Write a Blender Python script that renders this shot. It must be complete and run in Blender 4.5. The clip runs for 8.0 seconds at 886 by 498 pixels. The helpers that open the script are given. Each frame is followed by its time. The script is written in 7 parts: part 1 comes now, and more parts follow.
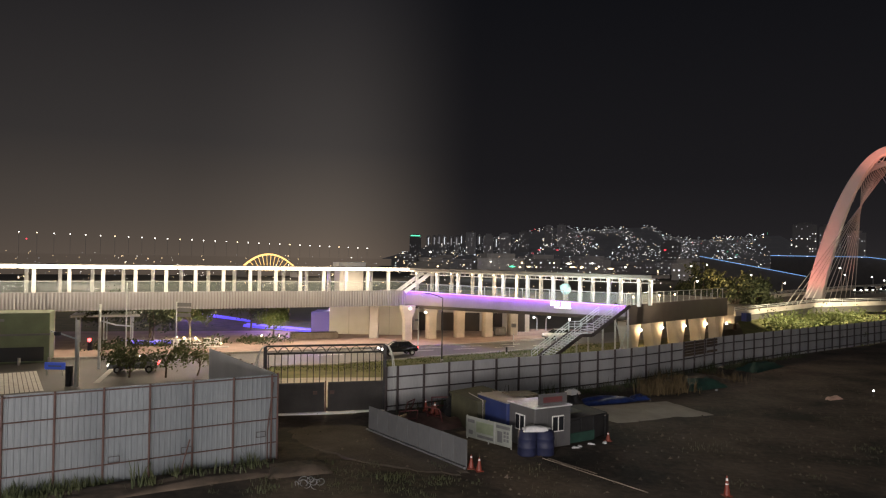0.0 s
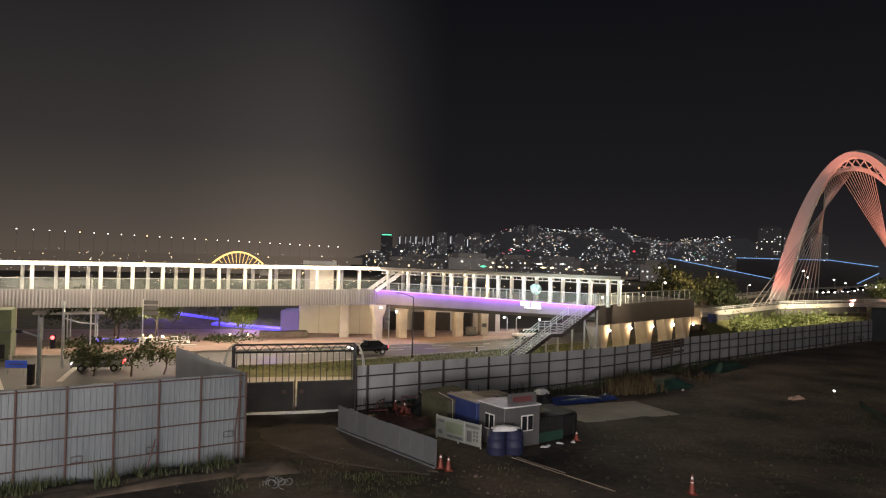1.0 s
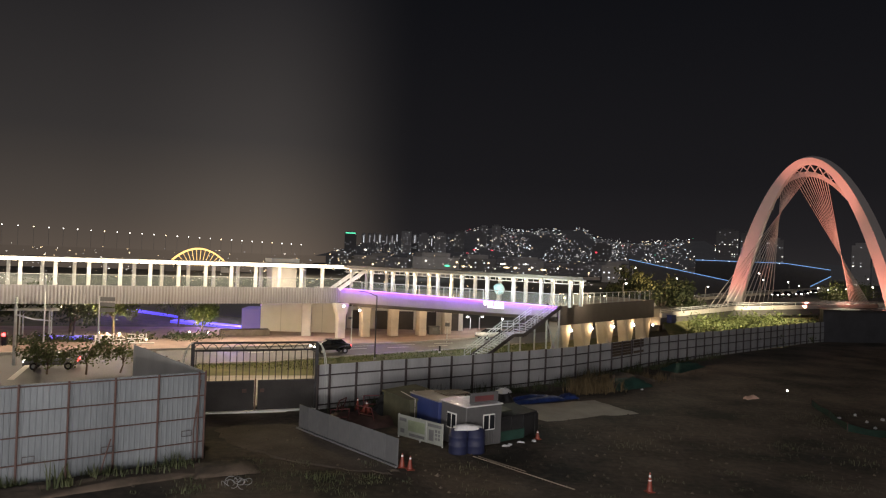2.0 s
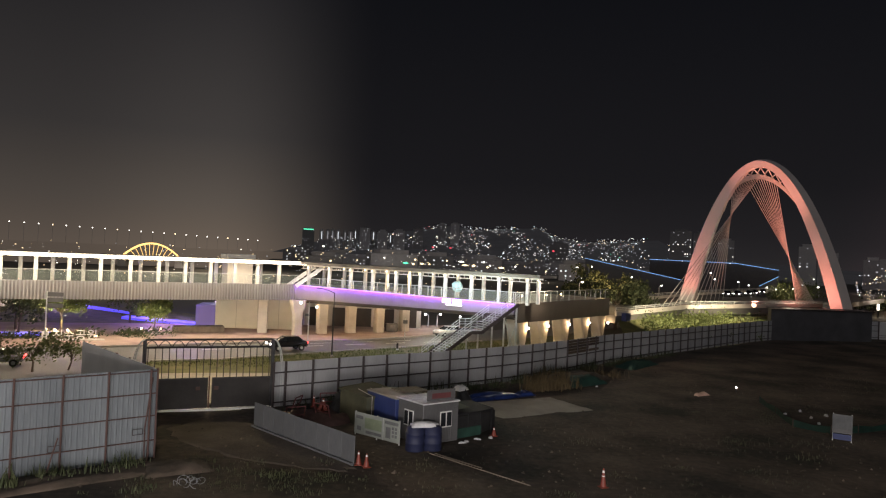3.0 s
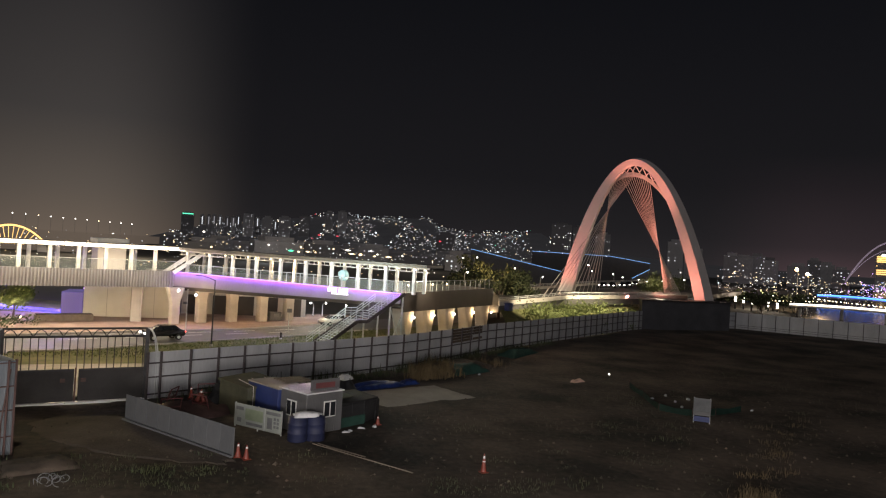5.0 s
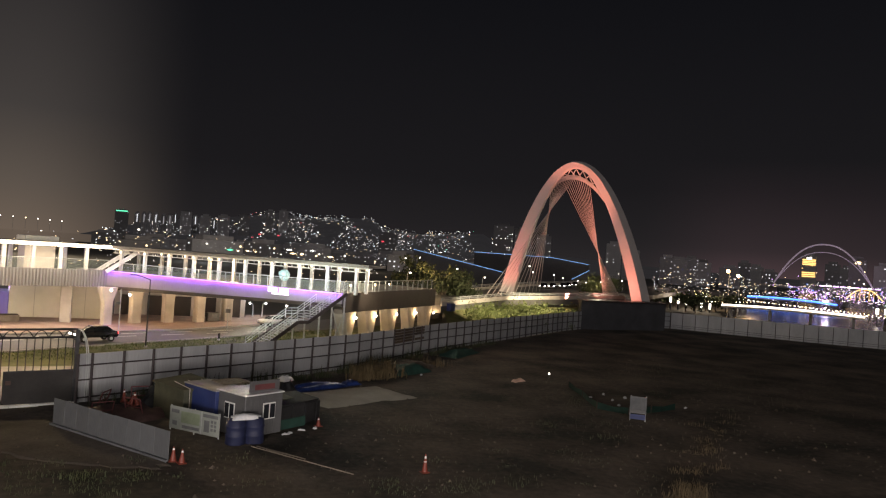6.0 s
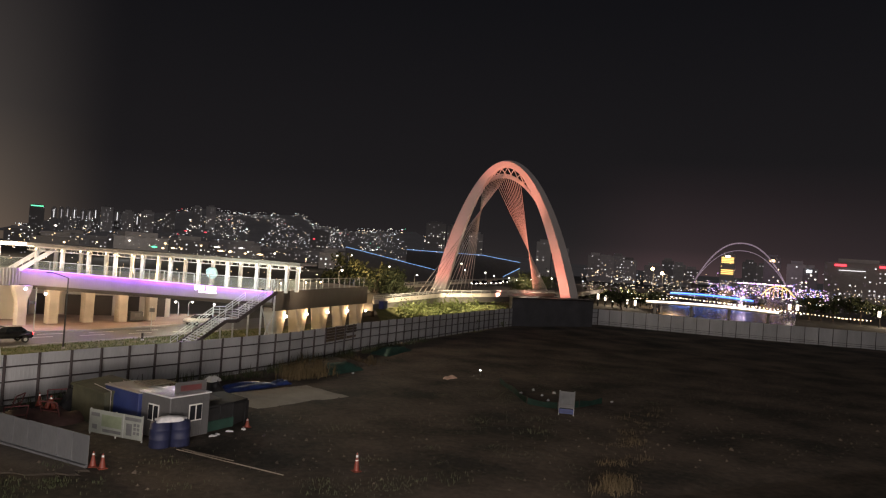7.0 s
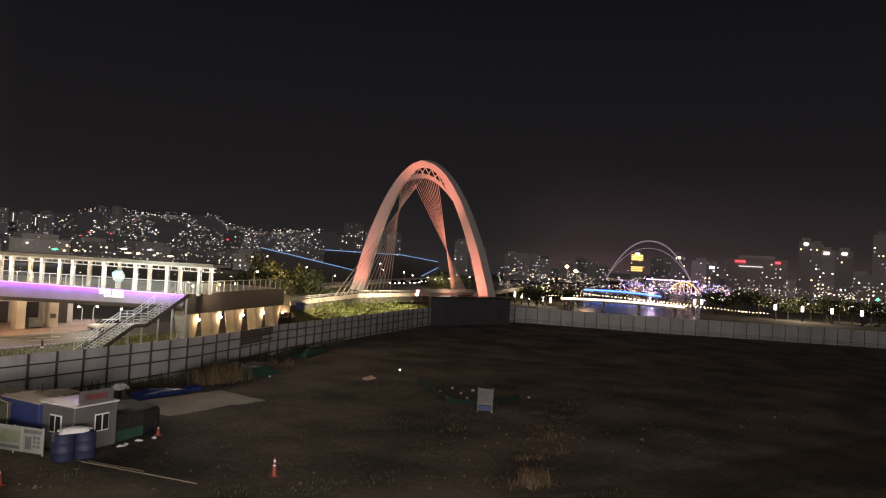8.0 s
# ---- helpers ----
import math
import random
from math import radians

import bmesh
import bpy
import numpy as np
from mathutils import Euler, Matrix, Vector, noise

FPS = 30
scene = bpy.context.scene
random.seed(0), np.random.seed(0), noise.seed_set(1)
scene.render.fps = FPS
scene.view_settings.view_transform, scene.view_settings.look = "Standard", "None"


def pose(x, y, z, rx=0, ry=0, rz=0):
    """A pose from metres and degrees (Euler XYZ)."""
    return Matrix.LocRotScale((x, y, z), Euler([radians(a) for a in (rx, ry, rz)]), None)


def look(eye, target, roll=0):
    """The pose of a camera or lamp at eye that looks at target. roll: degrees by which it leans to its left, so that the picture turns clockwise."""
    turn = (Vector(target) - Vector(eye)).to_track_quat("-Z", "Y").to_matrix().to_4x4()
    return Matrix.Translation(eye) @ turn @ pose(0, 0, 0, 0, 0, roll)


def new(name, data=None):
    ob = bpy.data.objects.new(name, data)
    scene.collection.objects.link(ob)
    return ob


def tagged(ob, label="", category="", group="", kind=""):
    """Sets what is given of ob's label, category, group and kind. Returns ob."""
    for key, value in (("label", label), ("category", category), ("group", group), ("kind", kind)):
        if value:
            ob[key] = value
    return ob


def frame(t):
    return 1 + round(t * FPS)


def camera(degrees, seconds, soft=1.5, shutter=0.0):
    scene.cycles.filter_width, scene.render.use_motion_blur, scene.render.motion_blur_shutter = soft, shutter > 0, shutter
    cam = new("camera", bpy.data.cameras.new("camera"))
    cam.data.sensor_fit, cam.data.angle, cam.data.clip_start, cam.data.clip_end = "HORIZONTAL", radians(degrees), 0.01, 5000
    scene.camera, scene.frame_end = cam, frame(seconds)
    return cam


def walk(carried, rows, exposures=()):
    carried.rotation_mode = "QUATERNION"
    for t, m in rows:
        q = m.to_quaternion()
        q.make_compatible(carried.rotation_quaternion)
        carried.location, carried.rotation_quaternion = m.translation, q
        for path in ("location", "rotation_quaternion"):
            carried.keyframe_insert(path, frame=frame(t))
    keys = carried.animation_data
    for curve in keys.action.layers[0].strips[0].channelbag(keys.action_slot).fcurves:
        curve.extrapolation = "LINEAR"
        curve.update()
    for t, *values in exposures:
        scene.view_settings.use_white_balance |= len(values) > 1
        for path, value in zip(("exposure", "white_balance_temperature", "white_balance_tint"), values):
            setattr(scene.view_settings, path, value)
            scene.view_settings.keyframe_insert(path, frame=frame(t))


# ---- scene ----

# ------------------------------------------------------------------ camera
EYE = 11.0
cam = camera(63.07, 8.0, soft=1.2)
ROWS = [
    (0.0, 90.85, -0.9, -0.013),
    (0.5, 90.858, -1.191, -1.078),
    (1.0, 90.854, -1.404, -2.294),
    (1.5, 90.873, -1.706, -3.666),
    (3.0, 90.796, -2.519, -8.446),
    (3.5, 90.715, -2.717, -10.3),
    (4.0, 90.541, -3.002, -12.525),
    (4.5, 90.389, -3.274, -15.035),
    (6.0, 90.733, -3.847, -21.946),
    (6.5, 90.841, -3.98, -24.478),
    (7.0, 90.911, -3.902, -27.324),
    (7.5, 91.081, -3.6, -30.403),
    (8.0, 91.291, -3.313, -33.794),
]
walk(cam, [(t, pose(0, 0, EYE, rx, ry, rz)) for t, rx, ry, rz in ROWS], ((0.0, 0.36, 6750, 14), (4.5, 0.31, 6600, 13), (8.0, 0.48, 7250, 18)))

# ------------------------------------------------------------------ night sky
world = bpy.data.worlds.new("night_sky")
scene.world = world
world.use_nodes = True
wn, wl = world.node_tree.nodes, world.node_tree.links
wn.clear()
w_out = wn.new("ShaderNodeOutputWorld")
w_bg = wn.new("ShaderNodeBackground")
w_tc = wn.new("ShaderNodeTexCoord")
w_sep = wn.new("ShaderNodeSeparateXYZ")
w_ramp = wn.new("ShaderNodeValToRGB")
wl.new(w_tc.outputs["Generated"], w_sep.inputs[0])
wl.new(w_sep.outputs["Z"], w_ramp.inputs[0])
w_ramp.color_ramp.elements[0].position = 0.0
w_ramp.color_ramp.elements[0].color = (0.0175, 0.0162, 0.0172, 1)
w_low = w_ramp.color_ramp.elements.new(0.045)
w_low.color = (0.0118, 0.0112, 0.0124, 1)
w_mid = w_ramp.color_ramp.elements.new(0.11)
w_mid.color = (0.0080, 0.0078, 0.0090, 1)
w_ramp.color_ramp.elements[3].position = 0.34
w_ramp.color_ramp.elements[3].color = (0.0042, 0.0045, 0.0058, 1)
# light-polluted haze and lens glare over the bright quarter beyond the footbridge, painted in
w_flat = wn.new("ShaderNodeMath")
w_flat.operation = "ARCTAN2"
wl.new(w_sep.outputs["X"], w_flat.inputs[0])
wl.new(w_sep.outputs["Y"], w_flat.inputs[1])
w_az = wn.new("ShaderNodeMapRange")
w_az.inputs[1].default_value, w_az.inputs[2].default_value = -1.2, 0.2
wl.new(w_flat.outputs[0], w_az.inputs[0])
w_side = wn.new("ShaderNodeValToRGB")
w_side.color_ramp.interpolation = "EASE"
for k, (at, v) in enumerate(((0.12, 0.25), (0.60, 0.65), (0.745, 1.0), (0.895, 0.0))):
    e = w_side.color_ramp.elements[k] if k < 2 else w_side.color_ramp.elements.new(at)
    e.position, e.color = at, (v, v, v, 1)
wl.new(w_az.outputs[0], w_side.inputs[0])
w_high = wn.new("ShaderNodeValToRGB")
for k, (at, c) in enumerate(((0.0, (0.095, 0.073, 0.052)), (0.06, (0.066, 0.055, 0.043)), (0.15, (0.032, 0.029, 0.026)), (0.40, (0.005, 0.005, 0.006)))):
    e = w_high.color_ramp.elements[k] if k < 2 else w_high.color_ramp.elements.new(at)
    e.position, e.color = at, (*c, 1)
wl.new(w_sep.outputs["Z"], w_high.inputs[0])
w_mul = wn.new("ShaderNodeMixRGB")
w_mul.blend_type = "MULTIPLY"
w_mul.inputs[0].default_value = 1
wl.new(w_side.outputs[0], w_mul.inputs[1])
wl.new(w_high.outputs[0], w_mul.inputs[2])
w_add = wn.new("ShaderNodeMixRGB")
w_add.blend_type = "ADD"
w_add.inputs[0].default_value = 1
wl.new(w_ramp.outputs[0], w_add.inputs[1])
wl.new(w_mul.outputs[0], w_add.inputs[2])
# reddish town glow low over the far river bank
w_az2 = wn.new("ShaderNodeMapRange")
w_az2.inputs[1].default_value, w_az2.inputs[2].default_value = 0.45, 1.35
wl.new(w_flat.outputs[0], w_az2.inputs[0])
w_side2 = wn.new("ShaderNodeValToRGB")
w_side2.color_ramp.interpolation = "EASE"
for k, (at, v) in enumerate(((0.20, 0.0), (0.38, 1.0), (0.75, 0.6), (1.0, 0.3))):
    e = w_side2.color_ramp.elements[k] if k < 2 else w_side2.color_ramp.elements.new(at)
    e.position, e.color = at, (v, v, v, 1)
wl.new(w_az2.outputs[0], w_side2.inputs[0])
w_high2 = wn.new("ShaderNodeValToRGB")
for k, (at, c) in enumerate(((0.0, (0.034, 0.018, 0.021)), (0.035, (0.012, 0.0068, 0.008)), (0.15, (0, 0, 0)))):
    e = w_high2.color_ramp.elements[k] if k < 2 else w_high2.color_ramp.elements.new(at)
    e.position, e.color = at, (*c, 1)
wl.new(w_sep.outputs["Z"], w_high2.inputs[0])
w_glow = wn.new("ShaderNodeMixRGB")
w_glow.blend_type = "MULTIPLY"
w_glow.inputs[0].default_value = 1
wl.new(w_side2.outputs[0], w_glow.inputs[1])
wl.new(w_high2.outputs[0], w_glow.inputs[2])
w_sum = wn.new("ShaderNodeMixRGB")
w_sum.blend_type = "ADD"
w_sum.inputs[0].default_value = 1
wl.new(w_add.outputs[0], w_sum.inputs[1])
wl.new(w_glow.outputs[0], w_sum.inputs[2])
wl.new(w_sum.outputs[0], w_bg.inputs[0])
wl.new(w_bg.outputs[0], w_out.inputs[0])


# ------------------------------------------------------------------ lamps of the place and added fill
def lamp(name, kind, place, target, power, colour, size=0.5, size_y=None, spot=90, blend=0.5):
    d = bpy.data.lights.new(name, kind)
    d.energy, d.color = power, colour
    if kind == "AREA":
        d.size = size
        if size_y:
            d.shape, d.size_y = "RECTANGLE", size_y
    else:
        d.shadow_soft_size = size
    if kind == "SPOT":
        d.spot_size, d.spot_blend = radians(spot), blend
    ob = new(name, d)
    ob.matrix_world = look(place, target)
    return ob


def strip_lamp(name, a, b, width, power, colour, down):
    """A long lamp between a and b that shines along down."""
    a, b = Vector(a), Vector(b)
    x = (b - a).normalized()
    z = -Vector(down).normalized()
    z = (z - x * z.dot(x)).normalized()
    y = z.cross(x)
    ob = lamp(name, "AREA", (0, 0, 0), (0, 0, -1), power, colour, (b - a).length, width)
    m = Matrix((x, y, z)).transposed().to_4x4()
    m.translation = (a + b) / 2
    ob.matrix_world = m
    return ob


WARM, COOL, SODIUM, CORAL = (1.0, 0.83, 0.60), (0.88, 0.95, 1.0), (1.0, 0.66, 0.32), (1.0, 0.30, 0.22)
# added fill from behind the eye, brightening the yard and hoardings; its source is unseen
lamp("yard_fill", "AREA", (5, -5.5, 4.3), (15, 60, 1.5), 15500, (1.0, 0.95, 0.91), 70, 5)
# weak added sun that lifts far walls, hill and ground; no moon is seen
fill_sun = lamp("fill_sun", "SUN", (0, 0, 50), (60, 160, -60), 0.17, (0.94, 0.95, 1.0))
fill_sun.data.angle = radians(0.5)
# under the canopies
strip_lamp("canopy_light", (-62, 68.5, 9.3), (-6, 96.9, 9.3), 2.0, 3000, WARM, (0, 0, -1))
strip_lamp("edge_light", (-62, 69.0, 9.3), (-5.6, 98.9, 9.3), 0.2, 560, WARM, (0.3, -0.65, -1))
strip_lamp("plaza_canopy_light", (-4, 97.4, 9.15), (20.5, 77.0, 9.15), 1.5, 650, COOL, (0, 0, -1))
strip_lamp("girder_wash", (-5.23, 99.5, 6.58), (19.88, 78.78, 6.23), 0.1, 520, (0.36, 0.06, 1.0), (0.3, 0.36, -1))
# under the deck, at the pier heads
for k, p in enumerate(((-4.2, 95.4, 4.5), (-2.2, 98.0, 3.82), (-1.0, 97.9, 4.46), (6.0, 99.8, 4.4))):
    lamp("pier_light", "POINT", p, (p[0], p[1], 0), 170, SODIUM, 0.15)
# added strip of fill below the footbridge; no fitting hangs there
strip_lamp("under_bridge_fill", (-30, 84, 4.4), (-8, 94, 4.4), 0.3, 750, WARM, (0, 0.1, -1))
PIER_SPOTS = ((22.73, 82.57, 3.3), (26.48, 86.83, 3.25), (30.87, 91.83, 3.1), (35.54, 97.14, 2.95), (40.4, 102.6, 2.6))
for p in PIER_SPOTS:
    lamp("pier_spot", "POINT", p, (p[0], p[1], 0), 150, SODIUM, 0.12)
# added fill beneath the plaza deck, without any fitting
lamp("deck_fill", "POINT", (13.0, 99.0, 5.2), (13, 99, 0), 800, WARM, 0.3)
lamp("deck_fill", "POINT", (27.0, 92.0, 5.0), (27, 92, 0), 500, SODIUM, 0.3)
# added greenish fill that brightens the stairs; no lamp is there
lamp("stair_fill", "POINT", (12.5, 76.8, 7.6), (13.5, 80.0, 2.0), 1300, (0.80, 1.0, 0.90), 0.03)
# added fill over the mound and nearby earth, with no lamp post
lamp("mound_fill", "POINT", (25.0, 82.0, 9.0), (25, 82, 0), 1500, WARM, 0.03)
# added warm fill on the apron outside the gate; no lamp stands there
lamp("gate_fill", "POINT", (-9.0, 63.0, 8.5), (-9, 63, 0), 2200, (1.0, 0.80, 0.42), 0.5)
# street lamps, with added unseen lights over road, park, far land and river bank
for p, w, c in (((-30.0, 70.0, 9.0), 1500, WARM), ((-14.0, 76.0, 9.0), 1500, SODIUM), ((9.0, 93.0, 8.0), 900, SODIUM), ((16.0, 111.0, 5.5), 1300, COOL), ((-17.8, 117.0, 4.2), 900, COOL),
                ((44.0, 116.0, 10.0), 1300, SODIUM), ((66.3, 152.5, 10.0), 1500, SODIUM), ((104.0, 152.0, 11.0), 3000, WARM), ((-36.0, 91.0, 4.3), 1100, WARM), ((-22.0, 104.0, 4.0), 500, (0.8, 0.75, 1.0)), ((221.0, 127.0, 7.0), 4500, WARM), ((246.0, 116.0, 7.0), 4000, WARM), ((166.0, 186.0, 6.0), 5000, WARM), ((-70.0, 170.0, 11.0), 9000, WARM), ((-120.0, 250.0, 12.0), 16000, WARM), ((-30.0, 240.0, 12.0), 12000, COOL), ((-75.0, 330.0, 12.0), 20000, WARM), ((-50.0, 390.0, 14.0), 24000, WARM), ((45.0, 260.0, 13.0), 8000, WARM), ((25.0, 420.0, 14.0), 9000, COOL), ((110.0, 430.0, 14.0), 9000, WARM), ((187.0, 186.0, 13.0), 5000, SODIUM), ((340.0, 420.0, 16.0), 16000, (1.0, 0.72, 0.62)), ((500.0, 420.0, 16.0), 16000, (0.92, 0.70, 1.0)), ((500.0, 290.0, 16.0), 6500, (1.0, 0.74, 0.66)), ((560.0, 240.0, 16.0), 7000, (1.0, 0.74, 0.6))):
    lamp("street_and_fill_light", "POINT", p, (p[0], p[1], 0), w, c, 0.03)
# added spots that brighten the planted bank, not lamps of the street
for a, c in (((50.0, 97.0, 10.5), (52.0, 107.0, 2.0)), ((66.0, 109.0, 10.5), (66.0, 117.5, 2.0))):
    lamp("bank_fill", "SPOT", a, c, 15000, (1.0, 0.86, 0.58), 0.3, spot=84, blend=0.6)
# floodlights at the arch
lamp("arch_flood", "SPOT", (66.5, 128.5, 4.4), (74.5, 135.0, 22), 30000, CORAL, 0.12, spot=80, blend=0.8)
lamp("arch_flood", "SPOT", (81.0, 119.0, 4.4), (90.5, 121.0, 16), 4800, CORAL, 0.12, spot=125, blend=0.8)
lamp("arch_flood", "SPOT", (76.0, 122.0, 4.2), (80.3, 131.0, 29), 30000, CORAL, 0.12, spot=60, blend=0.8)
lamp("arch_flood", "SPOT", (82.5, 119.0, 4.6), (92.0, 135.0, 15), 13000, CORAL, 0.12, spot=60, blend=0.8)
lamp("arch_flood", "SPOT", (64.0, 131.5, 4.8), (71.5, 137.5, 13), 4000, CORAL, 0.12, spot=70, blend=0.8)
# violet garden lights in the riverside park
for p in ((-44.0, 128.0, 3.0), (-26.0, 113.0, 2.6), (-20.0, 107.0, 2.4)):
    lamp("garden_light", "POINT", p, (p[0], p[1], 0), 2400, (0.26, 0.13, 1.0), 0.05)
for p in ((-33.0, 93.5, 0.8), (-23.0, 97.2, 0.8)):
    lamp("tree_uplight", "POINT", p, (p[0], p[1], 4), 900, (1.0, 0.88, 0.42), 0.08)

# ------------------------------------------------------------------ materials
def principled(name):
    m = bpy.data.materials.new(name)
    m.use_nodes = True
    return m, m.node_tree.nodes, m.node_tree.links, m.node_tree.nodes["Principled BSDF"]


def surface(name, a, b, scale=2.0, fine=30.0, rough=0.7, metal=0.0, bump=0.15, streak=(1, 1, 1), random_tone=0.0):
    """A weathered surface: two base tones mixed by coarse stains and fine grain, with a fine relief."""
    m, n, l, p = principled(name)
    tc = n.new("ShaderNodeTexCoord")
    mp = n.new("ShaderNodeMapping")
    mp.inputs["Scale"].default_value = streak
    l.new(tc.outputs["Object"], mp.inputs[0])
    big = n.new("ShaderNodeTexNoise")
    big.inputs["Scale"].default_value = scale
    big.inputs["Detail"].default_value = 6
    small = n.new("ShaderNodeTexNoise")
    small.inputs["Scale"].default_value = fine
    small.inputs["Detail"].default_value = 4
    l.new(mp.outputs[0], big.inputs[0])
    l.new(mp.outputs[0], small.inputs[0])
    mix = n.new("ShaderNodeMath")
    mix.operation = "MULTIPLY_ADD"
    mix.inputs[1].default_value = 0.35
    l.new(small.outputs[0], mix.inputs[0])
    l.new(big.outputs[0], mix.inputs[2])
    ramp = n.new("ShaderNodeValToRGB")
    ramp.color_ramp.elements[0].position, ramp.color_ramp.elements[0].color = 0.42, (*a, 1)
    ramp.color_ramp.elements[1].position, ramp.color_ramp.elements[1].color = 0.92, (*b, 1)
    l.new(mix.outputs[0], ramp.inputs[0])
    colour = ramp.outputs[0]
    if random_tone:
        info = n.new("ShaderNodeObjectInfo")
        hsv = n.new("ShaderNodeHueSaturation")
        rng = n.new("ShaderNodeMapRange")
        rng.inputs[3].default_value, rng.inputs[4].default_value = 1 - random_tone, 1 + random_tone
        l.new(info.outputs["Random"], rng.inputs[0])
        l.new(rng.outputs[0], hsv.inputs["Value"])
        l.new(colour, hsv.inputs["Color"])
        colour = hsv.outputs[0]
    l.new(colour, p.inputs["Base Color"])
    p.inputs["Roughness"].default_value = rough
    p.inputs["Metallic"].default_value = metal
    if bump:
        bp = n.new("ShaderNodeBump")
        bp.inputs["Strength"].default_value = bump
        bp.inputs["Distance"].default_value = 0.05
        l.new(small.outputs[0], bp.inputs["Height"])
        l.new(bp.outputs[0], p.inputs["Normal"])
    return m


def glow(name, colour, strength):
    m, n, l, p = principled(name)
    p.inputs["Base Color"].default_value = (*[min(1, c) for c in colour], 1)
    p.inputs["Emission Color"].default_value = (*colour, 1)
    p.inputs["Emission Strength"].default_value = strength
    return m


def glass(name, colour, rough=0.05):
    m, n, l, p = principled(name)
    p.inputs["Base Color"].default_value = (*colour, 1)
    p.inputs["Roughness"].default_value = rough
    p.inputs["Alpha"].default_value = 0.07
    return m


SOIL = surface("soil", (0.022, 0.019, 0.013), (0.150, 0.113, 0.085), 0.16, 2.2, 0.95, 0, 0.8)
for _e, _at in zip(SOIL.node_tree.nodes["Color Ramp"].color_ramp.elements, (0.53, 0.86)):
    _e.position = _at
TRACK = surface("driven_earth", (0.042, 0.034, 0.027), (0.135, 0.108, 0.087), 0.4, 5, 0.95, 0, 0.5)
CONCRETE_PAD = surface("concrete_pad", (0.20, 0.19, 0.17), (0.36, 0.34, 0.31), 0.5, 8, 0.9, 0, 0.2)
ASPHALT = surface("asphalt", (0.055, 0.054, 0.055), (0.11, 0.105, 0.10), 0.15, 20, 0.55, 0, 0.2)
PAVING = surface("paving", (0.20, 0.13, 0.11), (0.33, 0.24, 0.20), 0.4, 10, 0.85, 0, 0.2)
GRASS_GROUND = surface("verge", (0.06, 0.075, 0.02), (0.16, 0.15, 0.06), 0.6, 12, 0.95, 0, 0.6)
DARK_LAND = surface("dark_land", (0.06, 0.06, 0.055), (0.12, 0.115, 0.10), 0.01, 0.2, 0.95, 0, 0.0)
HOARDING = surface("hoarding_sheet", (0.36, 0.37, 0.38), (0.54, 0.55, 0.565), 0.5, 9, 0.5, 0.2, 0.05, (1, 1, 0.25), 0.06)
HOARDING_OLD = surface("hoarding_weathered", (0.13, 0.15, 0.168), (0.225, 0.25, 0.27), 0.45, 9, 0.5, 0.2, 0.05, (1, 1, 0.2), 0.08)
HOARDING_WHITE = surface("hoarding_white", (0.66, 0.67, 0.66), (0.82, 0.82, 0.81), 0.5, 9, 0.5, 0, 0.05, (1, 1, 0.3))
RUST = surface("rust_pipe", (0.07, 0.04, 0.036), (0.135, 0.08, 0.07), 2, 30, 0.7, 0.3, 0.1)
POST_DARK = surface("post_dark", (0.045, 0.036, 0.038), (0.085, 0.07, 0.07), 2, 30, 0.7, 0.2, 0.1)
DARK_STEEL = surface("dark_steel", (0.03, 0.03, 0.032), (0.07, 0.07, 0.075), 2, 30, 0.5, 0.6, 0.05)
GATE_PANEL = surface("gate_panel", (0.020, 0.018, 0.017), (0.042, 0.038, 0.036), 0.8, 12, 0.7, 0, 0.08)
GALV = surface("galvanised", (0.42, 0.44, 0.44), (0.60, 0.62, 0.61), 3, 40, 0.5, 0.15, 0.05)
CONCRETE = surface("concrete", (0.40, 0.37, 0.33), (0.56, 0.53, 0.48), 0.6, 12, 0.85, 0, 0.15)
GIRDER_STEEL = surface("girder_paint", (0.26, 0.26, 0.27), (0.34, 0.34, 0.355), 0.4, 8, 0.45, 0.0, 0.03, (1, 1, 0.3))
GIRDER_DARK = surface("girder_dark_paint", (0.20, 0.19, 0.20), (0.27, 0.26, 0.27), 0.4, 8, 0.45, 0.0, 0.03, (1, 1, 0.3))
DECK_DARK = surface("dark_panel", (0.045, 0.038, 0.034), (0.08, 0.068, 0.06), 0.4, 8, 0.5, 0.2, 0.05)
WHITE_STEEL = surface("white_steel", (0.66, 0.66, 0.64), (0.80, 0.80, 0.78), 1, 15, 0.4, 0, 0.03)
ROOF_SHEET = surface("roof_sheet", (0.26, 0.25, 0.24), (0.36, 0.35, 0.33), 0.4, 8, 0.5, 0.2, 0.05)
ARCH_PAINT = surface("arch_paint", (0.66, 0.60, 0.57), (0.76, 0.70, 0.67), 0.15, 4, 0.5, 0, 0.03)
CABLE = surface("cable_sheath", (0.60, 0.55, 0.52), (0.7, 0.65, 0.6), 1, 10, 0.5, 0, 0.0)
RAIL_GLASS = glass("rail_glass", (0.50, 0.62, 0.58))
STRIP_WARM = glow("strip_warm", (1.0, 0.84, 0.60), 7)
STRIP_COOL = glow("strip_cool", (0.92, 0.97, 1.0), 5)
LED_VIOLET = glow("led_violet", (0.50, 0.26, 1.0), 2.0)
LAMP_WHITE = glow("lamp_white", (0.95, 0.97, 1.0), 14)
LAMP_WARM = glow("lamp_warm", (1.0, 0.78, 0.45), 14)


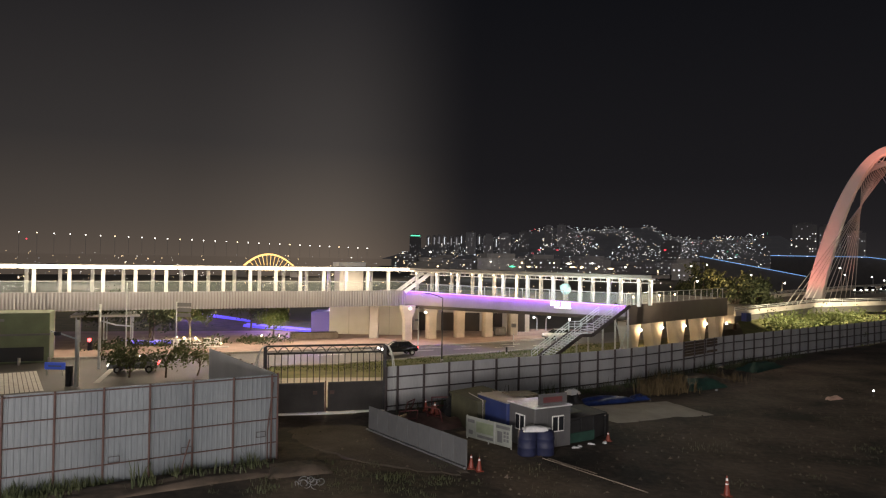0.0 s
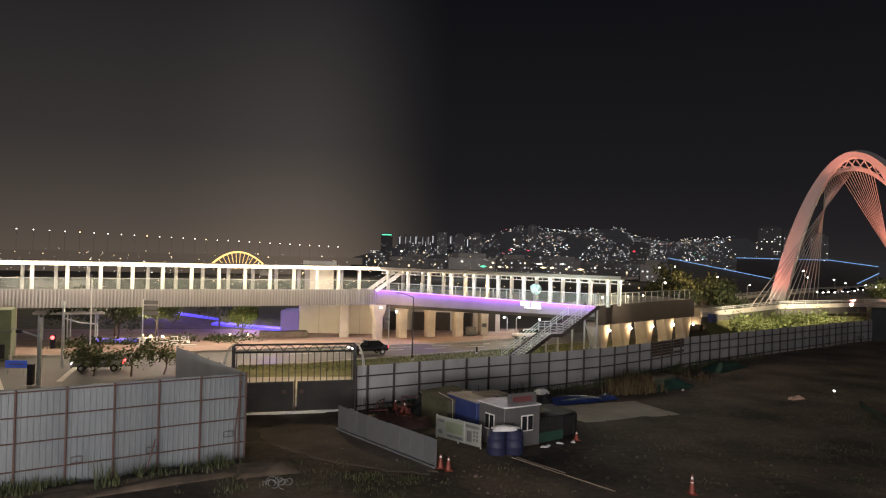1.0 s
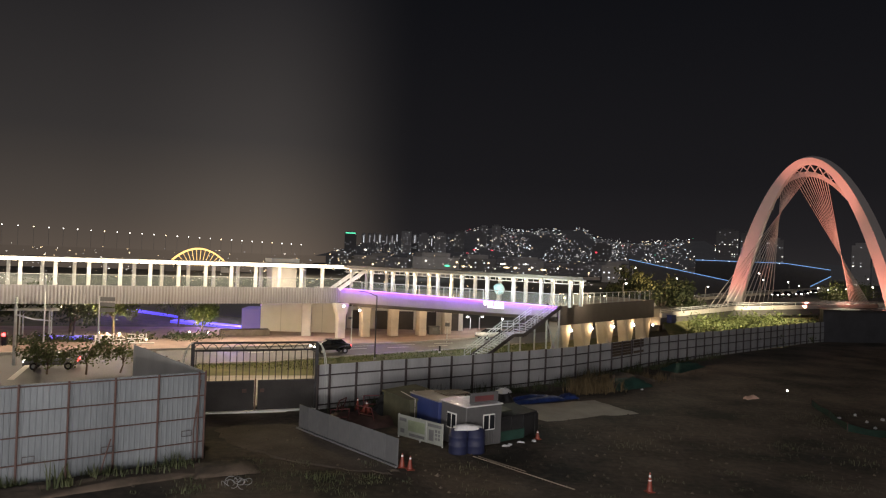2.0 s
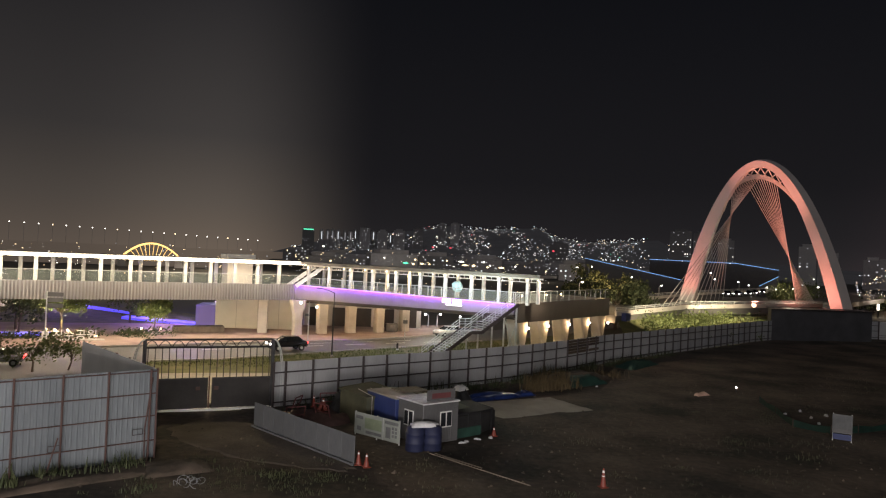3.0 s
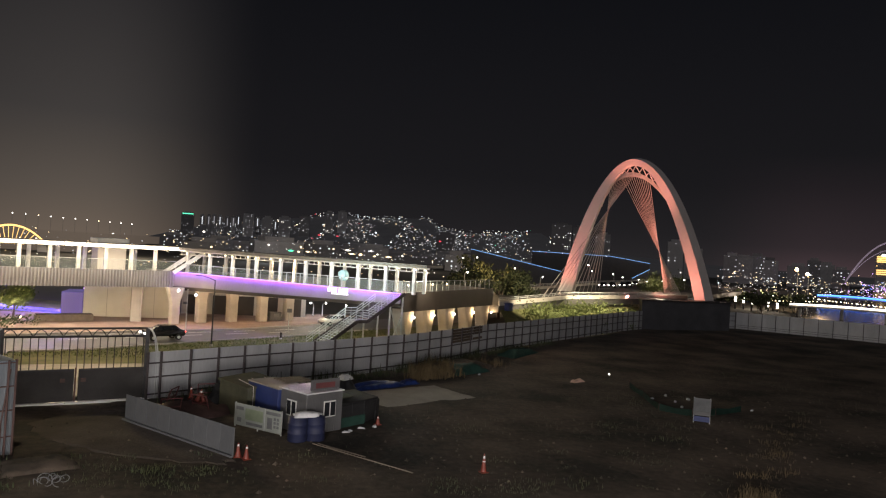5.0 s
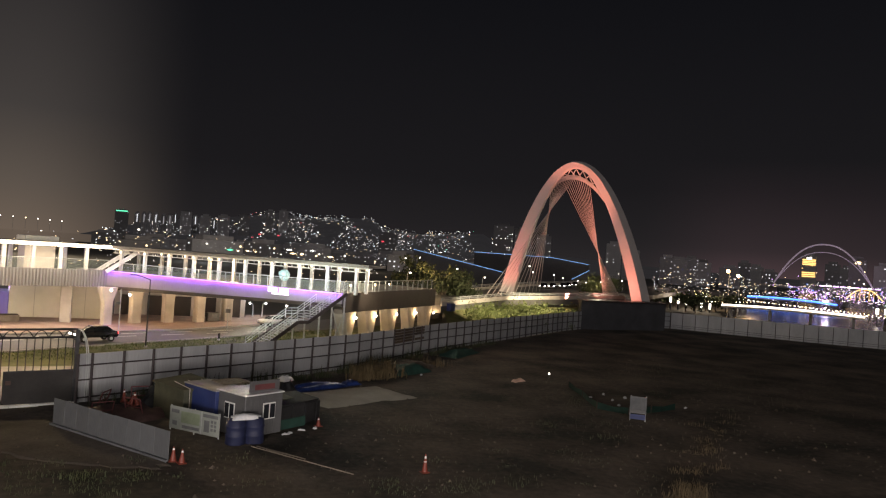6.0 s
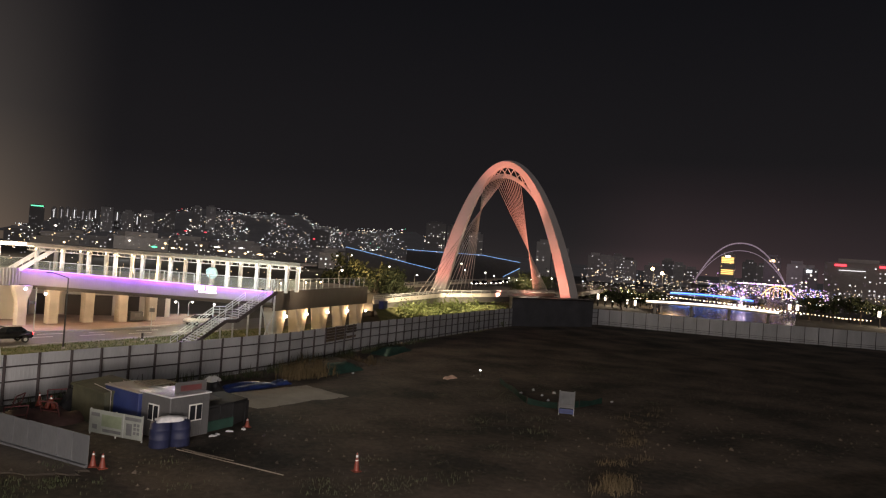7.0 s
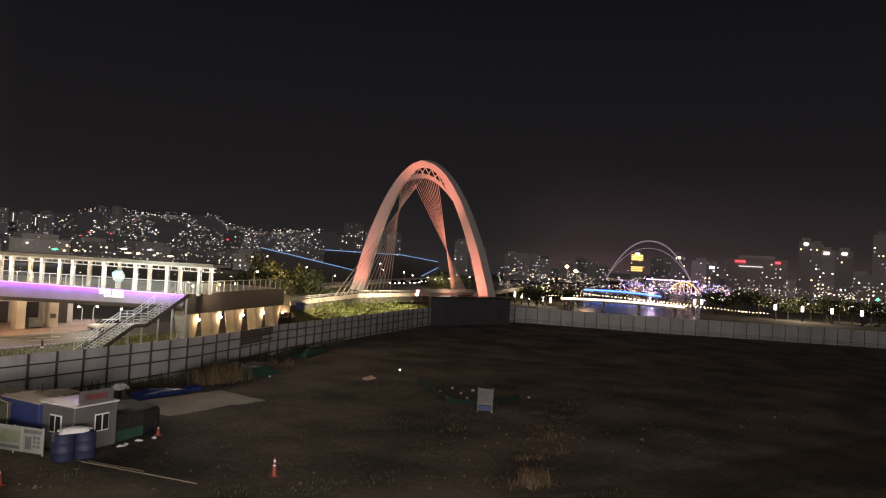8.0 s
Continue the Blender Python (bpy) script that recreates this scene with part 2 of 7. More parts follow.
# ------------------------------------------------------------------ mesh helpers
def link(name, bm, material, parent=None, label="", smooth=False):
    me = bpy.data.meshes.new(name)
    bm.normal_update()
    bm.to_mesh(me)
    bm.free()
    if smooth:
        for f in me.polygons:
            f.use_smooth = True
    for m in (material if isinstance(material, (list, tuple)) else [material]):
        me.materials.append(m)
    ob = new(name, me)
    if parent:
        ob.parent = parent
    if label:
        tagged(ob, label)
    return ob


def part(name, bm, material, parent, label="", smooth=False):
    return link(name, bm, material, parent, label, smooth)


def thing(name, label, category, group="", kind=""):
    return tagged(new(name), label, category, group, kind)


def box(bm, lo, hi, bevel=0.0):
    """An axis-aligned box from lo to hi, with its edges bevelled."""
    c = [(a + b) / 2 for a, b in zip(lo, hi)]
    s = [abs(b - a) for a, b in zip(lo, hi)]
    g = bmesh.ops.create_cube(bm, size=1, matrix=Matrix.Translation(c) @ Matrix.Diagonal((*s, 1)))
    if bevel:
        edges = list({e for v in g["verts"] for e in v.link_edges})
        bmesh.ops.bevel(bm, geom=edges, offset=bevel, segments=1, affect="EDGES")
    return bm


def beam(bm, a, b, w, h=None, up=(0, 0, 1)):
    """A straight rectangular bar from a to b, w across and h high."""
    a, b = Vector(a), Vector(b)
    h = h or w
    d = (b - a).normalized()
    u = Vector(up)
    if abs(d.dot(u)) > 0.98:
        u = Vector((0, 1, 0))
    s = d.cross(u).normalized()
    u = s.cross(d).normalized()
    vs = [bm.verts.new(p + s * i * w / 2 + u * j * h / 2) for p in (a, b) for i, j in ((-1, -1), (1, -1), (1, 1), (-1, 1))]
    for q in ((0, 1, 2, 3), (7, 6, 5, 4), (0, 4, 5, 1), (1, 5, 6, 2), (2, 6, 7, 3), (3, 7, 4, 0)):
        bm.faces.new([vs[k] for k in q])
    return bm


def tube(bm, pts, r, sides=8, r2=None):
    """A round pipe through the points, tapering from r to r2."""
    pts = [Vector(p) for p in pts]
    r2 = r if r2 is None else r2
    rings = []
    for i, p in enumerate(pts):
        d = (pts[min(i + 1, len(pts) - 1)] - pts[max(i - 1, 0)]).normalized()
        u = Vector((0, 0, 1)) if abs(d.z) < 0.9 else Vector((0, 1, 0))
        s = d.cross(u).normalized()
        u = s.cross(d)
        rr = r + (r2 - r) * i / (len(pts) - 1)
        rings.append([bm.verts.new(p + (s * math.cos(k * math.tau / sides) + u * math.sin(k * math.tau / sides)) * rr) for k in range(sides)])
    for x, y in zip(rings, rings[1:]):
        for k in range(sides):
            bm.faces.new((x[k], x[(k + 1) % sides], y[(k + 1) % sides], y[k]))
    bm.faces.new(rings[0][::-1])
    bm.faces.new(rings[-1])
    return bm


def prism(bm, outline, z0, z1):
    """An upright prism over a plan outline; z0 and z1 are numbers, or lists with one height a corner."""
    n = len(outline)
    z0 = [z0] * n if isinstance(z0, (int, float)) else z0
    z1 = [z1] * n if isinstance(z1, (int, float)) else z1
    lo = [bm.verts.new((p[0], p[1], z)) for p, z in zip(outline, z0)]
    hi = [bm.verts.new((p[0], p[1], z)) for p, z in zip(outline, z1)]
    bm.faces.new(lo[::-1])
    bm.faces.new(hi)
    for i in range(n):
        j = (i + 1) % n
        bm.faces.new((lo[i], lo[j], hi[j], hi[i]))
    bmesh.ops.recalc_face_normals(bm, faces=bm.faces[:])
    return bm


def along(path, step, start=0.0):
    """Points every step metres along a plan polyline, each with the unit direction there."""
    out, left = [], start
    for a, b in zip(path, path[1:]):
        a, b = Vector(a).to_2d(), Vector(b).to_2d()
        d = b - a
        length = d.length
        d.normalize()
        s = left
        while s < length:
            out.append((a + d * s, d))
            s += step
        left = s - length
    return out


# ------------------------------------------------------------------ ground
def sheet(name, outline, z, material, label, category, thick=0.02, kind="structure"):
    return tagged(link(name, prism(bmesh.new(), outline, z - thick, z), material), label, category, "", kind)


bm = bmesh.new()
bmesh.ops.create_grid(bm, x_segments=8, y_segments=8, size=4500)
tagged(link("ground", bm, DARK_LAND), "dark bare flat land reaching to the horizon", "ground", "", "structure").location.z = -0.30

FENCE_LEFT = [(-29.0, 26.05), (-8.95, 39.6)]
FENCE_WING = [(-9.05, 39.75), (-16.1, 50.2)]
GATE = [(-12.2, 50.15), (-4.1, 52.45)]
FENCE_RIGHT = [(-4.0, 52.2), (2.9, 56.55), (7.9, 59.6), (12.9, 62.9), (18.1, 66.6), (24.4, 72.2), (30.7, 78.4), (42.4, 87.9), (66.0, 106.5), (80.0, 115.5), (97.0, 117.0), (101.0, 112.5), (114.0, 97.5), (126.0, 86.5), (139.0, 75.5), (148.0, 67.0), (160.0, 52.0)]
SITE = [(-29, 26), (-9, 39.6), (-12.2, 50.2), (-4, 52.4)] + FENCE_RIGHT[1:] + [(160, -14), (-29, -14)]


def inside(p, poly):
    ok, j = False, len(poly) - 1
    for i in range(len(poly)):
        (ax, ay), (bx, by) = poly[i][:2], poly[j][:2]
        if (ay > p[1]) != (by > p[1]) and p[0] < (bx - ax) * (p[1] - ay) / (by - ay) + ax:
            ok = not ok
        j = i
    return ok


# site soil: one sheet with low ruts and mounds
bm = bmesh.new()
STEP = 1.5
verts = {}
for i in range(-24, 110):
    for j in range(-12, 82):
        x, y = i * STEP, j * STEP
        if not inside((x + STEP / 2, y + STEP / 2), SITE):
            continue
        for a, b in ((i, j), (i + 1, j), (i + 1, j + 1), (i, j + 1)):
            if (a, b) not in verts:
                px, py = a * STEP, b * STEP
                h = 0.16 * noise.noise((px * 0.11, py * 0.11, 0)) + 0.07 * noise.noise((px * 0.5, py * 0.5, 3))
                verts[a, b] = bm.verts.new((px, py, h * 0.9))
        bm.faces.new([verts[k] for k in ((i, j), (i + 1, j), (i + 1, j + 1), (i, j + 1))])
tagged(link("site_ground", bm, SOIL, smooth=True), "dark bare earth of a fenced building site", "ground", "", "structure")
sheet("site_ground_base", SITE, -0.2, SOIL, "bare earth under the fence line", "ground")

# street outside the fence
sheet("road", [(-75, 44), (-30, 56), (-21, 64), (-17.3, 68.0), (-11.4, 70.0), (-3, 78.5), (3.5, 84), (10.4, 89.5), (20, 97), (34, 108), (60, 134), (54, 140), (24, 112), (13.5, 101.5), (3.5, 94), (-8, 89), (-35, 77), (-80, 64)], -0.06, ASPHALT, "worn asphalt street lit by street lamps", "road")
VERGE = [(-20.8, 66), (-17.0, 72.3), (-11.3, 74.2), (-2.9, 80.2), (3.6, 84.6), (10.5, 89.2), (20.1, 96.7), (34.1, 107.6), (40, 93), (31, 80.5), (24, 73.5), (18, 68), (3, 59), (-4, 55.5), (-14, 54)]
sheet("grass_verge", VERGE, 0.0, GRASS_GROUND, "dry grass verge along the street", "verge")
sheet("pavement", [(-80, 64.5), (-35, 77.5), (-8, 89.4), (3.5, 94.4), (13.5, 101.9), (24, 112.4), (20, 118), (-10, 110), (-60, 100)], 0.10, PAVING, "reddish paved pavement under the elevated deck", "pavement", 0.2)

# ------------------------------------------------------------------ hoardings


def hoarding(path, height, bay, sheet_material, post_material, label, rails, inner_sign=1.0, thick=0.055, rib=0.03, first=0.0):
    """A site hoarding: corrugated sheets between posts, with rails on the site side."""
    ob = thing("site_hoarding", label, "hoarding")
    spots = along(path, bay, first)
    if first:
        spots.insert(0, (Vector(path[0]).to_2d(), spots[0][1]))
    spots.append((Vector(path[-1]).to_2d(), spots[-1][1]))
    post_mesh = None
    for k, (p, d) in enumerate(spots):
        n2 = Vector((d.y, -d.x)) * inner_sign
        if post_mesh is None:
            bm = tube(bmesh.new(), [(0, 0, -0.2), (0, 0, height + 0.03)], thick, 8)
            post = part("post", bm, post_material, ob)
            post_mesh = post.data
        else:
            post = new("post", post_mesh)
            post.parent = ob
        post.location = (p.x + n2.x * 0.1, p.y + n2.y * 0.1, 0)
    for (p, d), (q, _) in zip(spots, spots[1:]):
        if (q - p).length < 0.2:
            continue
        d = (q - p).normalized()
        n2 = Vector((d.y, -d.x)) * inner_sign
        bm = bmesh.new()
        length = (q - p).length
        ribs = max(4, round(length / 0.27))
        prof = []
        for r in range(ribs):
            for f, o in ((0.0, 0), (0.62, 0), (0.72, rib), (0.9, rib)):
                prof.append(((r + f) / ribs * length, o))
        prof.append((length, 0))
        drop = random.uniform(-0.015, 0.015)
        rows = []
        for s, o in prof:
            c = p + d * s + n2 * o
            rows.append([bm.verts.new((c.x, c.y, 0.02)), bm.verts.new((c.x, c.y, height + drop))])
        back = [[bm.verts.new((v.co.x - n2.x * 0.012, v.co.y - n2.y * 0.012, v.co.z)) for v in pair] for pair in rows]
        for a, b, e, f in zip(rows, rows[1:], back, back[1:]):
            bm.faces.new((a[0], b[0], b[1], a[1]))
            bm.faces.new((f[0], e[0], e[1], f[1]))
            bm.faces.new((a[1], b[1], f[1], e[1]))
        part("panel", bm, sheet_material, ob)
        for z in rails:
            a, b = p + n2 * 0.075, q + n2 * 0.075
            part("rail", tube(bmesh.new(), [(a.x, a.y, z), (b.x, b.y, z)], thick * 0.6, 6), post_material, ob)
    return ob


hoarding(FENCE_LEFT, 4.6, 2.09, HOARDING_OLD, RUST, "tall grey corrugated steel site hoarding on rusty pipe posts", (0.93, 2.2, 3.36, 4.5), first=0.87)
hoarding(FENCE_WING, 4.6, 2.1, HOARDING_WHITE, RUST, "tall white sheet hoarding beside the site gate", (1.0, 4.5), 1.0, 0.055, 0.004)
hoarding(FENCE_RIGHT[:11], 3.2, 2.22, HOARDING, POST_DARK, "grey steel site hoarding with dark posts along the street", (0.35, 1.5, 2.45), 1.0, 0.09, 0.006, 0.95)
hoarding(FENCE_RIGHT[10:], 3.2, 2.4, HOARDING, POST_DARK, "pale site hoarding along the river side of the site", (0.4, 0.75), 1.0, 0.05, 0.006)

# ------------------------------------------------------------------ more materials
BROWN_BOARD = surface("brown_board", (0.07, 0.05, 0.035), (0.13, 0.095, 0.065), 1.5, 14, 0.8, 0, 0.1, random_tone=0.15)
LEAF = surface("leaf", (0.05, 0.075, 0.02), (0.13, 0.15, 0.045), 0.5, 6, 0.7, 0, 0.0)
LEAF_DARK = surface("leaf_dark", (0.03, 0.045, 0.018), (0.075, 0.085, 0.035), 0.5, 6, 0.75, 0, 0.0)
REED_DARK = surface("withered_grass", (0.07, 0.052, 0.028), (0.15, 0.11, 0.06), 0.8, 8, 0.95, 0, 0.0)
REED = surface("dry_reed", (0.10, 0.072, 0.036), (0.19, 0.14, 0.07), 0.8, 8, 0.9, 0, 0.0)
BARK = surface("bark", (0.07, 0.05, 0.035), (0.13, 0.10, 0.075), 3, 25, 0.9, 0, 0.3)
BLUE_PAINT = surface("blue_container", (0.012, 0.022, 0.10), (0.024, 0.045, 0.17), 0.8, 9, 0.5, 0, 0.05, (1, 1, 0.3))
BLUE_TARP = surface("blue_tarp", (0.008, 0.016, 0.07), (0.03, 0.06, 0.22), 1.6, 10, 0.3, 0, 0.5)
OLIVE = surface("olive_tarp", (0.036, 0.038, 0.024), (0.085, 0.085, 0.05), 0.9, 9, 0.7, 0, 0.2)
CABIN_WHITE = surface("cabin_panel", (0.075, 0.075, 0.078), (0.12, 0.12, 0.123), 0.6, 9, 0.5, 0, 0.04, (1, 1, 0.4))
SHINY_FILM = surface("plastic_film", (0.55, 0.56, 0.58), (0.8, 0.8, 0.8), 2, 14, 0.15, 0, 0.4)
BLACK_NET = surface("black_net", (0.008, 0.008, 0.009), (0.022, 0.022, 0.023), 1.5, 20, 0.8, 0, 0.4)
GREEN_NET = surface("green_net", (0.010, 0.032, 0.025), (0.020, 0.07, 0.052), 1.5, 20, 0.7, 0, 0.4)
MAROON = surface("maroon_board", (0.09, 0.026, 0.03), (0.15, 0.045, 0.045), 1.0, 9, 0.6, 0, 0.05)
BANNER = surface("banner", (0.25, 0.275, 0.25), (0.37, 0.395, 0.355), 0.8, 9, 0.6, 0, 0.03)
BOARD_GREY = surface("board_grey", (0.07, 0.075, 0.08), (0.13, 0.135, 0.14), 2, 15, 0.7, 0, 0.0)
PRINT_GREY = surface("print_grey", (0.12, 0.125, 0.13), (0.19, 0.195, 0.20), 2, 15, 0.7, 0, 0.0)
PRINT_GREEN = surface("print_green", (0.21, 0.26, 0.17), (0.30, 0.35, 0.24), 2, 15, 0.7, 0, 0.0)
CONE_ORANGE = surface("cone_orange", (0.15, 0.026, 0.016), (0.24, 0.045, 0.025), 4, 30, 0.5, 0, 0.02)
CONE_WHITE = surface("cone_band", (0.66, 0.66, 0.66), (0.80, 0.80, 0.80), 4, 30, 0.4, 0, 0.0)
TIMBER = surface("timber", (0.13, 0.105, 0.08), (0.24, 0.20, 0.155), 1.5, 14, 0.8, 0, 0.15)
ROAD_PAINT = surface("road_paint", (0.55, 0.54, 0.50), (0.75, 0.74, 0.70), 1.5, 14, 0.7, 0, 0.05)
KERB = surface("kerb_stone", (0.32, 0.30, 0.28), (0.46, 0.44, 0.41), 1.5, 14, 0.85, 0, 0.1)
GREEN_WALL = surface("green_cladding", (0.08, 0.105, 0.06), (0.13, 0.16, 0.09), 0.6, 8, 0.6, 0, 0.03)
WHITE_WALL = surface("white_render", (0.60, 0.57, 0.52), (0.72, 0.69, 0.64), 0.5, 8, 0.85, 0, 0.05)
DARK_GLASS, _n, _l, _p = principled("dark_glass")
_p.inputs["Base Color"].default_value, _p.inputs["Roughness"].default_value = (0.02, 0.022, 0.026, 1), 0.08
CAR_WHITE = surface("car_white", (0.70, 0.70, 0.70), (0.78, 0.78, 0.78), 1, 20, 0.22, 0, 0.0)
CAR_BLACK = surface("car_black", (0.012, 0.012, 0.014), (0.02, 0.02, 0.023), 1, 20, 0.15, 0, 0.0)
CAR_SILVER = surface("car_silver", (0.42, 0.43, 0.44), (0.5, 0.51, 0.52), 1, 20, 0.25, 0.5, 0.0)
TYRE = surface("tyre", (0.015, 0.015, 0.015), (0.03, 0.03, 0.03), 3, 30, 0.9, 0, 0.1)
FAR_WALL = surface("far_wall", (0.28, 0.27, 0.27), (0.42, 0.41, 0.40), 0.02, 0.5, 0.9, 0, 0.0, random_tone=0.4)
HILL = surface("hill_wood_haze", (0.06, 0.06, 0.055), (0.13, 0.13, 0.12), 0.01, 0.1, 0.95, 0, 0.0)
# faint emission of the hillside stands in for haze in front of it
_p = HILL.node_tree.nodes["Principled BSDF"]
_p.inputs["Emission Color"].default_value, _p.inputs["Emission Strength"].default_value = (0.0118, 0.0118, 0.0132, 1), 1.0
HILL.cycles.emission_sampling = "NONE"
WATER, _n, _l, _p = principled("river_water")
_p.inputs["Base Color"].default_value, _p.inputs["Roughness"].default_value = (0.012, 0.016, 0.022, 1), 0.22
_w = _n.new("ShaderNodeTexNoise")
_w.inputs["Scale"].default_value = 0.35
_b = _n.new("ShaderNodeBump")
_b.inputs["Strength"].default_value, _b.inputs["Distance"].default_value = 0.35, 0.3
_t = _n.new("ShaderNodeTexCoord")
_l.new(_t.outputs["Object"], _w.inputs[0])
_l.new(_w.outputs[0], _b.inputs["Height"])
_l.new(_b.outputs[0], _p.inputs["Normal"])


def tiny(name, colour, strength):
    m = glow(name, colour, strength)
    m.cycles.emission_sampling = "NONE"
    return m


L_WHITE, L_WARM, L_COOL = tiny("far_light_white", (1, 0.95, 0.86), 3.4), tiny("far_light_warm", (1, 0.74, 0.42), 3.6), tiny("far_light_cool", (0.75, 0.9, 1), 4.2)
L_RED, L_GREEN, L_BLUE, L_VIOLET = tiny("far_light_red", (1, 0.07, 0.10), 1.6), tiny("far_light_green", (0.1, 0.9, 0.5), 1.5), tiny("far_light_blue", (0.06, 0.22, 1), 3.0), tiny("far_light_violet", (0.72, 0.42, 1), 3.4)
L_DIM, L_FAINT = tiny("far_light_dim", (0.8, 0.85, 0.9), 1.2), tiny("far_light_faint", (0.75, 0.75, 0.8), 0.45)
L_STRONG = tiny("far_light_strong", (1, 0.92, 0.78), 3.2)
L_ORANGE = tiny("far_light_orange", (1, 0.55, 0.22), 18)
L_GOLD = tiny("gold_light", (1, 0.62, 0.20), 1.5)
LINE_BLUE = tiny("line_blue", (0.24, 0.52, 1), 1.0)
SPOT_WARM = tiny("fitting_warm", (1, 0.74, 0.4), 9)
SPOT_WHITE = tiny("fitting_white", (1, 0.97, 0.92), 6)
SIGN_WHITE = tiny("sign_white", (1, 0.95, 1), 1.1)
SIGN_BLUE = tiny("sign_blue", (0.10, 0.2, 1.0), 0.06)
SIGNAL_RED = tiny("signal_red", (1, 0.06, 0.06), 7)
PATH_GLOW = tiny("path_violet_glow", (0.16, 0.14, 1.0), 0.5)

# ------------------------------------------------------------------ elevated footbridge
J, NOSE, END = Vector((-4.91, 99.9)), Vector((20.2, 79.16)), Vector((39.9, 101.57))
LEFT_FAR = Vector((-72.0, 65.9))
left_dir = (J - LEFT_FAR).normalized()
left_n = Vector((left_dir.y, -left_dir.x))
right_dir = (NOSE - J).normalized()
rn = Vector((right_dir.y, -right_dir.x))
DEPTH = 5.2
back = left_n * -DEPTH


def at2(p, z):
    return (p.x, p.y, z)


def share(name, mesh, parent, m):
    ob = new(name, mesh)
    ob.parent = parent
    ob.matrix_local = m
    return ob


def plan_turn(p, d, z=0.0):
    return Matrix.Translation((p.x, p.y, z)) @ Matrix.Rotation(math.atan2(d.y, d.x), 4, "Z")


footbridge = thing("footbridge", "covered steel footbridge with ribbed grey parapet and glowing eaves", "footbridge")
part("deck", prism(bmesh.new(), [LEFT_FAR, J, J + back, LEFT_FAR + back], 4.75, 6.45), GIRDER_STEEL, footbridge)
parapet = part("parapet", prism(bmesh.new(), [LEFT_FAR + left_n * 0.06, J + left_n * 0.06, J + left_n * 0.01, LEFT_FAR + left_n * 0.01], 4.6, 6.68), GIRDER_DARK, footbridge, "ribbed grey metal parapet")
slat = None
for p, d in along([LEFT_FAR, J], 0.36):
    if slat is None:
        slat = part("slat", box(bmesh.new(), (-0.09, -0.24, 4.57), (0.09, -0.065, 6.7), 0.02), GIRDER_STEEL, parapet)
        mesh = slat.data
        slat.matrix_local = plan_turn(p, d)
    else:
        share("slat", mesh, parapet, plan_turn(p, d))
part("roof", prism(bmesh.new(), [LEFT_FAR + left_n * 0.5, J + left_n * 0.5, J + back, LEFT_FAR + back], 9.5, 9.84), ROOF_SHEET, footbridge)
mesh = None
for p, d in along([LEFT_FAR, J - left_dir * 1.0], 4.1):
    if mesh is None:
        ob = part("eaves_light", box(bmesh.new(), (0.06, -0.66, 9.38), (4.04, -0.52, 9.74), 0.02), STRIP_WARM, footbridge, "glowing warm white eaves light")
        mesh = ob.data
        ob.matrix_local = plan_turn(p, d)
    else:
        share("eaves_light", mesh, footbridge, plan_turn(p, d))
for row, first, step, shrink, count in ((0.0, 30.23, 3.514, 0.0199, 14), (4.9, 29.26, 3.472, 0.0148, 14)):
    mesh = None
    for k in range(-8, count):
        p, d = LEFT_FAR + left_dir * (first + step * k - shrink * k * k), left_dir
        q = p - left_n * (row + 0.3)
        if mesh is None:
            ob = part("column", box(bmesh.new(), (-0.2, -0.2, 6.3), (0.2, 0.2, 9.5), 0.03), WHITE_STEEL, footbridge)
            mesh = ob.data
            ob.matrix_local = plan_turn(q, d)
        else:
            share("column", mesh, footbridge, plan_turn(q, d))
mesh = None
for p, d in along([LEFT_FAR, J], 2.05):
    q = p - left_n * 0.02
    if mesh is None:
        ob = part("glass_panel", box(bmesh.new(), (0.04, -0.01, 6.55), (2.0, 0.01, 7.85)), RAIL_GLASS, footbridge, "clear glass railing panel")
        mesh = ob.data
        ob.matrix_local = plan_turn(q, d)
    else:
        share("glass_panel", mesh, footbridge, plan_turn(q, d))
part("handrail", tube(bmesh.new(), [at2(LEFT_FAR, 7.92), at2(J, 7.92)], 0.035, 6), GALV, footbridge)
for f in (0.42, 0.945):
    p = LEFT_FAR.lerp(J, f) - left_n * 1.6
    part("pier", box(bmesh.new(), (p.x - 0.62, p.y - 0.62, -0.1), (p.x + 0.62, p.y + 0.62, 4.75), 0.06), CONCRETE, footbridge, "plain concrete pier")
p = LEFT_FAR.lerp(J, 0.90)
part("lift_head", box(bmesh.new(), (-1.9, 1.2, 9.84), (1.9, 4.0, 10.45), 0.05), WHITE_STEEL, footbridge).matrix_local = plan_turn(p, left_dir)
part("lift_shaft", box(bmesh.new(), (-1.7, 1.6, 6.45), (1.7, 3.8, 9.5), 0.05), WHITE_WALL, footbridge).matrix_local = plan_turn(p, left_dir)

# ------------------------------------------------------------------ elevated plaza
plaza = thing("elevated_plaza", "elevated plaza deck on flared concrete piers with violet lit girder", "elevated deck")
out = [J, NOSE, END, END + Vector((-3, 8)), Vector((8, 116)), J + back + Vector((-2, 4))]
part("deck", prism(bmesh.new(), out, 5.6, [6.45, 6.2, 6.2, 6.2, 6.2, 6.45]), CONCRETE, plaza)
bm = prism(bmesh.new(), [J + rn * 0.25, NOSE + rn * 0.25, NOSE, J], [4.75, 5.1, 5.1, 4.75], [6.7, 6.35, 6.35, 6.7])
girder = part("girder", bm, GIRDER_DARK, plaza, "grey steel girder washed in violet light")
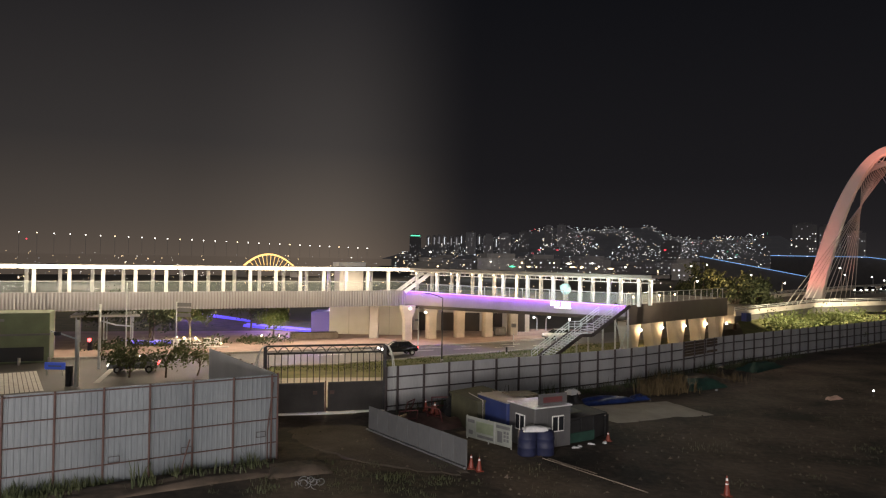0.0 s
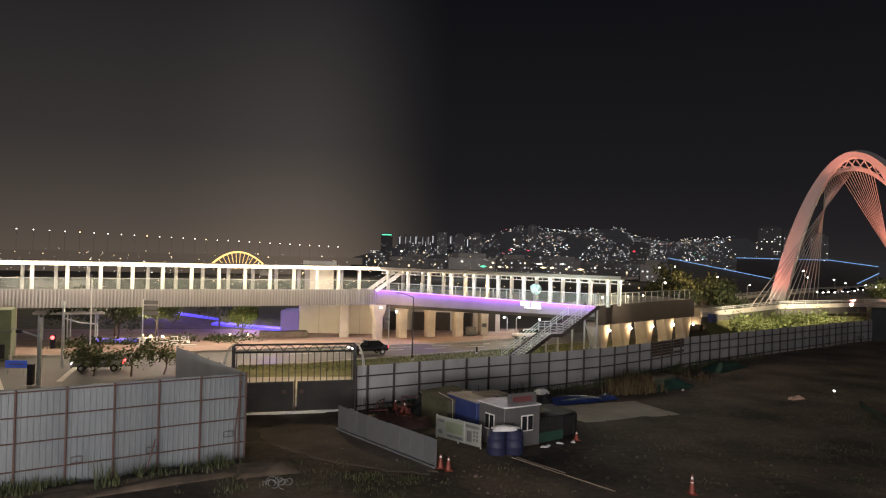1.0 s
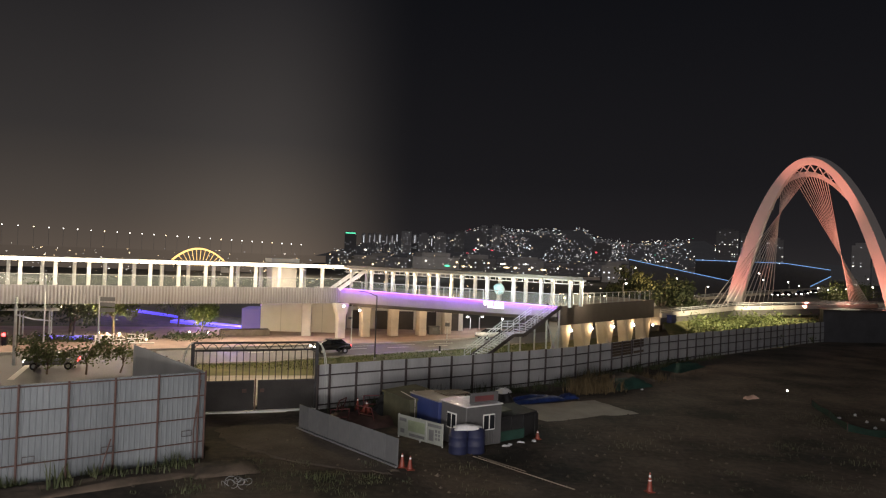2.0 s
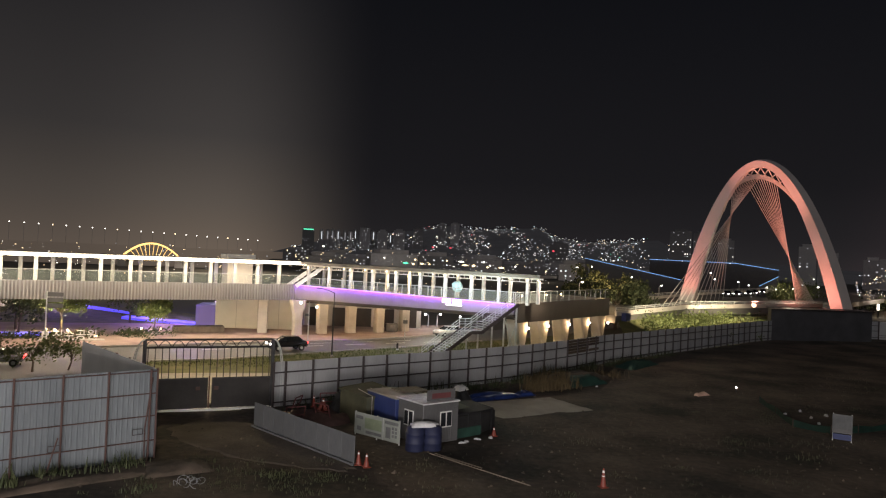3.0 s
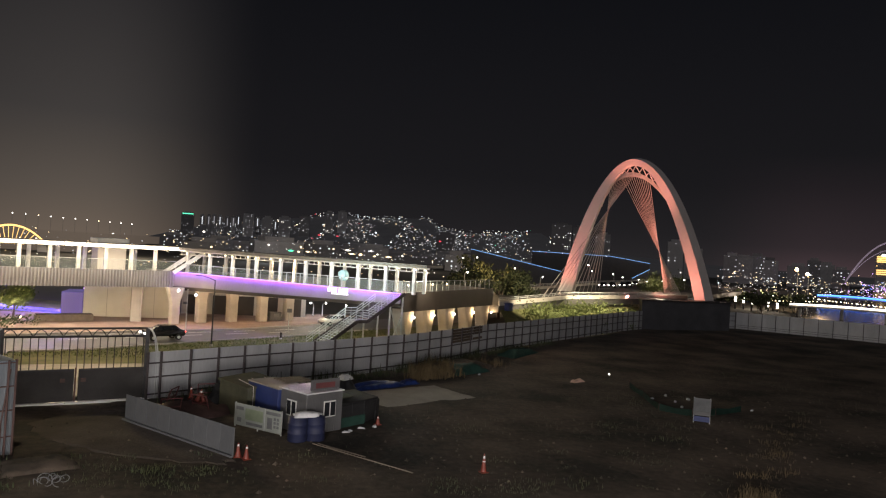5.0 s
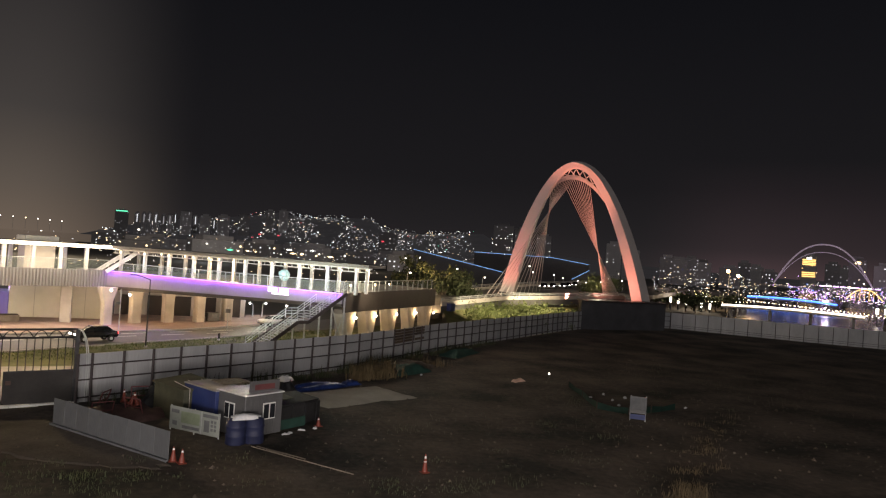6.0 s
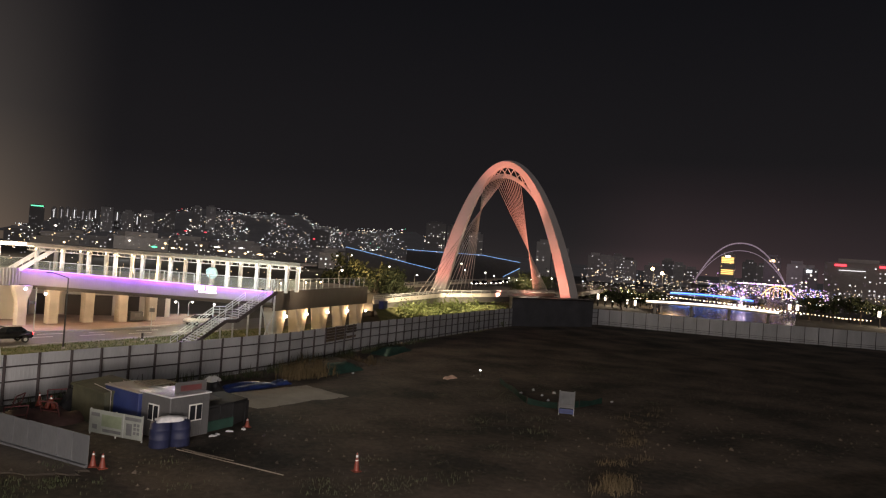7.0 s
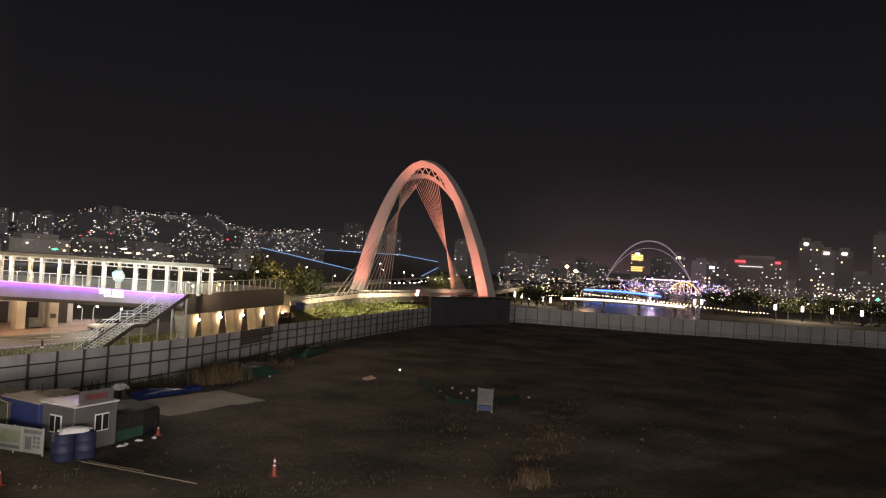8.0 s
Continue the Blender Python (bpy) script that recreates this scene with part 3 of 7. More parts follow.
part("bottom_flange", prism(bmesh.new(), [J + rn * 0.42, NOSE + rn * 0.42, NOSE - rn * 0.3, J - rn * 0.3], [4.62, 4.97, 4.97, 4.62], [4.74, 5.09, 5.09, 4.74]), DECK_DARK, plaza)
part("lower_beam", prism(bmesh.new(), [J + rn * 0.12, NOSE + rn * 0.12, NOSE - rn * 0.3, J - rn * 0.3], [4.28, 4.72, 4.72, 4.28], [4.61, 4.96, 4.96, 4.61]), DECK_DARK, plaza)
part("led_strip", prism(bmesh.new(), [J + rn * 0.42, NOSE + rn * 0.42, NOSE + rn * 0.27, J + rn * 0.27], [6.60, 6.25, 6.25, 6.60], [6.66, 6.31, 6.31, 6.66]), LED_VIOLET, plaza, "violet light strip")
e_dir = (END - NOSE).normalized()
en = Vector((e_dir.y, -e_dir.x))
part("side_panel", prism(bmesh.new(), [NOSE + en * 0.2, END + en * 0.2, END, NOSE], [4.15, 3.8, 3.8, 4.15], 6.32), DECK_DARK, plaza, "dark brown side panel")
part("end_panel", prism(bmesh.new(), [END + en * 0.2, END + Vector((-3, 8)) + en * 0.2, END + Vector((-3, 8)), END], 3.8, 6.32), DECK_DARK, plaza)
rb = rn * -4.6
tip = NOSE + right_dir * 3.0
part("canopy_roof", prism(bmesh.new(), [J + rn * 0.3, tip + rn * 0.3, tip + rb, J + rb], [9.42, 9.32, 9.32, 9.42], [9.78, 9.66, 9.66, 9.78]), ROOF_SHEET, plaza)
part("front_beam", prism(bmesh.new(), [J - rn * 0.5, tip - rn * 0.5, tip - rn * 0.7, J - rn * 0.7], [9.24, 9.12, 9.12, 9.24], [9.41, 9.31, 9.31, 9.41]), WHITE_STEEL, plaza)
part("lattice_beam", prism(bmesh.new(), [J - rn * 0.55, tip - rn * 0.55, tip - rn * 0.65, J - rn * 0.65], [8.86, 8.76, 8.76, 8.86], [8.95, 8.85, 8.85, 8.95]), WHITE_STEEL, plaza)
for row, start in ((0.6, 1.35), (4.0, 1.15)):
    mesh = fit_mesh = None
    for p, d in along([J, tip], 3.6, start):
        q = p - rn * row
        if mesh is None:
            ob = part("canopy_column", box(bmesh.new(), (-0.19, -0.19, 6.2), (0.19, 0.19, 9.3), 0.03), WHITE_STEEL, plaza)
            mesh = ob.data
            ob.matrix_local = plan_turn(q, d)
            lm = part("column_light", box(bmesh.new(), (-0.07, -0.26, 8.98), (0.07, -0.195, 9.14), 0.01), SPOT_WARM, plaza, "small warm column light")
            fit_mesh = lm.data
            lm.matrix_local = plan_turn(q, d)
        else:
            share("canopy_column", mesh, plaza, plan_turn(q, d))
            share("column_light", fit_mesh, plaza, plan_turn(q, d))
bar_mesh = None
for p, d in along([J, tip], 0.72, 0.3):
    m = plan_turn(p - rn * 0.6, d)
    if bar_mesh is None:
        ob = part("frieze_bar", box(bmesh.new(), (-0.03, -0.03, 8.84), (0.03, 0.03, 9.18)), WHITE_STEEL, plaza)
        bar_mesh = ob.data
        ob.matrix_local = m
    else:
        share("frieze_bar", bar_mesh, plaza, m)
# glass railing along the girder and the open end of the plaza
mesh = mesh2 = None
for path, top in (([J, NOSE], 7.75), ([NOSE, END], 7.72)):
    for p, d in along(path, 1.9):
        if mesh is None:
            ob = part("glass_panel", box(bmesh.new(), (0.05, -0.01, 6.5), (1.85, 0.01, 7.5)), RAIL_GLASS, plaza, "green tinted glass railing panel")
            po = part("rail_post", box(bmesh.new(), (-0.035, -0.035, 6.2), (0.035, 0.035, 7.62)), GALV, plaza)
            mesh, mesh2 = ob.data, po.data
            ob.matrix_local = po.matrix_local = plan_turn(p, d)
        else:
            share("glass_panel", mesh, plaza, plan_turn(p, d))
            share("rail_post", mesh2, plaza, plan_turn(p, d))
part("handrail", tube(bmesh.new(), [at2(J, 7.66), at2(NOSE, 7.62), at2(END, 7.62)], 0.04, 6), GALV, plaza)
# sloping white stair stringers beside the junction of bridge and plaza
for o in (0.0, 1.5):
    a, b = J + left_dir * -2.6 - rn * 1.5 + right_dir * o, J + right_dir * 1.6 - rn * 1.5 + right_dir * o
    part("stair_stringer", beam(bmesh.new(), at2(a, 6.5), at2(b, 9.2), 0.25, 0.5), WHITE_STEEL, plaza)
# small bright fittings and shop panes on the plaza
bm = bmesh.new()
bmesh.ops.create_icosphere(bm, subdivisions=2, radius=0.68)
for v in bm.verts:
    v.co *= 1 + 0.22 * noise.noise(v.co * 2.1)
part("lit_globe", bm, tiny("globe_glow", (0.55, 0.85, 0.90), 0.04), plaza, "pale glowing faceted globe").matrix_local = plan_turn(J.lerp(NOSE, 0.735) - rn * 1.8, right_dir, 7.75)
for f in (0.12, 0.35, 0.5, 0.78, 0.9):
    q = NOSE.lerp(END, f) - en * 1.0
    post = part("bollard_light", tube(bmesh.new(), [at2(q, 6.2), at2(q, 7.0)], 0.07, 8), GALV, plaza)
    if f < 0.6:
        part("lens", tube(bmesh.new(), [at2(q, 7.0), at2(q, 7.2)], 0.09, 8), SPOT_WARM, post, "small warm bollard lens")


def pier_mesh(height, w0, w1, depth, flare=0.55):
    """A concrete pier that widens towards its head."""
    bm = bmesh.new()
    rings = []
    for k in range(9):
        f = k / 8
        g = max(0, (f - flare) / (1 - flare))
        w = w0 + (w1 - w0) * (g * g * (3 - 2 * g))
        rings.append([bm.verts.new((x * w / 2, y * depth / 2, f * height)) for x, y in ((-0.8, -1), (0.8, -1), (1, -0.7), (1, 0.7), (0.8, 1), (-0.8, 1), (-1, 0.7), (-1, -0.7))])
    for a, b in zip(rings, rings[1:]):
        for i in range(8):
            bm.faces.new((a[i], a[(i + 1) % 8], b[(i + 1) % 8], b[i]))
    bm.faces.new(rings[0][::-1])
    bm.faces.new(rings[-1])
    return bm


mesh = None
for x, y in ((-4.7, 97.8), (-1.5, 100.3), (2.45, 102.3), (6.5, 103.7), (10.4, 106.5)):
    m = Matrix.Translation((x, y, 0)) @ Matrix.Rotation(radians(22), 4, "Z")
    if x < -4:
        m = m @ Matrix.Diagonal((0.86, 0.86, 0.84, 1))
    if mesh is None:
        ob = part("pier", pier_mesh(5.6, 1.3, 2.5, 1.3), CONCRETE, plaza, "flared concrete pier in warm light")
        mesh = ob.data
        ob.matrix_local = m
    else:
        share("pier", mesh, plaza, m)
mesh = None
for f in (0.11, 0.31, 0.535, 0.77, 0.985):
    p = NOSE.lerp(END, f) - en * 1.3
    m = plan_turn(p, e_dir, -0.1)
    if mesh is None:
        ob = part("pier", pier_mesh(4.45, 1.3, 3.5, 1.5, 0.1), CONCRETE, plaza, "wide flared concrete pier")
        mesh = ob.data
        ob.matrix_local = m
    else:
        share("pier", mesh, plaza, m)
mesh = None
for p in (*PIER_SPOTS, (-4.2, 95.4, 4.5), (-2.2, 98.0, 3.82), (-1.0, 97.9, 4.46)):
    m = Matrix.Translation(p)
    if mesh is None:
        bm = bmesh.new()
        bmesh.ops.create_icosphere(bm, subdivisions=2, radius=0.17)
        ob = part("pier_lamp", bm, SPOT_WHITE, plaza, "round bright lamp on the pier", True)
        mesh = ob.data
        ob.visible_shadow = False
        ob.matrix_local = m
    else:
        share("pier_lamp", mesh, plaza, m).visible_shadow = False
# glowing name sign on the girder: unreadable letters as plain bars
s0, s1 = 0.715, 0.80
for k in range(6):
    f = s0 + (s1 - s0) * (k + (0.35 if k > 2 else 0)) / 6.3
    q = J.lerp(NOSE, f) + rn * 0.33
    z = 6.7 - 0.35 * f
    w = 0.31
    part("sign_bar", box(bmesh.new(), (-w / 2, -0.04, z - 0.62), (w / 2, 0.04, z - 0.14), 0.02), SIGN_WHITE, plaza, "glowing white sign bar").matrix_local = plan_turn(q, right_dir)
q = J.lerp(NOSE, 0.762) + rn * 0.33
part("sign_bar", box(bmesh.new(), (-1.15, -0.04, 5.56), (1.05, 0.04, 5.72), 0.02), SIGN_WHITE, plaza, "glowing white sign line").matrix_local = plan_turn(q, right_dir)

# ------------------------------------------------------------------ open stairs from the plaza to the street
stairs = thing("outdoor_staircase", "galvanised steel outdoor staircase with open railings", "staircase")
S_TOP, S_BOT = Vector((20.5, 78.7, 6.3)), Vector((10.6, 76.0, 0.0))
run = (S_BOT - S_TOP)
flat = Vector((run.x, run.y)).normalized()
side = Vector((flat.y, -flat.x))
if side.y < 0:
    side = -side
WIDTH = 3.0


def stair_at(f):
    """A point on the flight; a level landing lies in its middle."""
    g = f / 0.44 * 0.5 if f < 0.44 else 0.5 if f < 0.56 else 0.5 + (f - 0.56) / 0.44 * 0.5
    return Vector((S_TOP.x + run.x * f, S_TOP.y + run.y * f, S_TOP.z + run.z * g))


for o in (0.0, WIDTH):
    so = side.to_3d() * o
    for fa, fb in ((0, 0.44), (0.44, 0.56), (0.56, 1.0)):
        a, b = stair_at(fa) + so, stair_at(fb) + so
        part("stringer", beam(bmesh.new(), a, b, 0.12, 0.36), POST_DARK, stairs)
        for h in (0.45, 0.75, 1.05):
            part("rail", tube(bmesh.new(), [a + Vector((0, 0, h + 0.2)), b + Vector((0, 0, h + 0.2))], 0.032, 6), GALV, stairs)
    for k in range(15):
        a = stair_at(k / 14) + so
        part("baluster", tube(bmesh.new(), [a, a + Vector((0, 0, 1.27))], 0.03, 6), GALV, stairs)
for k in range(34):
    f = (k + 0.5) / 34
    a = stair_at(f) + side.to_3d() * 0.07
    b = stair_at(f) + side.to_3d() * (WIDTH - 0.07)
    part("tread", beam(bmesh.new(), a, b, 0.30, 0.05), ROOF_SHEET, stairs)
for f in (0.02, 0.17, 0.48):
    for o in (0.1, WIDTH - 0.1):
        a = stair_at(f) + side.to_3d() * o
        part("support_post", beam(bmesh.new(), (a.x, a.y, -0.1), (a.x, a.y, a.z - 0.1), 0.16), GALV, stairs)
a, b = stair_at(0.02), stair_at(0.17)
part("brace", beam(bmesh.new(), (a.x, a.y, 0.3), (b.x, b.y, b.z - 0.5), 0.09), GALV, stairs)
part("brace", beam(bmesh.new(), (b.x, b.y, 0.3), (a.x, a.y, a.z - 2.0), 0.09), GALV, stairs)

# ------------------------------------------------------------------ arch bridge
ARCH_A, ARCH_B = Vector((71.0, 138.0)), Vector((91.6, 119.9))
arch_dir = (ARCH_B - ARCH_A).normalized()
arch_back = Vector((-arch_dir.y, arch_dir.x))
if arch_back.y < 0:
    arch_back = -arch_back
arch = thing("arch_bridge", "tall coral lit steel arch with cable stays over a road bridge", "bridge")


def arch_spot(u, z, depth):
    c = ARCH_A + arch_dir * u + arch_back * depth
    return Vector((c.x, c.y, z))


def arch_loft(sections):
    bm = bmesh.new()
    rings = [[bm.verts.new(v) for v in ring] for ring in sections]
    n = len(rings[0])
    for a, b in zip(rings, rings[1:]):
        for k in range(n):
            bm.faces.new((a[k], a[(k + 1) % n], b[(k + 1) % n], b[k]))
    bm.faces.new(rings[0])
    bm.faces.new(rings[-1][::-1])
    bmesh.ops.recalc_face_normals(bm, faces=bm.faces[:])
    return bm


front, rear = [], []
for k in range(57):
    f = -1 + 2 * k / 56
    f = math.copysign(1 - (1 - abs(f)) ** 1.5, f) if abs(f) > 0 else 0.0
    hi_f, lo_f = (1 - f * f) ** 0.93, (1 - abs(f) ** (2.0 if f < 0 else 1.87)) ** 0.93
    uo, zo = 12.7 + f * (14.7 if f < 0 else 16.9), 3.4 + 29.95 * hi_f
    ui, zi = 12.7 + f * (11.5 if f < 0 else 13.4), 3.4 + 28.2 * lo_f
    # the bright front face narrows towards the far foot, where a shaded bevel widens
    g = min(1, max(0, (f + 0.75) / 0.9))
    rg = 0.90 - 0.30 * g * g * (3 - 2 * g)
    front.append([arch_spot(uo, zo, 1.9), arch_spot(uo * rg + ui * (1 - rg), zo * rg + zi * (1 - rg), -1.0), arch_spot(ui, zi, -0.5), arch_spot(ui, zi, 1.3), arch_spot(uo * 0.7 + ui * 0.3, zo * 0.7 + zi * 0.3, 2.4)])


def rear_spot(f, lift=0.0, deeper=0.0):
    """A point of the rear rib, which leaves the front rib and leans back at the crown; f from -1 to 1."""
    depth = 0.9 + 6.1 * (1 - f * f)
    return arch_spot(12.2 + 7.4 * f - 0.16 * depth, 11 + (18.3 - 5.2 * f * f + lift) * (1 + depth / 150), depth + deeper)


for k in range(33):
    f = -1 + k / 16
    rear.append([rear_spot(f, 0.85), rear_spot(f), rear_spot(f, 0.0, 0.9), rear_spot(f, 0.85, 0.9)])
part("front_rib", arch_loft(front), ARCH_PAINT, arch)
part("rear_rib", arch_loft(rear), ARCH_PAINT, arch)
for k in range(16, 42, 2):
    a = front[k][3]
    u_ = (a - arch_spot(0, a.z, 1.3)).dot(arch_dir.to_3d())
    for step in (-0.16, 0.16):
        f = min(0.97, max(-0.97, (u_ - 11.8) / 7.4 + step))
        part("lattice_strut", beam(bmesh.new(), a, rear_spot(f, 0.4, 0.3), 0.15), ARCH_PAINT, arch)
# two crossing fans of stays from the rear rib down to the deck edges
for f0, f1, feet in ((-0.60, 0.05, ((82.5, 144.5), (53.5, 113.2))), (-0.30, 0.50, ((105.5, 146.5), (89.7, 129.7)))):
    for k in range(13):
        f = k / 12
        b = Vector((feet[0][0] + (feet[1][0] - feet[0][0]) * f, feet[0][1] + (feet[1][1] - feet[0][1]) * f, 4.9))
        if b.x < 60:
            b.z = 4.3
        part("stay_cable", tube(bmesh.new(), [rear_spot(f0 + (f1 - f0) * f, 0.2, 0.4), b], 0.06, 5), CABLE, arch)
deck_z = [3.9, 4.6, 5.0, 5.0, 5.0]
near_edge = [Vector((41.5, 102.5)), Vector((60.0, 116.0)), Vector((96.0, 131.0)), Vector((126.0, 160.0)), Vector((196.0, 226.0))]
far_edge = [Vector((37.0, 106.0)), Vector((50.0, 124.0)), Vector((70.0, 145.0)), Vector((100.0, 180.0)), Vector((168.0, 252.0))]
bm = bmesh.new()
rows = []
for n_, f_, z in zip(near_edge, far_edge, deck_z):
    rows.append([bm.verts.new(v) for v in (at2(n_, z - 0.15), at2(f_, z - 0.15), at2(f_, z - 1.3), at2(n_, z - 1.3))])
for a, b in zip(rows, rows[1:]):
    for k in range(4):
        bm.faces.new((a[k], a[(k + 1) % 4], b[(k + 1) % 4], b[k]))
bm.faces.new(rows[0])
bm.faces.new(rows[-1][::-1])
bmesh.ops.recalc_face_normals(bm, faces=bm.faces[:])
part("roadway", bm, ASPHALT, arch)
for edge in (near_edge[:3], far_edge):
    for (a, za), (b, zb) in zip(zip(edge, deck_z), zip(edge[1:], deck_z[1:])):
        part("parapet_wall", beam(bmesh.new(), at2(a, za + 0.1), at2(b, zb + 0.1), 0.3, 0.7), CONCRETE, arch)
        part("rail", tube(bmesh.new(), [at2(a, za + 0.95), at2(b, zb + 0.95)], 0.06, 6), GALV, arch)
        part("rail", tube(bmesh.new(), [at2(a, za + 0.7), at2(b, zb + 0.7)], 0.05, 6), GALV, arch)
        n_ = max(2, round((b - a).length / 3))
        for k in range(n_):
            q = a.lerp(b, k / n_)
            z = za + (zb - za) * k / n_
            part("rail_post", tube(bmesh.new(), [at2(q, z + 0.3), at2(q, z + 0.98)], 0.05, 5), GALV, arch)
for p in ((70.0, 140.0), (92.5, 119.5), (82.0, 132.0), (56.0, 119.0)):
    part("abutment", box(bmesh.new(), (p[0] - 1.8, p[1] - 1.8, -0.4), (p[0] + 1.8, p[1] + 1.8, 4.4), 0.1), CONCRETE, arch)

# ------------------------------------------------------------------ corner wall and added building behind the eye
STORE_WALL = surface("store_wall", (0.045, 0.046, 0.052), (0.085, 0.086, 0.095), 0.4, 8, 0.7, 0.1, 0.05)
corner = thing("site_store", "dark windowless site store in the corner of the site", "store")
part("shell", prism(bmesh.new(), [(71.6, 110.2), (91.6, 112.0), (93.0, 116.0), (75.0, 116.5)], -0.1, 5.05), STORE_WALL, corner)
part("roof_edge", prism(bmesh.new(), [(71.4, 109.9), (91.9, 111.8), (93.2, 116.2), (74.8, 116.8)], 5.05, 5.2), DARK_STEEL, corner)
# unseen facade with glowing panes, added to give the yard fill a source
tagged(link("added_wall_south", box(bmesh.new(), (-45, -9.5, -0.2), (125, -8.0, 24.0), 0.1), WHITE_WALL), "unseen pale facade added behind the camera", "wall", "", "structure")

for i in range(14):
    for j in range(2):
        w = tagged(link("added_window_1", box(bmesh.new(), (-34 + i * 6.0, -8.02, 2.6 + j * 4.6), (-30 + i * 6.0, -7.95, 5.4 + j * 4.6), 0.03), tiny("added_window_glow", (1.0, 0.92, 0.86), 1.2) if (i, j) == (0, 0) else bpy.data.materials["added_window_glow"]), "added glowing window in the unseen facade", "window", "facade windows", "structure")

# ------------------------------------------------------------------ site gate
gate = thing("site_gate", "tall dark steel double gate with bars over solid panels", "gate")
G0, G1 = Vector(GATE[0]), Vector(GATE[1])
g_dir = (G1 - G0).normalized()
g_len = (G1 - G0).length
gate.matrix_world = plan_turn(G0, g_dir)
for x in (0.0, g_len):
    part("gate_post", box(bmesh.new(), (x - 0.12, -0.12, -0.1), (x + 0.12, 0.12, 4.85), 0.02), DARK_STEEL, gate)
for z in (4.80, 4.28):
    part("top_rail", tube(bmesh.new(), [(0, 0, z), (g_len, 0, z)], 0.07, 8), DARK_STEEL, gate)
for k in range(10):
    a, b = g_len * k / 10, g_len * (k + 1) / 10
    part("truss_curve", tube(bmesh.new(), [(a, 0, 4.3), ((a * 3 + b) / 4, 0, 4.62), ((a + b) / 2, 0, 4.75), ((a + b * 3) / 4, 0, 4.62), (b, 0, 4.3)], 0.03, 5), DARK_STEEL, gate)
for k in range(2):
    x0, x1 = 0.16 + k * g_len / 2, g_len / 2 - 0.1 + k * g_len / 2
    leaf = part("gate_leaf", box(bmesh.new(), (x0, -0.03, 0.12), (x1, 0.03, 2.1), 0.01), GATE_PANEL, gate, "solid dark lower panel")
    part("leaf_frame", box(bmesh.new(), (x0, -0.05, 2.1), (x1, 0.05, 2.2), 0.01), DARK_STEEL, leaf)
    part("latch_plate", box(bmesh.new(), (g_len / 2 - 0.9 + k * 0.9 + (0.3 if k else 0), -0.07, 1.35), (g_len / 2 - 0.6 + k * 0.9 + (0.3 if k else 0), -0.03, 1.6), 0.01), RUST, leaf)
for k in range(19):
    x = g_len * (k + 0.5) / 19
    part("gate_bar", tube(bmesh.new(), [(x, 0, 2.15), (x, 0, 4.28)], 0.028, 6), DARK_STEEL, gate)
part("centre_stile", box(bmesh.new(), (g_len / 2 - 0.06, -0.06, 0.1), (g_len / 2 + 0.03, 0.06, 2.3), 0.01), RUST, gate)
part("ground_track", box(bmesh.new(), (-0.2, -0.25, -0.05), (g_len + 0.3, 0.2, 0.10), 0.02), WHITE_STEEL, gate, "pale ground rail")
for x, s in ((0.0, -1), (g_len, 1)):
    for o in (0.0, 0.18):
        pts = [(x + s * (0.75 * math.sin(a)) * (1 - o), -0.1 - o * 0.4, 4.82 - 2.4 * (1 - math.cos(a))) for a in [radians(v) for v in range(0, 91, 10)]]
        pts.append((x + s * 0.78 * (1 - o), -0.1 - o * 0.4, 0.0))
        part("bowed_brace", tube(bmesh.new(), pts, 0.035, 6), GALV, gate)

# ------------------------------------------------------------------ low yard hoarding
LOW_SHEET = surface("low_sheet", (0.085, 0.09, 0.096), (0.15, 0.155, 0.162), 0.6, 9, 0.6, 0, 0.04, (1, 1, 0.3), 0.08)
low = thing("low_hoarding", "low grey sheet hoarding along the yard entrance", "hoarding")
A, B = Vector((-4.6, 46.6)), Vector((1.45, 38.2))
lo_dir = (B - A).normalized()
L = (B - A).length
n_pan = 9
for k in range(n_pan):
    a = A + lo_dir * (L * k / n_pan)
    bm = box(bmesh.new(), (0.01, -0.02, 0.04), (L / n_pan - 0.02, 0.02, 1.52 + random.uniform(-0.02, 0.02)), 0.008)
    part("panel", bm, LOW_SHEET, low).matrix_local = plan_turn(a, lo_dir)
    part("post", tube(bmesh.new(), [(0, 0.05, 0), (0, 0.05, 1.5)], 0.03, 6), RUST, low).matrix_local = plan_turn(a, lo_dir)
part("kerb_rail", beam(bmesh.new(), at2(A - Vector((0.1, 0.1)), 0.06), at2(B - Vector((0.1, 0.1)), 0.06), 0.16, 0.14), LOW_SHEET, low)
# brown boards over a few bays of the street hoarding
boards = thing("board_screen", "brown timber boards nailed over a few bays of hoarding", "screen")
A, B = Vector((23.9, 71.7)), Vector((29.4, 77.1))
bd = (B - A).normalized()
for k in range(3):
    a = A + bd * ((B - A).length * k / 3) + Vector((bd.y, -bd.x)) * 0.035
    for j in range(5):
        if (k, j) == (2, 1):
            continue
        z = 1.72 + j * 0.29
        part("board", box(bmesh.new(), (0.06, -0.015, z), ((B - A).length / 3 - 0.08, 0.015, z + 0.25), 0.006), BROWN_BOARD, boards).matrix_local = plan_turn(a, bd)
tarp_later = surface("pale_sand", (0.30, 0.275, 0.235), (0.46, 0.42, 0.36), 0.5, 6, 0.95, 0, 0.3)

# ------------------------------------------------------------------ sheds by the fence


def set_at(ob, x, y, deg, z=0.0):
    ob.matrix_world = pose(x, y, z, 0, 0, deg)
    return ob


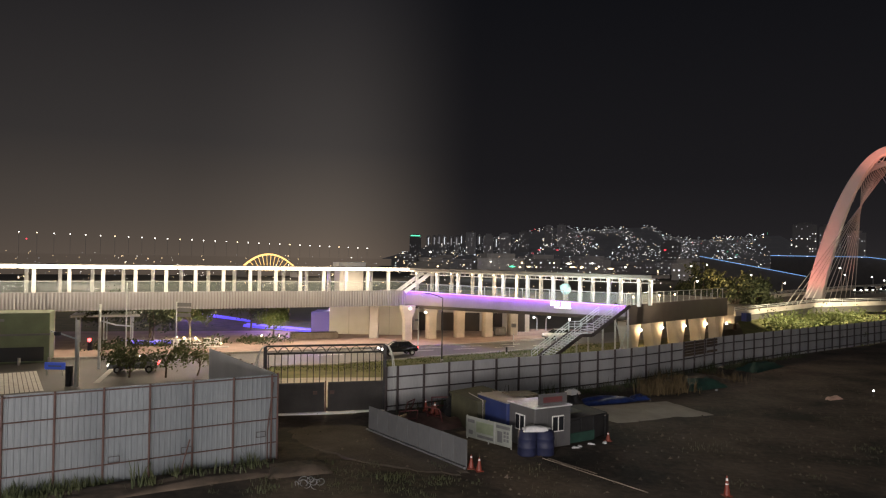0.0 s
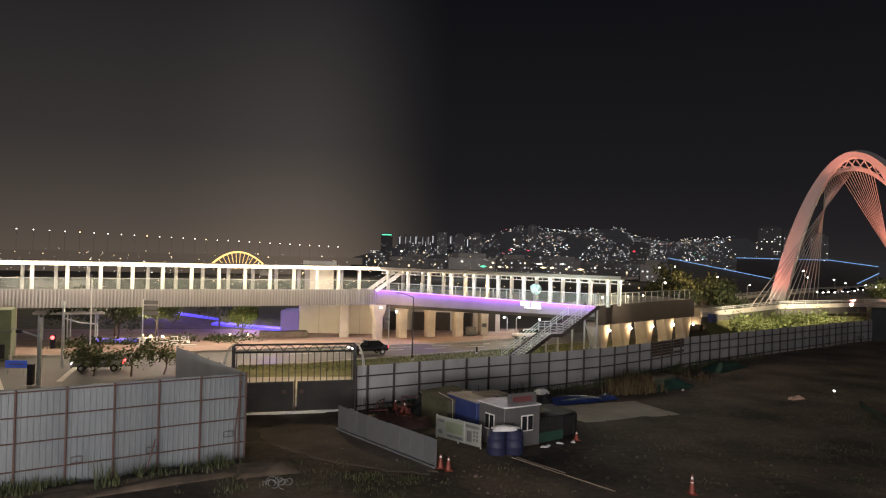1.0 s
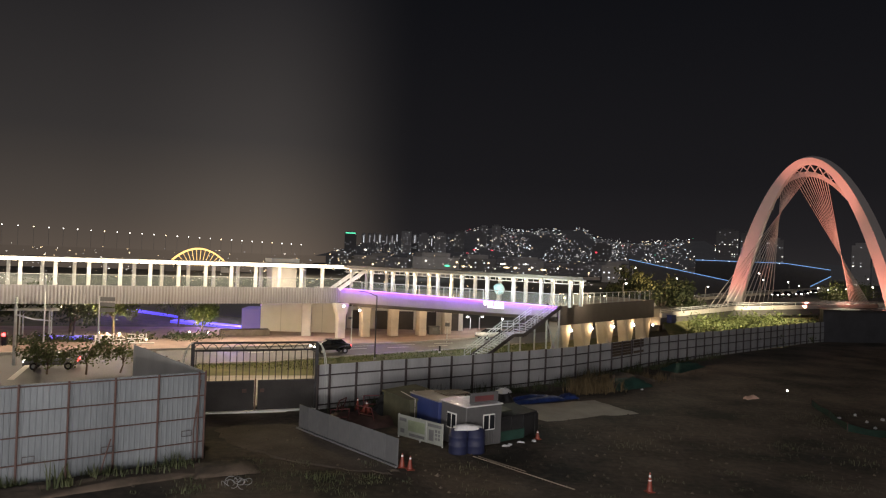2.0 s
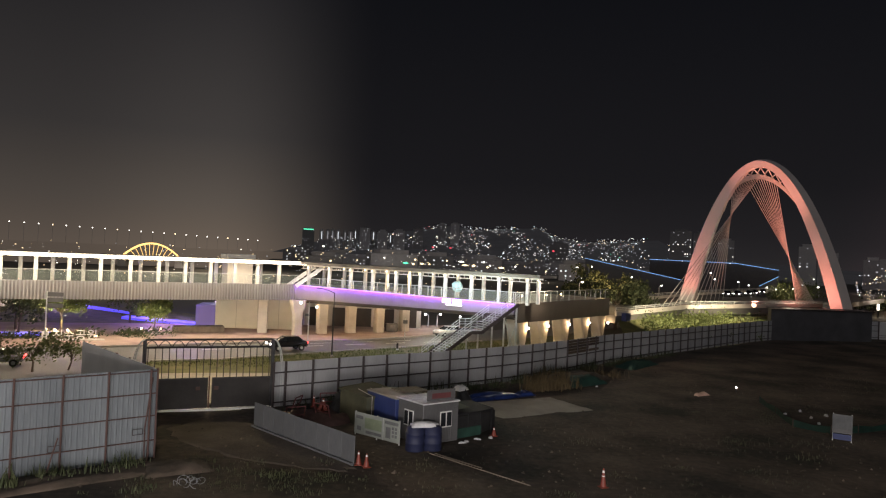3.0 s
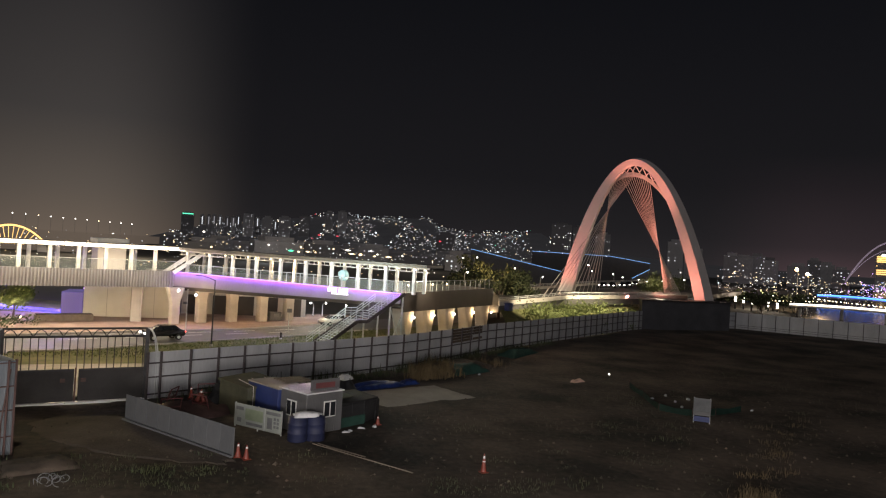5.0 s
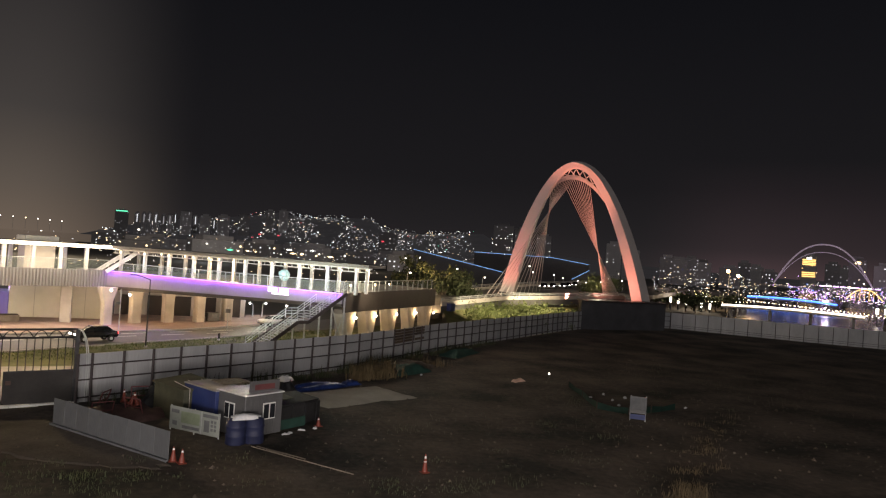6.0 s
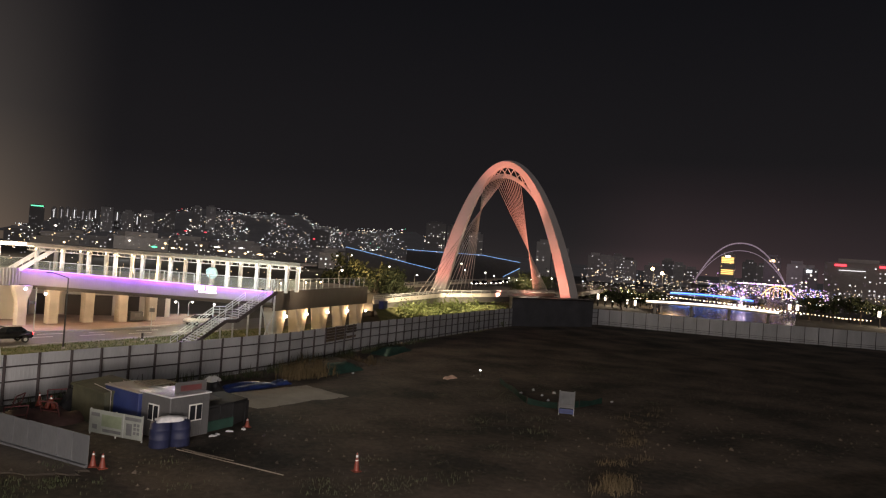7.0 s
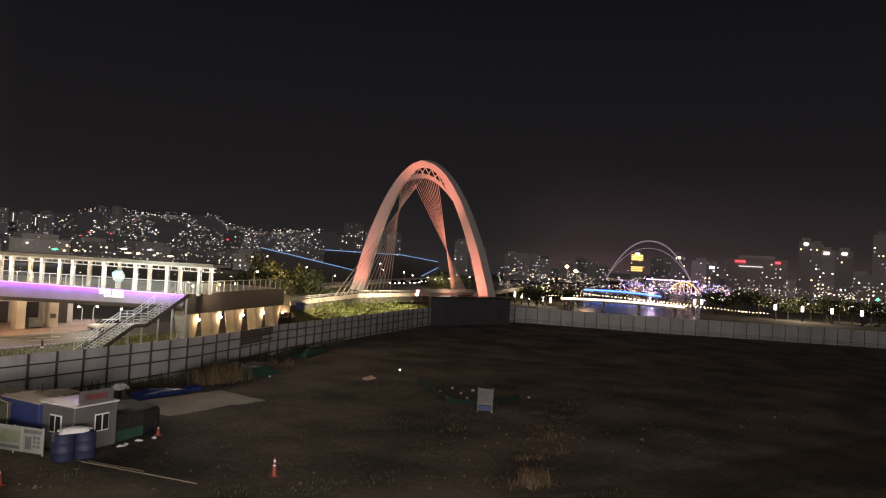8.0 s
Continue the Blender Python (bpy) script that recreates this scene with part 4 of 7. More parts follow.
def window_unit(parent, x, y, w, z0, z1, face=-1):
    """A sliding window in a cabin wall that faces along y."""
    fr = part("window", box(bmesh.new(), (x - w / 2, y, z0), (x + w / 2, y + face * 0.05, z1), 0.01), WHITE_STEEL, parent, "white sliding window")
    for s in (-1, 1):
        part("pane", box(bmesh.new(), (x + s * w / 4 - w * 0.2, y + face * 0.052, z0 + 0.07), (x + s * w / 4 + w * 0.2, y + face * 0.07, z1 - 0.07), 0.005), DARK_GLASS, fr)
    return fr


cabin = thing("site_cabin", "grey white portable site cabin with sliding windows and film roof", "cabin")
CW, CD, CH = 2.7, 2.6, 2.45
part("shell", box(bmesh.new(), (0, 0, 0.1), (CW, CD, CH), 0.03), CABIN_WHITE, cabin)
for k in range(10):
    part("wall_rib", box(bmesh.new(), (0.12 + k * 0.265, -0.02, 0.15), (0.16 + k * 0.265, -0.002, CH - 0.1), 0.004), CABIN_WHITE, cabin)
part("roof", box(bmesh.new(), (-0.06, -0.08, CH), (CW + 0.06, CD + 0.06, CH + 0.08), 0.02), SHINY_FILM, cabin, "roof under glossy plastic film")
window_unit(cabin, 1.7, -0.005, 0.9, 1.0, 1.95)
w2 = window_unit(cabin, 0, 0, 0.9, 1.0, 1.95)
w2.matrix_local = Matrix.Translation((-0.005, 1.35, 0)) @ Matrix.Rotation(radians(-90), 4, "Z")
part("door", box(bmesh.new(), (CW - 0.62, -0.05, 0.12), (CW - 0.06, -0.005, 2.1), 0.01), CABIN_WHITE, cabin)
set_at(cabin, 5.45, 41.75, 31)
board = thing("roof_board", "maroon and grey board standing on the cabin roof", "board")
part("face", box(bmesh.new(), (0, 0, 0), (2.1, 0.05, 0.62), 0.01), CABIN_WHITE, board)
part("print_bar", box(bmesh.new(), (0.35, -0.012, 0.1), (1.75, -0.004, 0.42), 0.003), MAROON, board)
set_at(board, 5.75, 42.6, 28, CH + 0.08)

cont = thing("blue_container", "blue steel storage container beside the site cabin", "container")
part("shell", box(bmesh.new(), (0, 0, 0.1), (2.0, 3.4, 2.35), 0.03), BLUE_PAINT, cont)
for k in range(12):
    part("wall_rib", box(bmesh.new(), (0.1 + k * 0.155, -0.03, 0.15), (0.18 + k * 0.155, -0.002, 2.3), 0.008), BLUE_PAINT, cont)
part("roof", box(bmesh.new(), (-0.04, -0.04, 2.35), (2.04, 3.44, 2.43), 0.02), ROOF_SHEET, cont)
set_at(cont, 4.0, 43.75, 28)
shed = thing("storage_shed", "storage shed under an olive tarpaulin", "shed")
part("shell", box(bmesh.new(), (0, 0, 0.05), (2.4, 3.6, 2.0), 0.03), OLIVE, shed)
bm = bmesh.new()
prism(bm, [(-0.1, -0.1), (2.5, -0.1), (2.5, 3.7), (-0.1, 3.7)], 2.0, [2.1, 2.3, 2.35, 2.12])
part("tarpaulin", bm, OLIVE, shed, "sagging olive tarpaulin")
for k in range(3):
    part("rope", tube(bmesh.new(), [(0.3 + k * 0.9, -0.14, 0.9), (0.3 + k * 0.9, -0.12, 2.16), (0.35 + k * 0.9, 1.8, 2.3)], 0.02, 5), CABLE, shed)
set_at(shed, 2.35, 45.7, 27)
crate = thing("timber_stack", "stack of brown timber boards on the shed roof", "timber")
for k in range(6):
    part("board", box(bmesh.new(), (k * 0.32, 0, 0), (k * 0.32 + 0.28, 1.6, 0.07), 0.01), TIMBER, crate)
set_at(crate, 4.6, 45.5, 24, 2.43)

banner = thing("info_banner", "white printed site information banner on a low frame", "banner")
bl = 3.75
part("face", box(bmesh.new(), (0, -0.03, 0.12), (bl, 0.0, 1.42), 0.01), BANNER, banner)
part("green_field", box(bmesh.new(), (0.9, -0.038, 0.55), (2.3, -0.031, 1.2), 0.002), PRINT_GREEN, banner)
for x0, x1, z0, z1 in ((0.15, 0.75, 1.05, 1.25), (0.25, 0.6, 0.35, 0.6), (1.0, 2.3, 0.25, 0.42), (2.55, 3.65, 1.12, 1.3), (2.65, 3.05, 0.3, 0.95)):
    part("print_bar", box(bmesh.new(), (x0, -0.046, z0), (x1, -0.039, z1), 0.002), PRINT_GREY, banner)
for i in range(2):
    for j in range(3):
        part("print_square", box(bmesh.new(), (3.15 + i * 0.24, -0.046, 0.4 + j * 0.22), (3.32 + i * 0.24, -0.039, 0.56 + j * 0.22), 0.002), PRINT_GREY, banner)
part("divider", box(bmesh.new(), (2.42, -0.05, 0.12), (2.48, -0.039, 1.42), 0.002), GALV, banner)
for x in (0.05, bl / 2, bl - 0.05):
    part("leg", box(bmesh.new(), (x - 0.03, 0.002, -0.05), (x + 0.03, 0.06, 1.45), 0.005), GALV, banner)
set_at(banner, 1.62, 44.8, -47.5)


DRUM_BLUE = surface("drum_blue", (0.010, 0.013, 0.040), (0.018, 0.024, 0.07), 1, 9, 0.6, 0, 0.1)


def water_tank(x, y, label):
    """A ribbed drum tank under a loose plastic sheet."""
    ob = thing("water_tank", label, "tank", "tanks by the cabin")
    bm = bmesh.new()
    prof = [(0.52, 0.0), (0.56, 0.1), (0.54, 0.45), (0.58, 0.5), (0.54, 0.55), (0.54, 0.95), (0.58, 1.0), (0.54, 1.05), (0.52, 1.35), (0.3, 1.5)]
    rings = [[bm.verts.new((r * math.cos(a * math.tau / 20), r * math.sin(a * math.tau / 20), z)) for a in range(20)] for r, z in prof]
    for p, q in zip(rings, rings[1:]):
        for k in range(20):
            bm.faces.new((p[k], p[(k + 1) % 20], q[(k + 1) % 20], q[k]))
    bm.faces.new(rings[0][::-1])
    bm.faces.new(rings[-1])
    part("drum", bm, DRUM_BLUE, ob, "", True)
    bm = bmesh.new()
    bmesh.ops.create_icosphere(bm, subdivisions=2, radius=0.34, matrix=Matrix.Translation((0, 0, 1.5)) @ Matrix.Diagonal((1, 1, 0.28, 1)))
    for v in bm.verts:
        v.co += Vector((noise.noise(v.co * 6), noise.noise(v.co * 6 + Vector((9, 0, 0))), noise.noise(v.co * 5))) * 0.08
    part("cover", bm, SHINY_FILM, ob, "crumpled clear plastic cover", True)
    return set_at(ob, x, y, x * 40)


for x, y in ((4.95, 41.1), (5.95, 41.2)):
    water_tank(x, y, "dark blue drum water tank with a plastic cover")


def tarp_heap(name, label, category, outline, height, material, seed, cells=14, group=""):
    """A heap under a sheet: a sagging, creased surface over an oval plan."""
    (cx, cy), (rx, ry), deg = outline
    bm = bmesh.new()
    rows = []
    for i in range(cells + 1):
        row = []
        for j in range(cells + 1):
            u, v = 2 * i / cells - 1, 2 * j / cells - 1
            r = min(1, max(abs(u), abs(v)))
            h = height * (1 - r ** 3) * (0.75 + 0.5 * noise.noise((u * 1.8 + seed, v * 1.8, seed)))
            h += 0.12 * height * noise.noise((u * 6 + seed, v * 6, 1))
            row.append(bm.verts.new((u * rx * (1 + 0.1 * noise.noise((v * 2, seed, 0))), v * ry * (1 + 0.1 * noise.noise((u * 2, seed, 5))), max(0.02, h) if r < 1 else -0.1)))
        rows.append(row)
    for a, b in zip(rows, rows[1:]):
        for k in range(cells):
            bm.faces.new((a[k], b[k], b[k + 1], a[k + 1]))
    bm.faces.new([rows[0][0], rows[0][-1], rows[-1][-1], rows[-1][0]])
    ob = link(name, bm, material, smooth=True)
    tagged(ob, label, category, group)
    return set_at(ob, cx, cy, deg)


net_shed = thing("net_shed", "low store draped in black netting with green mesh skirt", "shed")
bm = prism(bmesh.new(), [(0, 0), (2.3, 0), (4.3, 0.6), (4.3, 3.0), (0, 2.6)], 0.0, [1.45, 1.5, 1.35, 1.5, 1.75])
bmesh.ops.bevel(bm, geom=bm.edges[:], offset=0.12, segments=2, affect="EDGES")
part("netting", bm, BLACK_NET, net_shed, "sagging black netting")
part("skirt", box(bmesh.new(), (-0.05, -0.08, 0.02), (2.25, -0.01, 0.62), 0.01), GREEN_NET, net_shed, "green mesh skirt")
part("top_sheet", prism(bmesh.new(), [(0.1, 0.6), (1.9, 0.7), (2.0, 2.2), (0.1, 2.3)], [1.62, 1.62, 1.76, 1.78], [1.66, 1.66, 1.80, 1.82]), OLIVE, net_shed, "loose pale sheet on top")
for k in range(4):
    part("batten", beam(bmesh.new(), (0.1 + k * 1.05, -0.02, 0.05), (0.1 + k * 1.05, -0.02, 1.4), 0.06), DARK_STEEL, net_shed)
set_at(net_shed, 7.65, 43.7, 34)
tarp_heap("sand_patch", "low spread of pale sand beside the sheds", "sand", ((15.0, 53.6), (4.6, 2.9), 22), 0.18, tarp_later, 43.0, 22)
tarp_heap("tarpaulin", "long pile of materials under a blue tarpaulin", "pile", ((12.8, 56.9), (3.0, 0.75), 28), 0.5, BLUE_TARP, 2.0)
tarp_heap("tarpaulin", "small pile of materials under a blue tarpaulin", "pile", ((16.0, 58.4), (0.9, 0.5), 20), 0.45, BLUE_TARP, 5.0)
tarp_heap("sheeted_mound", "dark sheeted mound with loose white plastic on top", "mound", ((9.9, 54.6), (0.9, 0.8), 10), 1.3, DARK_STEEL, 7.0)
tarp_heap("plastic_sheet", "crumpled white plastic sheet on sacks", "plastic sheet", ((9.9, 54.5), (0.55, 0.4), 40), 0.35, SHINY_FILM, 3.0).location.z = 1.15
tarp_heap("plastic_sheet", "crumpled clear plastic sheet over the water tanks", "plastic sheet", ((5.4, 41.0), (0.75, 0.3), 8), 0.24, SHINY_FILM, 51.0, 9).location.z = 1.5
tarp_heap("earth_mound", "overgrown mound of brown earth beside the hoarding", "mound", ((22.6, 65.8), (5.2, 1.9), 42), 1.0, SOIL, 11.0, 20)
tarp_heap("netted_mound", "rubble pile under green mesh", "pile", ((23.0, 64.4), (2.7, 1.2), 28), 0.95, GREEN_NET, 13.0)
tarp_heap("netted_mound", "low rubble pile under dark green mesh", "pile", ((34.0, 77.0), (3.4, 1.2), 40), 0.7, GREEN_NET, 17.0)
tarp_heap("scrap_mound", "heap of rusty scrap and broken cones by the fence", "scrap heap", ((-0.9, 48.2), (2.4, 2.0), 30), 0.9, RUST, 19.0, 18)
tarp_heap("netted_mound", "dark sheeted pile next to the scrap heap", "pile", ((1.1, 50.0), (1.3, 1.1), 10), 1.5, BLACK_NET, 23.0)
for k, (x, y, deg) in enumerate(((-0.6, 50.5, 10), (-2.6, 49.2, 70), (0.2, 47.2, 140), (-1.6, 46.9, 200))):
    ob = thing("barricade_frame", "rusty red steel barricade frame leaning in the scrap", "barricade", "barricades in the scrap")
    for a, b in (((0, 0, 0), (0, 0, 1.3)), ((1.2, 0, 0), (1.2, 0, 1.3)), ((0, 0, 1.28), (1.2, 0, 1.28)), ((0, 0, 0.7), (1.2, 0, 0.7))):
        part("bar", tube(bmesh.new(), [a, b], 0.04, 6), MAROON, ob)
    ob.matrix_world = pose(x, y, 0.1, random.uniform(-20, 20), 0, deg)


def cone(x, y, h, tilt=0.0, group="traffic cones", label="orange traffic cone with white bands on bare earth", z=0.05):
    ob = thing("traffic_cone", label, "traffic cone", group)
    bm = box(bmesh.new(), (-0.21, -0.21, 0), (0.21, 0.21, 0.05), 0.02)
    part("base", bm, CONE_ORANGE, ob)

    def ring(z0, z1, r0, r1):
        b = bmesh.new()
        bmesh.ops.create_cone(b, cap_ends=True, segments=18, radius1=r0, radius2=r1, depth=z1 - z0, matrix=Matrix.Translation((0, 0, (z0 + z1) / 2)))
        return b
    part("body", ring(0.05, h, 0.155, 0.03), CONE_ORANGE, ob)
    for f0, f1 in ((0.42, 0.62), (0.76, 0.88)):
        part("band", ring(h * f0, h * f1, 0.158 - 0.125 * f0, 0.158 - 0.125 * f1), CONE_WHITE, ob)
    ob.matrix_world = pose(x, y, z, tilt, 0, random.uniform(0, 90))
    return ob


cone(1.66, 38.1, 0.74)
cone(2.05, 37.7, 0.72, 3)
cone(13.6, 34.3, 0.95, 0, "", "orange traffic cone with white bands alone on earth")
cone(10.3, 44.4, 0.55)
for x, y, tl in ((-0.6, 48.3, 20), (-0.2, 48.0, -15), (-1.0, 48.9, -25)):
    cone(x, y, 0.8, tl, "cones in the scrap", "orange traffic cone leaning in the scrap heap", 0.75)

# notice board, small lights and litter on the open ground
board = thing("notice_board", "white notice board with a blue lower field on bare earth", "notice board")
for s in (-0.55, 0.55):
    part("leg", tube(bmesh.new(), [(s, 0.03, 0), (s, 0.03, 1.85)], 0.03, 6), GALV, board)
part("panel", box(bmesh.new(), (-0.6, -0.02, 0.55), (0.6, 0.02, 1.8), 0.01), BOARD_GREY, board)
part("white_field", box(bmesh.new(), (-0.58, -0.034, 0.55), (0.58, -0.022, 0.85), 0.002), CABIN_WHITE, board)
part("blue_field", box(bmesh.new(), (-0.55, -0.034, 0.12), (0.55, -0.02, 0.5), 0.002), BLUE_PAINT, board)
part("top_strip", box(bmesh.new(), (-0.58, -0.034, 1.68), (0.58, -0.022, 1.78), 0.002), CABIN_WHITE, board)
set_at(board, 33.9, 43.8, -38)
ob = thing("work_light", "small bright work light on the ground", "work light")
part("stand", tube(bmesh.new(), [(0, 0, 0), (0, 0, 0.4)], 0.05, 8), DARK_STEEL, ob)
bm = bmesh.new()
bmesh.ops.create_icosphere(bm, subdivisions=2, radius=0.085, matrix=Matrix.Translation((0, 0, 0.45)))
part("lamp_head", bm, SPOT_WHITE, ob, "", True)
set_at(ob, 36.7, 61.4, 0)
ob = tarp_heap("plastic_sheet", "crumpled pinkish plastic sheet on the earth", "plastic sheet", ((32.5, 59.8), (0.75, 0.3), 20), 0.3, surface("pink_sheet", (0.5, 0.32, 0.24), (0.7, 0.48, 0.38), 2, 10, 0.5, 0, 0.2), 29.0)
net = thing("net_fence", "low sagging green safety net round a pit", "net fence")
pts = [(36.2, 57.0), (34.8, 52.5), (33.2, 48.0), (34.6, 45.8), (37.0, 46.2), (40.0, 47.0)]
for a, b in zip(pts, pts[1:]):
    bm = bmesh.new()
    va = [bm.verts.new((*a, 0.0)), bm.verts.new((*b, 0.0)), bm.verts.new((*b, 0.55)), bm.verts.new(((a[0] + b[0]) / 2, (a[1] + b[1]) / 2, 0.4)), bm.verts.new((*a, 0.55))]
    f = bm.faces.new(va)
    bmesh.ops.solidify(bm, geom=[f], thickness=0.03)
    part("net", bm, GREEN_NET, net)
    part("stake", tube(bmesh.new(), [(*a, -0.1), (*a, 0.65)], 0.03, 6), RUST, net)
for x, y in ((35.4, 52.2), (36.8, 51.0), (37.6, 53.5), (38.8, 52.0), (36.0, 49.0), (41.5, 47.5), (8.3, 43.0), (9.1, 43.6), (10.0, 44.0), (8.0, 42.7), (21.0, 62.4), (24.0, 63.0)):
    tarp_heap("plastic_scrap", "small scrap of white plastic litter on earth", "litter", ((x, y), (random.uniform(0.12, 0.35), 0.12), random.uniform(0, 180)), 0.16, SHINY_FILM, x, 5, "plastic litter")
for k, (a, b) in enumerate((((5.7, 40.1), (9.9, 34.4)), ((6.4, 39.5), (7.8, 37.2)), ((6.0, 40.1), (8.1, 37.3)))):
    ob = tagged(link("timber_board", beam(bmesh.new(), (*a, 0.12), (*b, 0.12), 0.06, 0.05), TIMBER), "long pale timber batten lying on the earth", "timber", "battens on the ground")
bm = bmesh.new()
rim = [(-4.9, 47.4), (1.2, 39.2), (1.0, 37.2), (-1.6, 37.9), (-4.6, 39.6), (-7.8, 42.4), (-9.6, 45.6), (-8.0, 48.2)]
fan = []
for i in range(40):
    a = rim[i * len(rim) // 40]
    b = rim[(i * len(rim) // 40 + 1) % len(rim)]
    g = (i * len(rim) / 40) % 1
    fan.append((a[0] + (b[0] - a[0]) * g + 0.5 * noise.noise((i * 0.7, 0, 1)), a[1] + (b[1] - a[1]) * g + 0.5 * noise.noise((i * 0.7, 4, 1))))
low_ring = [bm.verts.new((-4.2 + (x + 4.2) * 1.12, 42.6 + (y - 42.6) * 1.12, -0.2)) for x, y in fan]
top_ring = [bm.verts.new((x, y, 0.03)) for x, y in fan]
for k in range(len(fan)):
    bm.faces.new((low_ring[k], low_ring[(k + 1) % len(fan)], top_ring[(k + 1) % len(fan)], top_ring[k]))
bm.faces.new(top_ring)
bmesh.ops.recalc_face_normals(bm, faces=bm.faces[:])
tagged(link("earth_track", bm, TRACK), "paler driven earth inside the site gate", "ground", "", "structure")
# tangle of wire and plastic
ob = thing("wire_tangle", "tangle of pale plastic strapping on earth beside the hoarding", "strapping")
for k in range(9):
    c = Vector((random.uniform(-0.5, 0.5), random.uniform(-0.5, 0.5), 0.3))
    r = random.uniform(0.15, 0.3)
    ax = Euler((random.uniform(0, 3), random.uniform(0, 3), 0)).to_matrix()
    pts = [c + ax @ Vector((r * math.cos(a * 0.5), r * math.sin(a * 0.5), 0.03 * a)) for a in range(11)]
    part("loop", tube(bmesh.new(), [(p.x, p.y, abs(p.z)) for p in pts], 0.016, 5), PRINT_GREY, ob)
set_at(ob, -6.1, 34.6, 0, 0.05)
tarp_heap("earth_mound", "low grassy mound of earth at the hoarding foot", "mound", ((-7.3, 37.6), (1.7, 1.3), 20), 0.42, SOIL, 31.0)
tarp_heap("earth_mound", "long bank of earth along the hoarding foot", "mound", ((-13.5, 34.6), (6.5, 1.3), 34), 0.32, SOIL, 37.0, 24)
ob = thing("prop_pole", "bent rusty pipe prop leaning on the hoarding", "pole")
part("pipe", tube(bmesh.new(), [(-12.9, 36.0, 0), (-12.75, 36.2, 0.9), (-12.6, 36.5, 1.75)], 0.035, 6), RUST, ob)
part("pipe", tube(bmesh.new(), [(-9.3, 39.1, 0.0), (-9.35, 39.2, 1.6), (-9.1, 39.35, 4.2)], 0.035, 6), RUST, ob)
for (x, y, z) in ((-15.7, 34.85, 1.05), (-12.9, 36.75, 1.05), (-9.7, 38.95, 1.35)):
    ob = thing("junction_box", "small grey wire frame box hung on the hoarding", "box", "boxes on the hoarding")
    m = Matrix.Translation((x + 0.1, y - 0.14, z)) @ Matrix.Rotation(math.atan2(13.55, 20.05), 4, "Z")
    for a, b in (((-0.25, 0, 0), (0.25, 0, 0)), ((-0.25, 0, 0.28), (0.25, 0, 0.28)), ((-0.25, 0, 0), (-0.25, 0, 0.28)), ((0.25, 0, 0), (0.25, 0, 0.28))):
        part("bar", beam(bmesh.new(), a, b, 0.03), POST_DARK, ob)
    ob.matrix_world = m


# ------------------------------------------------------------------ planting
def blades(name, spots, height, width, material, label, category):
    """Many bent blades of grass or reed in one mesh."""
    vs, fs = [], []
    for x, y, z, h in spots:
        a = random.uniform(0, math.tau)
        d = Vector((math.cos(a), math.sin(a)))
        s = Vector((-d.y, d.x)) * width * random.uniform(0.6, 1.4)
        hh = h * height * random.uniform(0.6, 1.3)
        lean = random.uniform(0.1, 0.6) * hh
        b = len(vs)
        vs += [(x - s.x, y - s.y, z), (x + s.x, y + s.y, z), (x + d.x * lean * 0.35 + s.x * 0.6, y + d.y * lean * 0.35 + s.y * 0.6, z + hh * 0.6), (x + d.x * lean * 0.35 - s.x * 0.6, y + d.y * lean * 0.35 - s.y * 0.6, z + hh * 0.6), (x + d.x * lean, y + d.y * lean, z + hh)]
        fs += [(b, b + 1, b + 2, b + 3), (b + 3, b + 2, b + 4)]
    me = bpy.data.meshes.new(name)
    me.from_pydata(vs, [], fs)
    me.materials.append(material)
    return tagged(new(name, me), label, category, "", "stuff")


def scatter(n, path, spread, z=0.0):
    out = []
    for _ in range(n):
        k = random.randrange(len(path) - 1)
        f = random.random()
        x = path[k][0] + (path[k + 1][0] - path[k][0]) * f + random.gauss(0, spread)
        y = path[k][1] + (path[k + 1][1] - path[k][1]) * f + random.gauss(0, spread)
        if noise.noise((x * 0.5, y * 0.5, 2)) > -0.15:
            out.append((x, y, z, 0.5 + abs(noise.noise((x * 0.7, y * 0.7, 8))) * 1.6))
    return out


blades("weeds", scatter(2600, [(-24.5, 28.5), (-18, 32.3), (-9.6, 37.8)], 0.45, 0.05), 0.6, 0.035, LEAF_DARK, "weeds along the foot of the hoarding", "weeds")
def tufts(n, path, spread, each=45, wide=0.5):
    """Clumps of blades strewn along a path."""
    out = []
    for x, y, z, h in scatter(n, path, spread):
        s = random.uniform(0.3, 1.0)
        out += [(x + random.gauss(0, wide * s), y + random.gauss(0, wide * 0.7 * s), z, h * random.uniform(0.4, 1.0) * s) for _ in range(int(each * s))]
    return out


blades("weeds", tufts(90, [(24.5, 27.5), (27.5, 31), (32, 35), (36, 38.5), (43, 44)], 0.7), 0.4, 0.014, REED_DARK, "withered grass tufts on the open ground", "weeds")
blades("weeds", tufts(150, [(4, 26), (16, 32), (30, 44), (44, 54), (62, 70)], 5.0, 60, 0.9), 0.3, 0.014, LEAF_DARK, "low dark weeds on the open ground", "weeds")
blades("weeds", tufts(70, [(-11, 32), (-4, 35.5), (0, 36)], 1.3, 50, 0.5), 0.4, 0.016, LEAF_DARK, "low dark weeds inside the gate", "weeds")
blades("weeds", scatter(500, [(-14.6, 34.2), (-13.4, 35.1)], 0.3, 0.1), 1.3, 0.05, LEAF_DARK, "tall weeds at the hoarding foot", "weeds")
blades("weeds", scatter(3000, [(-3, 52.0), (3.5, 56.0), (13.2, 61.2), (19, 65.6), (25, 71.4), (31.2, 77.2), (43, 87)], 0.5, 0.0), 0.8, 0.03, LEAF_DARK, "dark weeds along the street hoarding", "weeds")
